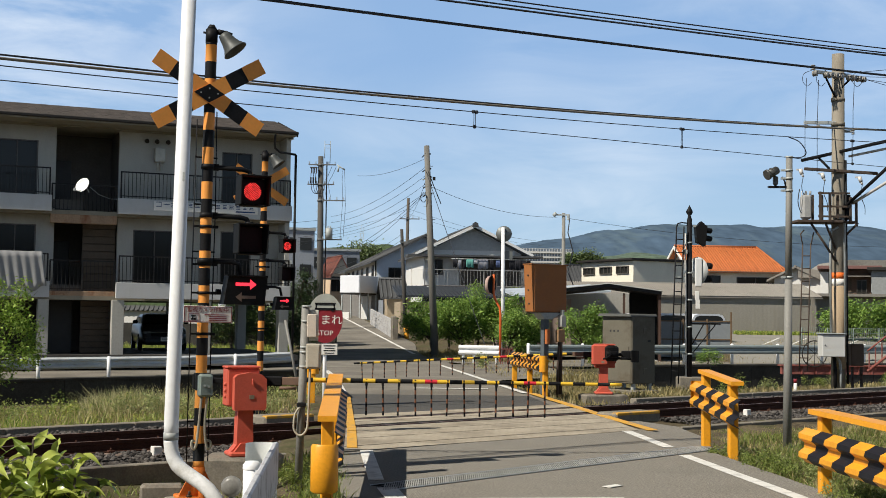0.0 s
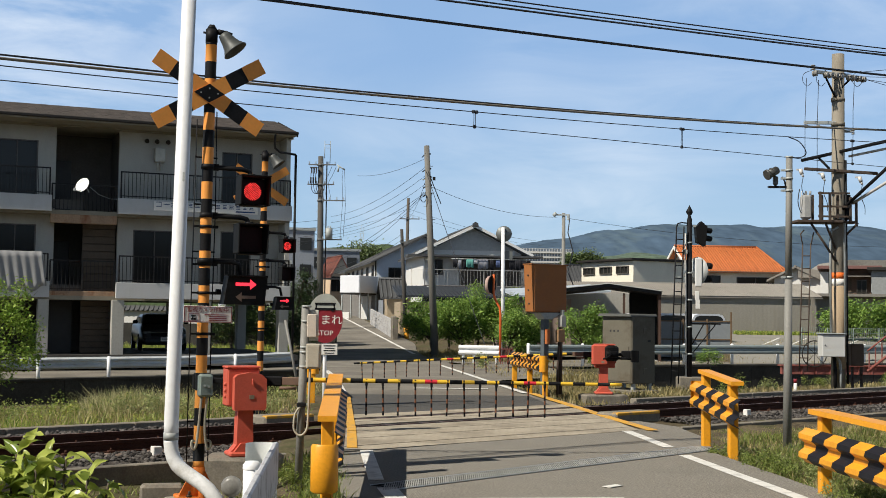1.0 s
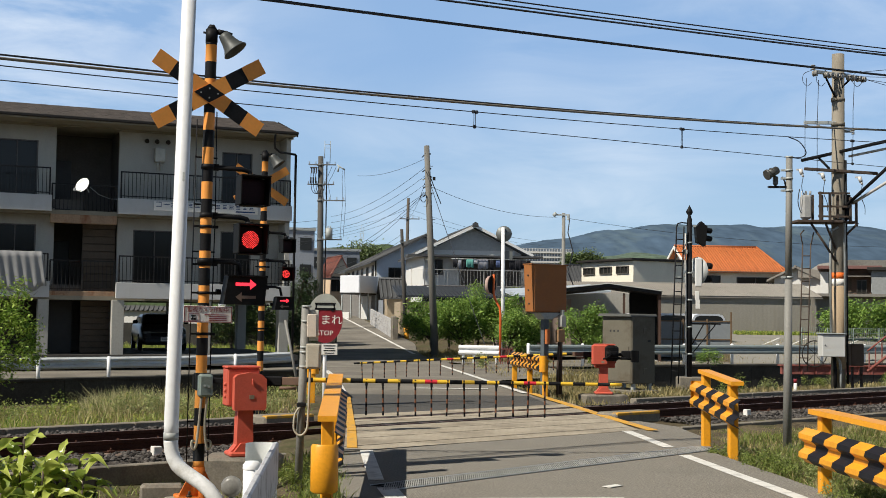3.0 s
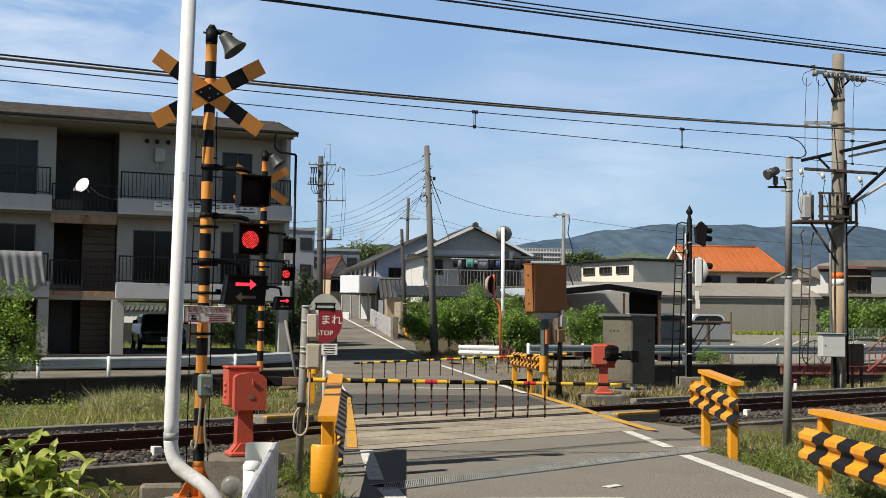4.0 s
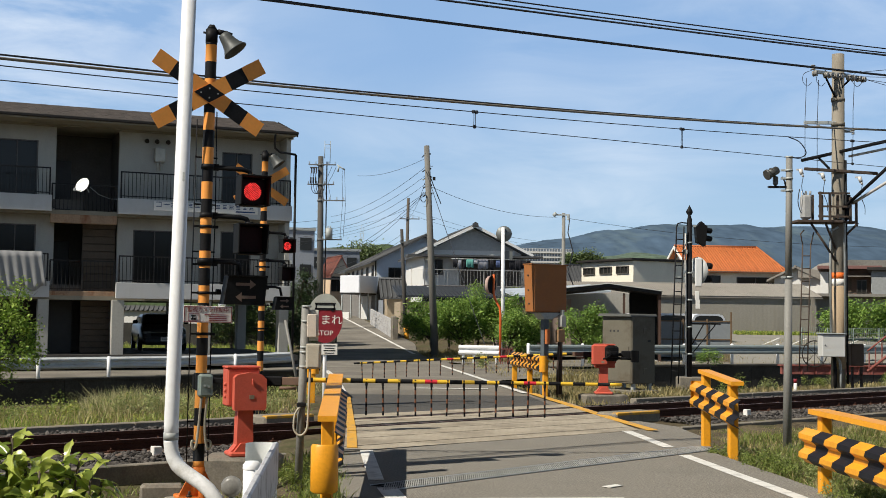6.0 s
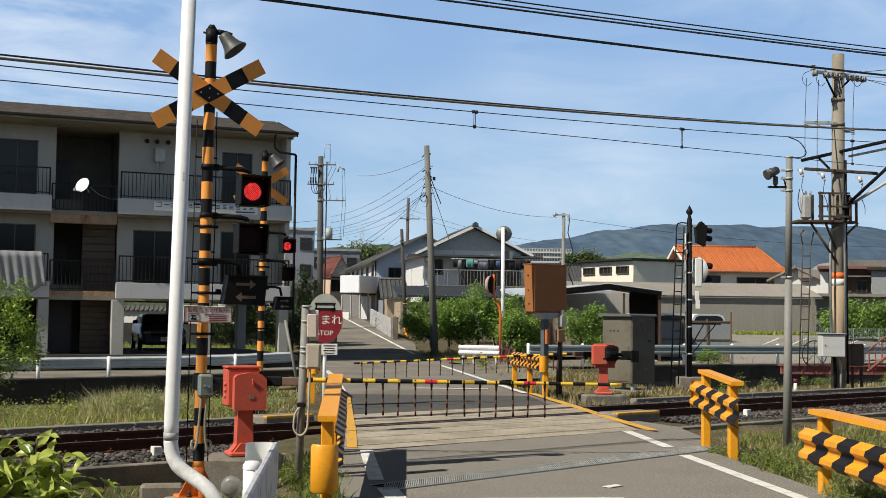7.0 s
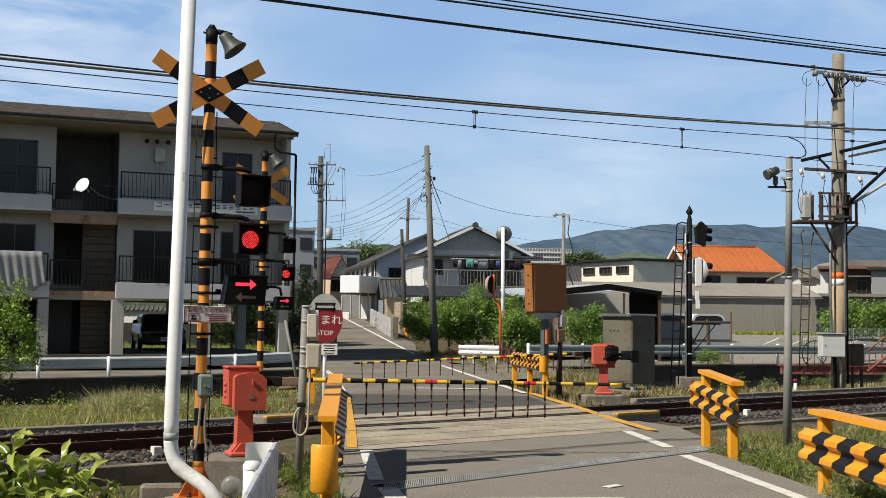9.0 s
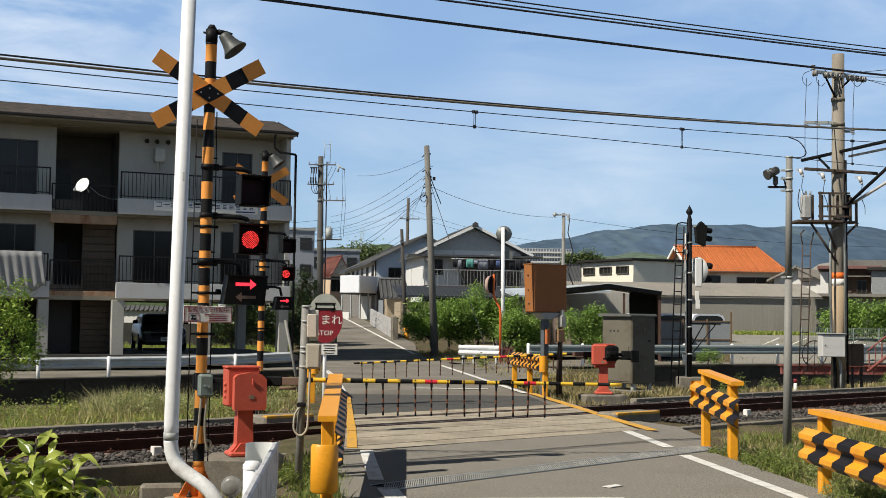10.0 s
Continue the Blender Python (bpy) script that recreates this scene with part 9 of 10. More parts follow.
BARK = mat("grey_brown_bark", (0.10, 0.08, 0.06), 0.9, var=0.3, scale=8, grain=40, bump=0.6)
LEAF_FRESH = leaf_mat("fresh_yellow_green_leaf", (0.14, 0.26, 0.03), (0.46, 0.58, 0.11), 0.42)
LEAF_DEEP = leaf_mat("deep_green_leaf", (0.085, 0.18, 0.035), (0.36, 0.50, 0.11), 0.4)
LEAF_FAR = leaf_mat("distant_spring_leaf", (0.07, 0.11, 0.04), (0.22, 0.28, 0.10), 0.3)
LEAF_PINE = leaf_mat("dark_pine_needles", (0.02, 0.045, 0.015), (0.06, 0.10, 0.03), 0.2)
LEAF_NEAR = leaf_mat("glossy_pale_green_leaf", (0.09, 0.17, 0.025), (0.50, 0.56, 0.13), 0.38, 0.24)
GRASS = leaf_mat("spring_grass", (0.11, 0.20, 0.028), (0.48, 0.50, 0.11), 0.38)
GRASS_DRY = leaf_mat("dry_straw_grass", (0.17, 0.16, 0.05), (0.46, 0.37, 0.18), 0.3)
GRASS_GREEN = leaf_mat("fresh_verge_weeds", (0.085, 0.14, 0.022), (0.30, 0.34, 0.08), 0.33)


def leaf_cloud(name, pts, size, rng, material, parent, droop=0.3, kind=""):
    """Many small folded leaves, one at each point."""
    n = len(pts)
    P = np.asarray(pts)
    a = rng.uniform(0, 2 * math.pi, n)
    tilt = rng.normal(-droop, 0.5, n)
    L = size * rng.uniform(0.65, 1.35, n)
    W = L * rng.uniform(0.45, 0.62, n)
    d = np.stack([np.cos(a) * np.cos(tilt), np.sin(a) * np.cos(tilt), np.sin(tilt)], 1)
    s = np.stack([-np.sin(a), np.cos(a), rng.normal(0, 0.35, n)], 1)
    s /= np.linalg.norm(s, axis=1)[:, None]
    u = np.cross(d, s)
    v0 = P
    v1 = P + d * (L * 0.5)[:, None] + s * (W / 2)[:, None] + u * (W * 0.18)[:, None]
    v2 = P + d * L[:, None]
    v3 = P + d * (L * 0.5)[:, None] - s * (W / 2)[:, None] + u * (W * 0.18)[:, None]
    V = np.stack([v0, v1, v2, v3], 1).reshape(-1, 3)
    k = np.arange(n) * 4
    F = np.concatenate([np.stack([k, k + 1, k + 2], 1), np.stack([k, k + 2, k + 3], 1)])
    me = bpy.data.meshes.new(name)
    me.from_pydata(V.tolist(), [], F.tolist())
    me.materials.append(material)
    return part(name, me, material, parent, kind=kind)


def tree(name, base, blobs, trunk_h, trunk_r, count, leaf, material, label, seed, cat="tree", group=""):
    """Trunk, limbs to each mass of the crown, and leaves on the shell of uneven masses."""
    rng = np.random.default_rng(seed)
    t = thing(name, pose(*base), label, cat, group)
    b = Build()
    pts = []
    p, r = Vector((0, 0, -0.2)), trunk_r
    for i in range(5):
        q = Vector((rng.normal(0, 0.05) * trunk_h, rng.normal(0, 0.05) * trunk_h, trunk_h * (i + 1) / 5))
        b.cyl(p, q, r, r * 0.88, seg=10)
        p, r = q, r * 0.88
    part("trunk", b, BARK, t)
    weights = np.array([bb[3] ** 2 for bb in blobs])
    weights = weights / weights.sum()
    for (x, y, z, rad), w in zip(blobs, weights):
        limb = Build()
        a, c = p, Vector((x, y, z))
        mid = a.lerp(c, 0.5) + Vector(rng.normal(0, 0.12, 3)) * rad
        limb.cyl(a, mid, r * 0.6, r * 0.4, seg=7).cyl(mid, c, r * 0.4, r * 0.12, seg=7)
        for k in range(5):
            e = c + Vector(rng.normal(0, 0.5, 3)) * rad
            limb.cyl(mid.lerp(c, 0.3 + 0.12 * k), e, r * 0.18, r * 0.05, seg=5)
        part("limb", limb, BARK, t)
        n = int(count * w)
        # clusters of leaves on twigs
        m = max(6, n // 22)
        d = rng.normal(0, 1, (m, 3))
        d /= np.linalg.norm(d, axis=1)[:, None]
        rr = rad * rng.uniform(0.35, 1.08, m) ** 0.6
        cen = np.array([x, y, z]) + d * rr[:, None] * np.array([1, 1, 0.85])
        pp = np.repeat(cen, n // m + 1, 0)[:n] + rng.normal(0, rad * 0.13 + leaf * 0.6, (n, 3)) * np.array([1, 1, 1.1])
        pts.append(pp)
    leaf_cloud("crown", np.concatenate(pts), leaf, rng, material, t, kind="stuff")
    return t


SWAY = []


def trees():
    SWAY.append(tree("tree", (-11.2, 31.2, -0.75), [(0.05, 0, 2.55, 0.55), (0.62, -0.1, 2.1, 0.42), (0.3, 0, 1.35, 0.45), (-0.55, 0, 1.9, 0.65), (0.62, 0.2, 2.85, 0.22), (0.6, 0.2, 3.1, 0.13), (-0.2, 0, 3.0, 0.35), (0.85, 0, 1.5, 0.33), (1.05, 0, 1.25, 0.2), (0.0, 0, 0.95, 0.4), (-1.3, 0, 2.3, 0.7), (0.85, 0, 1.9, 0.25), (-0.4, 0, 1.2, 0.5)], 1.2, 0.06, 7600, 0.105, leaf_mat("young_tree_leaf", (0.12, 0.235, 0.03), (0.45, 0.57, 0.12), 0.42), "young tree with fresh yellow-green leaves by the railway bank", 3))
    rng = random.Random(8)
    def orchard(spots, low, r0, r1, count, leaf, seed, foot=-0.1):
        for i, (x, y, h, w) in enumerate(spots):
            blobs = [(rng.uniform(-w, w), rng.uniform(-0.7, 0.7), rng.uniform(low, h), rng.uniform(r0, r1)) for _ in range(11)]
            tree("fruit_tree", (x, y, foot), blobs, 0.75, 0.08, count, leaf, LEAF_DEEP, "low spreading orchard tree in dense green leaf", seed + i, "tree", "orchard trees")
    orchard(((-0.45, 53.4, 2.25, 0.85), (0.9, 53.0, 2.35, 0.9), (2.25, 53.6, 2.3, 0.9), (0.3, 55.4, 2.3, 1.0), (1.6, 55.9, 2.2, 0.9), (3.2, 53.2, 1.6, 0.6)), 1.05, 0.26, 0.50, 6500, 0.125, 20)
    orchard(((2.75, 50.6, 1.75, 0.5), (3.5, 51.2, 1.6, 0.5)), 0.45, 0.24, 0.40, 4500, 0.12, 35)
    orchard(((5.3, 46.5, 2.1, 0.7), (6.0, 47.2, 1.75, 0.55)), 0.85, 0.22, 0.42, 4500, 0.11, 40)
    orchard(((18.5, 57.2, 1.7, 0.8), (20.1, 56.4, 1.75, 1.0), (22.0, 56.0, 1.75, 1.0)), 0.6, 0.3, 0.55, 6500, 0.14, 60, 0.6)
    for i in range(6):
        x = 29.5 + 1.6 * i + rng.uniform(-0.4, 0.4)
        blobs = [(rng.uniform(-1.5, 1.5), rng.uniform(-1, 1), rng.uniform(12.0, 16.4), rng.uniform(0.8, 1.5)) for _ in range(8)]
        tree("tree", (x, 300.0, 0.0), blobs, 9.0, 0.3, 2000, 0.55, LEAF_FAR, "distant broad tree in the town", 130 + i, "tree", "distant town trees")
    for i in range(11):
        x = -52.0 + 4.6 * i + rng.uniform(-1.5, 1.5)
        top = rng.uniform(14.5, 17.5)
        blobs = [(rng.uniform(-2.2, 2.2), rng.uniform(-1.5, 1.5), top - 5.0 + rng.uniform(-3.0, 2.5), rng.uniform(1.2, 2.2)) for _ in range(7)]
        tree("tree", (x, 250.0, 0.0), blobs, 8.0, 0.3, 2600, 0.65, LEAF_FAR, "distant broad tree on the low hill", 100 + i, "tree", "distant hill trees")
    tree("pine_tree", (-6.6, 58.0, 0.0), [(0.1, 0, 3.5, 0.36), (0.45, 0, 3.0, 0.42), (-0.2, 0, 2.75, 0.5), (0.55, 0, 2.35, 0.5), (-0.1, 0, 1.95, 0.6), (0.75, 0, 1.6, 0.6), (-0.3, 0, 1.2, 0.7), (0.9, 0, 0.9, 0.6)], 3.3, 0.12, 9000, 0.10, LEAF_PINE, "clipped garden pine in rounded tiers", 80)
    tree("clipped_shrub", (1.7, 62.0, 0.3), [(0.0, 0, 2.55, 0.55), (0.0, 0, 2.0, 0.55), (-0.35, 0, 1.6, 0.6), (0.3, 0, 1.55, 0.6), (0.6, 0, 1.2, 0.6)], 1.2, 0.1, 6000, 0.09, LEAF_DEEP, "clipped round garden shrub", 81, "shrub")
    tree("tree", (4.4, 72.0, 0.0), [(0, 0, 2.6, 0.8), (0.8, 0, 2.4, 0.7), (-0.8, 0, 2.3, 0.7)], 1.6, 0.1, 5000, 0.11, LEAF_FRESH, "small garden tree in fresh leaf", 82)
    tree("shrub", (-9.4, 60.5, 0.0), [(0, 0, 1.6, 0.9), (1.0, 0, 1.2, 0.8), (-1.2, 0, 1.3, 0.8), (1.8, 0, 1.7, 0.9)], 0.8, 0.1, 6000, 0.12, LEAF_DEEP, "dark garden shrub behind the parking bay", 83, "shrub")
    tree("shrub", (-9.2, 54.6, 0.0), [(0, 0, 1.2, 0.8), (1.0, 0, 1.5, 0.8), (-0.9, 0, 1.0, 0.6), (1.9, 0, 1.2, 0.8), (0.4, 0, 2.2, 0.7), (2.8, 0, 1.0, 0.7)], 0.8, 0.08, 9000, 0.12, LEAF_PINE, "dark evergreen hedge behind the parking bay", 85, "shrub")
    tree("shrub", (9.75, 45.6, 0.0), [(0, 0, 0.35, 0.28), (0.3, 0, 0.3, 0.22), (-0.3, 0, 0.28, 0.2)], 0.2, 0.03, 1600, 0.06, LEAF_DEEP, "small weed bush at the street edge", 84, "shrub")


trees()


def weeds():
    """Loose feathery weeds on the bank below the street, and clumps at the crossing."""
    rng = random.Random(4)
    pale = leaf_mat("feathery_pale_weed", (0.15, 0.20, 0.065), (0.42, 0.44, 0.17), 0.35)
    for i in range(10):
        s, o = rng.uniform(7, 26), rng.uniform(2.6, 15)
        p = trk(s, o)
        if not abs(p.x - road_mid(p.y)) > 3.0:
            continue
        h = rng.uniform(0.25, 0.55)
        blobs = [(rng.uniform(-0.3, 0.3), rng.uniform(-0.3, 0.3), h * rng.uniform(0.4, 0.95), rng.uniform(0.12, 0.24)) for _ in range(6)]
        tree("weed", (p.x, p.y, ground_z(p.x, p.y)), blobs, 0.15, 0.01, 900, 0.05, pale if i % 2 else GRASS_GREEN, "low weed clump beside the track", 240 + i, "weed", "weed clumps beside the track")
    for i in range(34):
        y = rng.uniform(22.5, 31.5)
        x = rng.uniform(-0.37, -0.10) * y
        if off_track(x, y) < 2.4 or x > road_mid(y) - 2.9:
            continue
        h, w = rng.uniform(0.15, 0.42), 0.4
        blobs = [(rng.uniform(-w, w), rng.uniform(-w, w), h * rng.uniform(0.25, 1.0), rng.uniform(0.10, 0.22)) for _ in range(9)]
        tree("weed", (x, y, ground_z(x, y)), blobs, 0.2, 0.008, 800, 0.055, (GRASS, GRASS_GREEN, pale)[i % 3], "bushy spring weed clump on the railway bank", 400 + i, "weed", "weeds on the bank")
    for i in range(44):
        y = rng.uniform(10.5, 18.8)
        x = road_mid(y) + 2.15 + 0.45 + (0.55 if i % 4 else 2.2) * rng.random() ** 1.3
        if off_track(x, y) > -2.4 or (y > 16.4 and x < 4.5):
            continue
        h = rng.uniform(0.1, 0.24)
        blobs = [(rng.uniform(-0.2, 0.2), rng.uniform(-0.2, 0.2), h * rng.uniform(0.4, 0.95), rng.uniform(0.07, 0.14)) for _ in range(6)]
        tree("weed", (x, y, ground_z(x, y)), blobs, 0.06, 0.006, 750, 0.03, (GRASS_GREEN, pale, GRASS_GREEN)[i % 3], "small leafy weed at the road edge", 270 + i, "weed", "weeds at the road edge")
    for i in range(12):
        x, y = rng.choice([(rng.uniform(-1.75, -1.2), rng.uniform(10.6, 14.0)), (rng.uniform(-5.5, -2.8), rng.uniform(11.0, 14.5))])
        h = rng.uniform(0.08, 0.2)
        blobs = [(rng.uniform(-0.18, 0.18), rng.uniform(-0.18, 0.18), h * rng.uniform(0.4, 0.95), rng.uniform(0.06, 0.12)) for _ in range(6)]
        tree("weed", (x, y, ground_z(x, y)), blobs, 0.05, 0.006, 600, 0.03, GRASS_GREEN, "small leafy weed by the crossing", 300 + i, "weed", "weeds by the crossing")


def grass_field(name, sample, count, h0, h1, width, material, label, seed, lean=0.35):
    """Bent blades rooted on the ground; sample(rng) gives a place and a factor of height, or None."""
    rng = np.random.default_rng(seed)
    V, F = [], []
    n = 0
    for _ in range(count):
        got = sample(rng)
        if got is None:
            continue
        x, y, k = got
        z = ground_z(x, y) - 0.02
        h = rng.uniform(h0, h1) * k
        a = rng.uniform(0, 6.283)
        l = abs(rng.normal(0, lean)) * h
        dx, dy = math.cos(a) * l, math.sin(a) * l
        b = rng.uniform(0, 6.283)
        wx, wy = math.cos(b) * width * 0.5, math.sin(b) * width * 0.5
        V += [(x - wx, y - wy, z), (x + wx, y + wy, z), (x + dx * 0.4 + wx * 0.8, y + dy * 0.4 + wy * 0.8, z + h * 0.6), (x + dx * 0.4 - wx * 0.8, y + dy * 0.4 - wy * 0.8, z + h * 0.6), (x + dx, y + dy, z + h)]
        F += [(n, n + 1, n + 2, n + 3), (n + 3, n + 2, n + 4)]
        n += 5
    me = bpy.data.meshes.new(name)
    me.from_pydata(V, [], F)
    me.materials.append(material)
    tagged(new(name, me), label, "grass", kind="stuff")


def clear_of_road(x, y, gap=0.35):
    return abs(x - road_mid(y)) > ROAD_HALF + gap


def patch(x, y, f=0.5):
    return 0.5 + 0.5 * noise.noise((x * f, y * f, 7.0))


def grasses():
    def bank(rng):
        s, o = rng.uniform(-14, 8), 2.15 + 15.5 * rng.random() ** 1.2
        p = trk(s, o)
        if p.x > road_mid(p.y) - 2.6:
            return None
        q = patch(p.x, p.y)
        k = patch(p.x + 9, p.y + 4, 1.6)
        return (p.x, p.y, 0.35 + 1.3 * q * k) if q * 0.6 + k * 0.4 > 0.40 + 0.2 * rng.random() else None
    grass_field("tall_grass", bank, 38000, 0.07, 0.36, 0.018, GRASS, "tall mixed spring grass and weeds on the bank", 11, 0.75)
    def bank_dry(rng):
        s, o = rng.uniform(-14, 8), 2.15 + 15.0 * rng.random()
        p = trk(s, o)
        q = patch(p.x + 30, p.y, 0.45)
        return (p.x, p.y, 0.6 + 0.8 * q) if q > 0.38 and p.x < road_mid(p.y) - 2.6 else None
    grass_field("dry_grass", bank_dry, 16000, 0.10, 0.38, 0.014, GRASS_DRY, "dry straw-coloured grass on the bank", 12, 0.8)
    tufts = random.Random(6)
    spots = []
    for n_, a0, a1, y0, y1, k0, k1 in ((34, -0.272, -0.205, 25.0, 29.5, 0.6, 1.1), (6, -0.20, -0.17, 27.0, 30.0, 0.4, 0.7), (7, -0.15, -0.105, 27.0, 30.5, 0.4, 0.75), (9, -0.35, -0.27, 25.0, 28.5, 0.25, 0.5)):
        for _ in range(n_):
            y = tufts.uniform(y0, y1)
            spots.append((tufts.uniform(a0, a1) * y, y, tufts.uniform(k0, k1)))
    def feather(rng):
        x, y, k = spots[int(rng.integers(0, len(spots)))]
        return x + rng.normal(0, 0.3), y + rng.normal(0, 0.3), k
    grass_field("feather_grass", feather, 17000, 0.22, 0.75, 0.012, leaf_mat("feathery_pale_grass", (0.19, 0.22, 0.08), (0.56, 0.50, 0.26), 0.38), "tall feathery pale grass in tufts on the bank", 18, 0.55)
    def right_bank(rng):
        s, o = rng.uniform(4, 34), 2.15 + 16.0 * rng.random() ** 1.3
        p = trk(s, o)
        q = patch(p.x, p.y, 0.7)
        return (p.x, p.y, 0.4 + 0.7 * q) if q > 0.35 and clear_of_road(p.x, p.y, 0.6) else None
    grass_field("dry_grass", right_bank, 22000, 0.06, 0.24, 0.022, GRASS_DRY, "short dry grass beside the track", 13)
    def orchard_floor(rng):
        x, y = rng.uniform(-2.2, 4.2), rng.uniform(46.5, 55.5)
        if not clear_of_road(x, y, 0.25) or not past_street_wall(x, y):
            return None
        return x, y, 0.5 + 0.8 * patch(x, y, 1.2)
    grass_field("dry_grass", orchard_floor, 10000, 0.08, 0.3, 0.03, GRASS_DRY, "dry straw-coloured grass under the orchard trees", 19)
    def gate_patch(rng):
        x, y = rng.uniform(2.5, 6.6), rng.uniform(28.2, 37.0)
        if not clear_of_road(x, y, 0.3) or off_track(x, y) < 2.2:
            return None
        return x, y, 0.5 + 0.7 * patch(x, y, 1.2)
    grass_field("dry_grass", gate_patch, 9000, 0.08, 0.34, 0.02, GRASS_DRY, "pale dry grass round the gate machine", 21, 0.5)
    def behind_bay(rng):
        return rng.uniform(-18, -7), rng.uniform(56.5, 59.5), 1.0
    grass_field("tall_grass", behind_bay, 5000, 0.2, 0.45, 0.03, GRASS, "sunlit tall grass before the garden wall", 22)
    def shed_foot(rng):
        return rng.uniform(14.4, 19.5), rng.uniform(60.6, 61.7), 1.0
    grass_field("tall_grass", shed_foot, 3000, 0.1, 0.28, 0.04, GRASS, "green grass along the foot of the long shed", 23)
    def verge(rng):
        x, y = rng.uniform(3.3, 9.5), rng.uniform(10.0, 23.0)
        o = off_track(x, y)
        if o > -2.15 or x < road_mid(y) + ROAD_HALF + 0.42 or (y > 16.2 and x < 4.5):
            return None
        q = patch(x, y, 0.9)
        near_kerb = 0.35 if o > -3.7 else 1.0
        return (x, y, (0.4 + 0.9 * q) * near_kerb) if q > 0.18 else None
    grass_field("verge_grass", verge, 38000, 0.03, 0.17, 0.012, GRASS_GREEN, "low green weeds and grass on the verge", 14, 0.6)
    def verge_dry(rng):
        x, y = rng.uniform(3.3, 9.5), rng.uniform(10.0, 23.0)
        o = off_track(x, y)
        if o > -2.15 or x < road_mid(y) + ROAD_HALF + 0.42 or (y > 16.2 and x < 4.4):
            return None
        return (x, y, (0.5 + 0.6 * patch(x, y)) * (0.4 if o > -3.7 else 1.0))
    grass_field("dry_grass", verge_dry, 22000, 0.04, 0.22, 0.011, GRASS_DRY, "dry stalks among the verge weeds", 15, 0.7)
    def left_near(rng):
        x, y = rng.uniform(-7.0, -1.2), rng.uniform(9.0, 16.0)
        if off_track(x, y) > -2.3:
            return None
        q = patch(x, y, 1.3)
        return (x, y, 0.3 + 0.8 * q) if q > 0.45 else None
    grass_field("verge_grass", left_near, 8000, 0.04, 0.2, 0.014, GRASS_GREEN, "scattered weeds by the crossing", 16, 0.6)
    def guard_foot(rng):
        y = rng.uniform(10.5, 15.8)
        x = road_mid(y) - ROAD_HALF - rng.uniform(0.0, 0.5)
        return (x, y, 0.4 + 0.8 * patch(x, y, 1.5))
    grass_field("verge_grass", guard_foot, 2200, 0.04, 0.2, 0.013, GRASS_GREEN, "weeds at the foot of the road guard", 17, 0.6)


grasses()
weeds()

SHOOTS = []


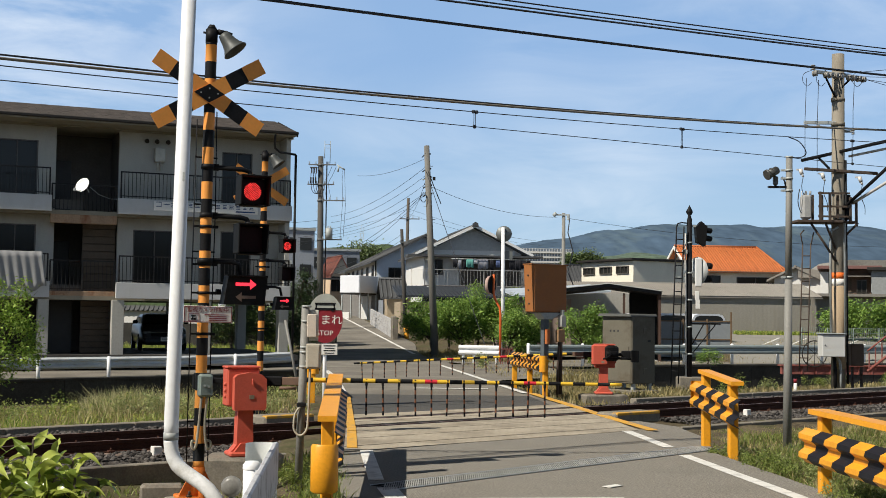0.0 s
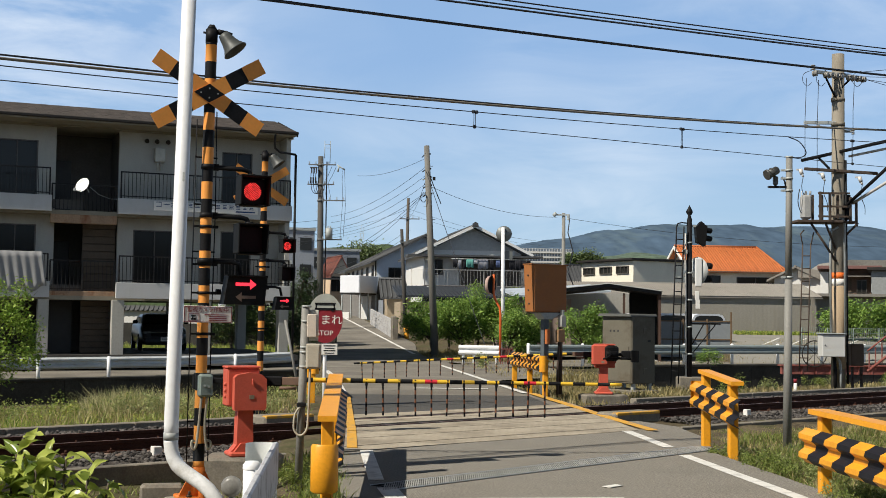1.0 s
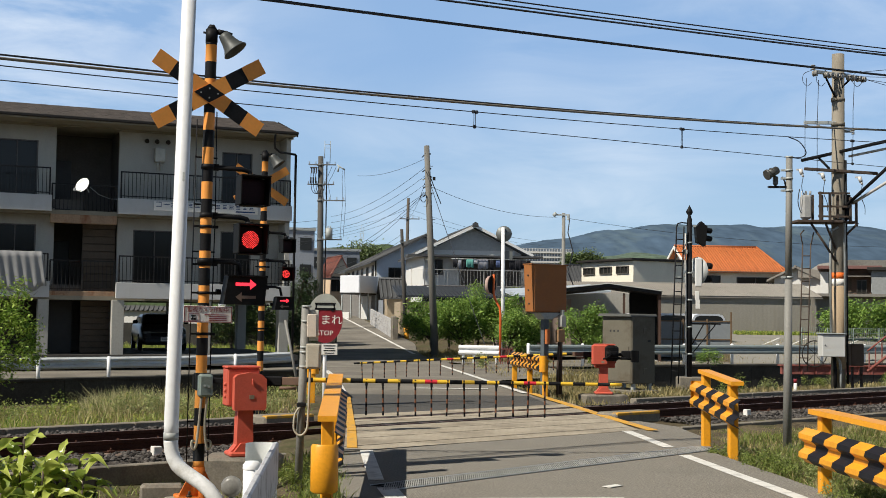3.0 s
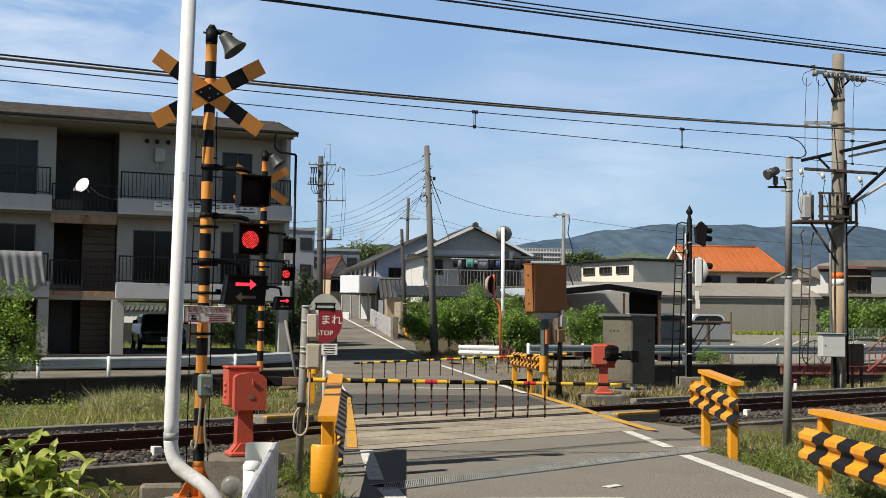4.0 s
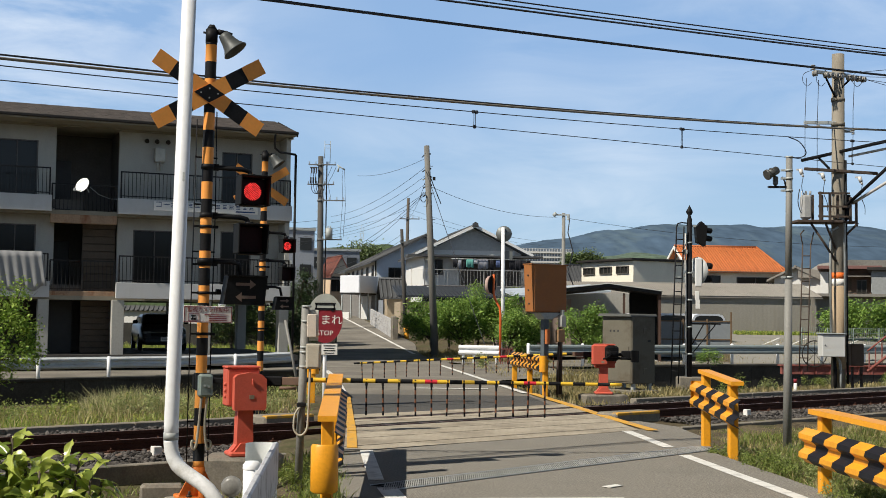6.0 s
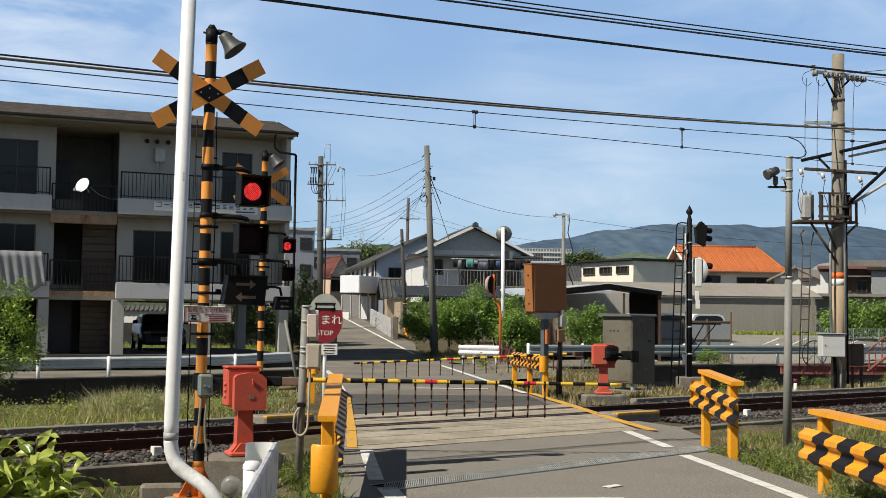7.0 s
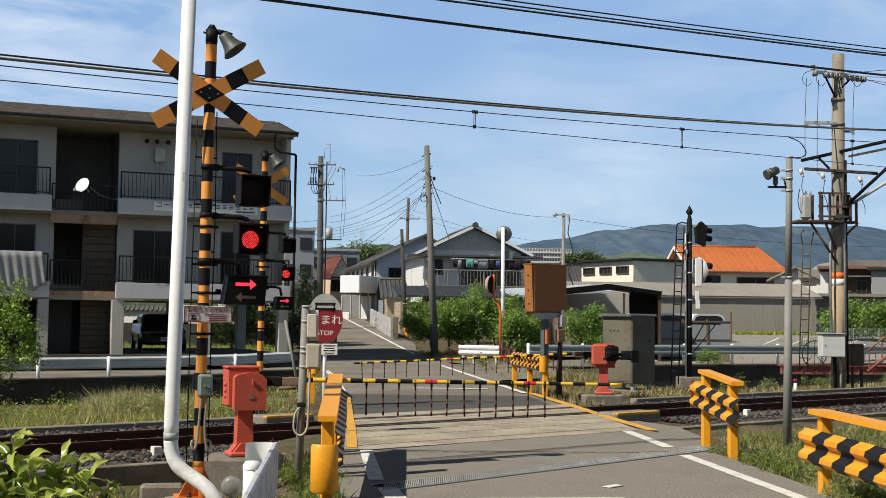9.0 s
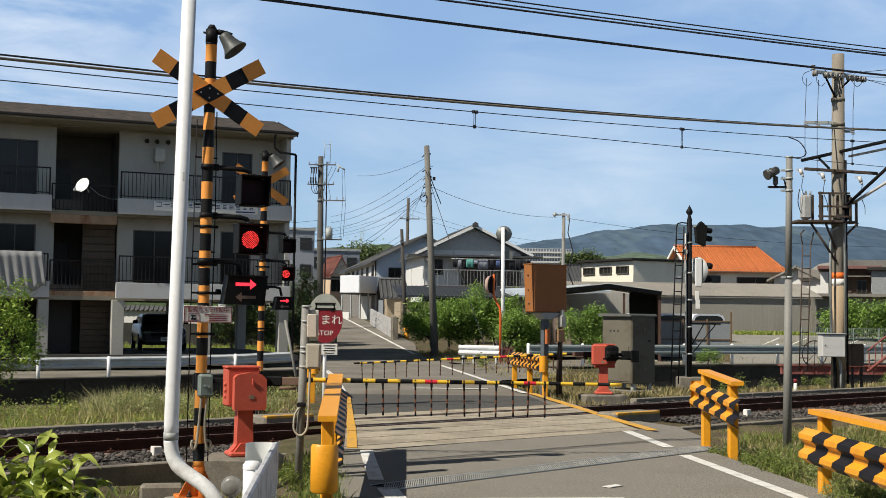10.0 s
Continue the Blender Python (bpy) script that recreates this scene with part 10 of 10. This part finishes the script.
def near_shrub():
    """The shrub beside the camera: shoots with long glossy leaves; each shoot sways by itself."""
    rng = np.random.default_rng(31)
    s = thing("shrub", pose(-1.62, 4.9, 0.0), "leafy shrub with long glossy pale green leaves beside the camera", "shrub")
    part("stem", Build().cyl((0, 0, -0.5), (0.02, 0, 0.55), 0.03, 0.02, seg=10), BARK, s)
    heads = ((-0.16, 0.0, 0.70, 0.0), (-0.05, 0.05, 0.70, 3), (0.02, -0.05, 0.62, 6), (0.05, 0.05, 0.60, 8), (0.10, 0.0, 0.55, 12), (-0.02, 0.1, 0.56, 2), (0.10, -0.08, 0.50, 12), (-0.12, -0.1, 0.56, -4), (0.06, -0.1, 0.50, 6), (0.0, 0.0, 0.48, 0), (0.06, 0.1, 0.50, 10), (-0.2, 0.05, 0.56, -6), (-0.08, -0.05, 0.50, 0), (-0.14, 0.08, 0.46, 0), (-0.1, 0.02, 0.64, 4), (0.1, -0.12, 0.42, 10), (0.03, -0.15, 0.44, 0), (-0.06, 0.12, 0.62, 4), (-0.22, 0.0, 0.62, 0), (-0.18, -0.12, 0.46, -2), (0.14, 0.0, 0.62, 8), (0.20, -0.05, 0.57, 10), (0.24, 0.05, 0.53, 14))
    for k, (x, y, h, lean) in enumerate(heads):
        b = Build()
        b.mi = 1
        tip = Vector((math.sin(radians(lean)) * h * 0.5, 0, h))
        b.tube([(0, 0, 0), tip * 0.5 + Vector((-0.01, 0, 0)), tip], 0.006, 6)
        b.mi = 0
        for i in range(24):
            f = 0.3 + 0.7 * i / 23
            root = tip * f
            a = i * 2.4 + k
            L = rng.uniform(0.09, 0.175)
            W = L * rng.uniform(0.27, 0.40)
            el = radians(rng.uniform(5, 60) if i > 12 else rng.uniform(-35, 35))
            d = Vector((math.cos(a) * math.cos(el), math.sin(a) * math.cos(el), math.sin(el)))
            side = d.cross(Vector((0, 0, 1))).normalized()
            up = side.cross(d)
            tilt = rng.uniform(-0.7, 0.7)
            side, up = side * math.cos(tilt) + up * math.sin(tilt), up * math.cos(tilt) - side * math.sin(tilt)
            droop, cup, wave = rng.uniform(0.1, 0.75), rng.uniform(0.1, 0.45), rng.uniform(0.02, 0.07)
            v, fc = [], []
            n = 9
            for j in range(n + 1):
                t = j / n
                w = W * math.sin(math.pi * min(0.985, t ** 0.85 * 0.965 + 0.02)) ** (0.8 + 0.6 * t)
                c = root + d * (L * t) - Vector((0, 0, 1)) * (droop * L * t * t)
                e1, e2 = wave * L * math.sin(9 * t + i), wave * L * math.sin(8 * t + 2.0 * i)
                v += [c + side * w / 2 + up * (w * cup + e1), c + side * w / 4 + up * w * cup * 0.35, c, c - side * w / 4 + up * w * cup * 0.35, c - side * w / 2 + up * (w * cup + e2)]
            for j in range(n):
                fc += [(5 * j + q, 5 * j + q + 1, 5 * j + q + 6, 5 * j + q + 5) for q in range(4)]
            b.add(v, fc, True)
        ob = part("shoot", b, [LEAF_NEAR, BARK], s, "", pose(x, y, 0.50))
        SHOOTS.append((ob, x, y, 0.50, k))


near_shrub()


# ---- what moves ----
def motions():
    """The lamps blink in turn: each disc of lights comes forward through its lens, and goes back."""
    first, step = 0.005, 0.6163
    turns = [first + step * k for k in range(17)]
    for near in (True, False):
        for which in ("up", "down"):
            ob, x, z = LAMPS[(near, which)]
            shown, hid = pose(x, -0.076, z), pose(x, -0.03, z)
            lit = which == "up"
            rows = [(0.0, shown if lit else hid)]
            for t in turns:
                rows.append((t, shown if lit else hid))
                lit = not lit
                rows.append((t + 0.0334, shown if lit else hid))
            rows.append((10.0, shown if lit else hid))
            walk(ob, rows)
        ob, x, z = LAMPS[(near, "arrow")]
        on, off = pose(x, -0.1265, z), pose(x, -0.09, z)
        walk(ob, [(0.0, on), (4.48, on), (4.65, off), (8.24, off), (8.42, on), (10.0, on)])
    # the shrub's shoots sway in the breeze
    for ob, x, y, z, k in SHOOTS:
        rows = []
        for i in range(26):
            t = 0.4 * i
            a = 3.2 * math.sin(1.9 * t + 0.8 * k) + 1.8 * math.sin(3.7 * t + 1.7 * k)
            c = 2.0 * math.sin(2.3 * t + 1.1 * k)
            rows.append((t, pose(x, y, z, c, a, 1.5 * math.sin(2.9 * t + k))))
        walk(ob, rows)
    # the young tree's crown stirs
    for t_ in SWAY:
        for ob in t_.children:
            if ob.name.startswith("crown"):
                walk(ob, [(0.5 * i, pose(0, 0, 0, 0.3 * math.sin(1.1 * i), 0.5 * math.sin(0.9 * i + 0.6), 0.5 * math.sin(0.7 * i))) for i in range(21)])


motions()
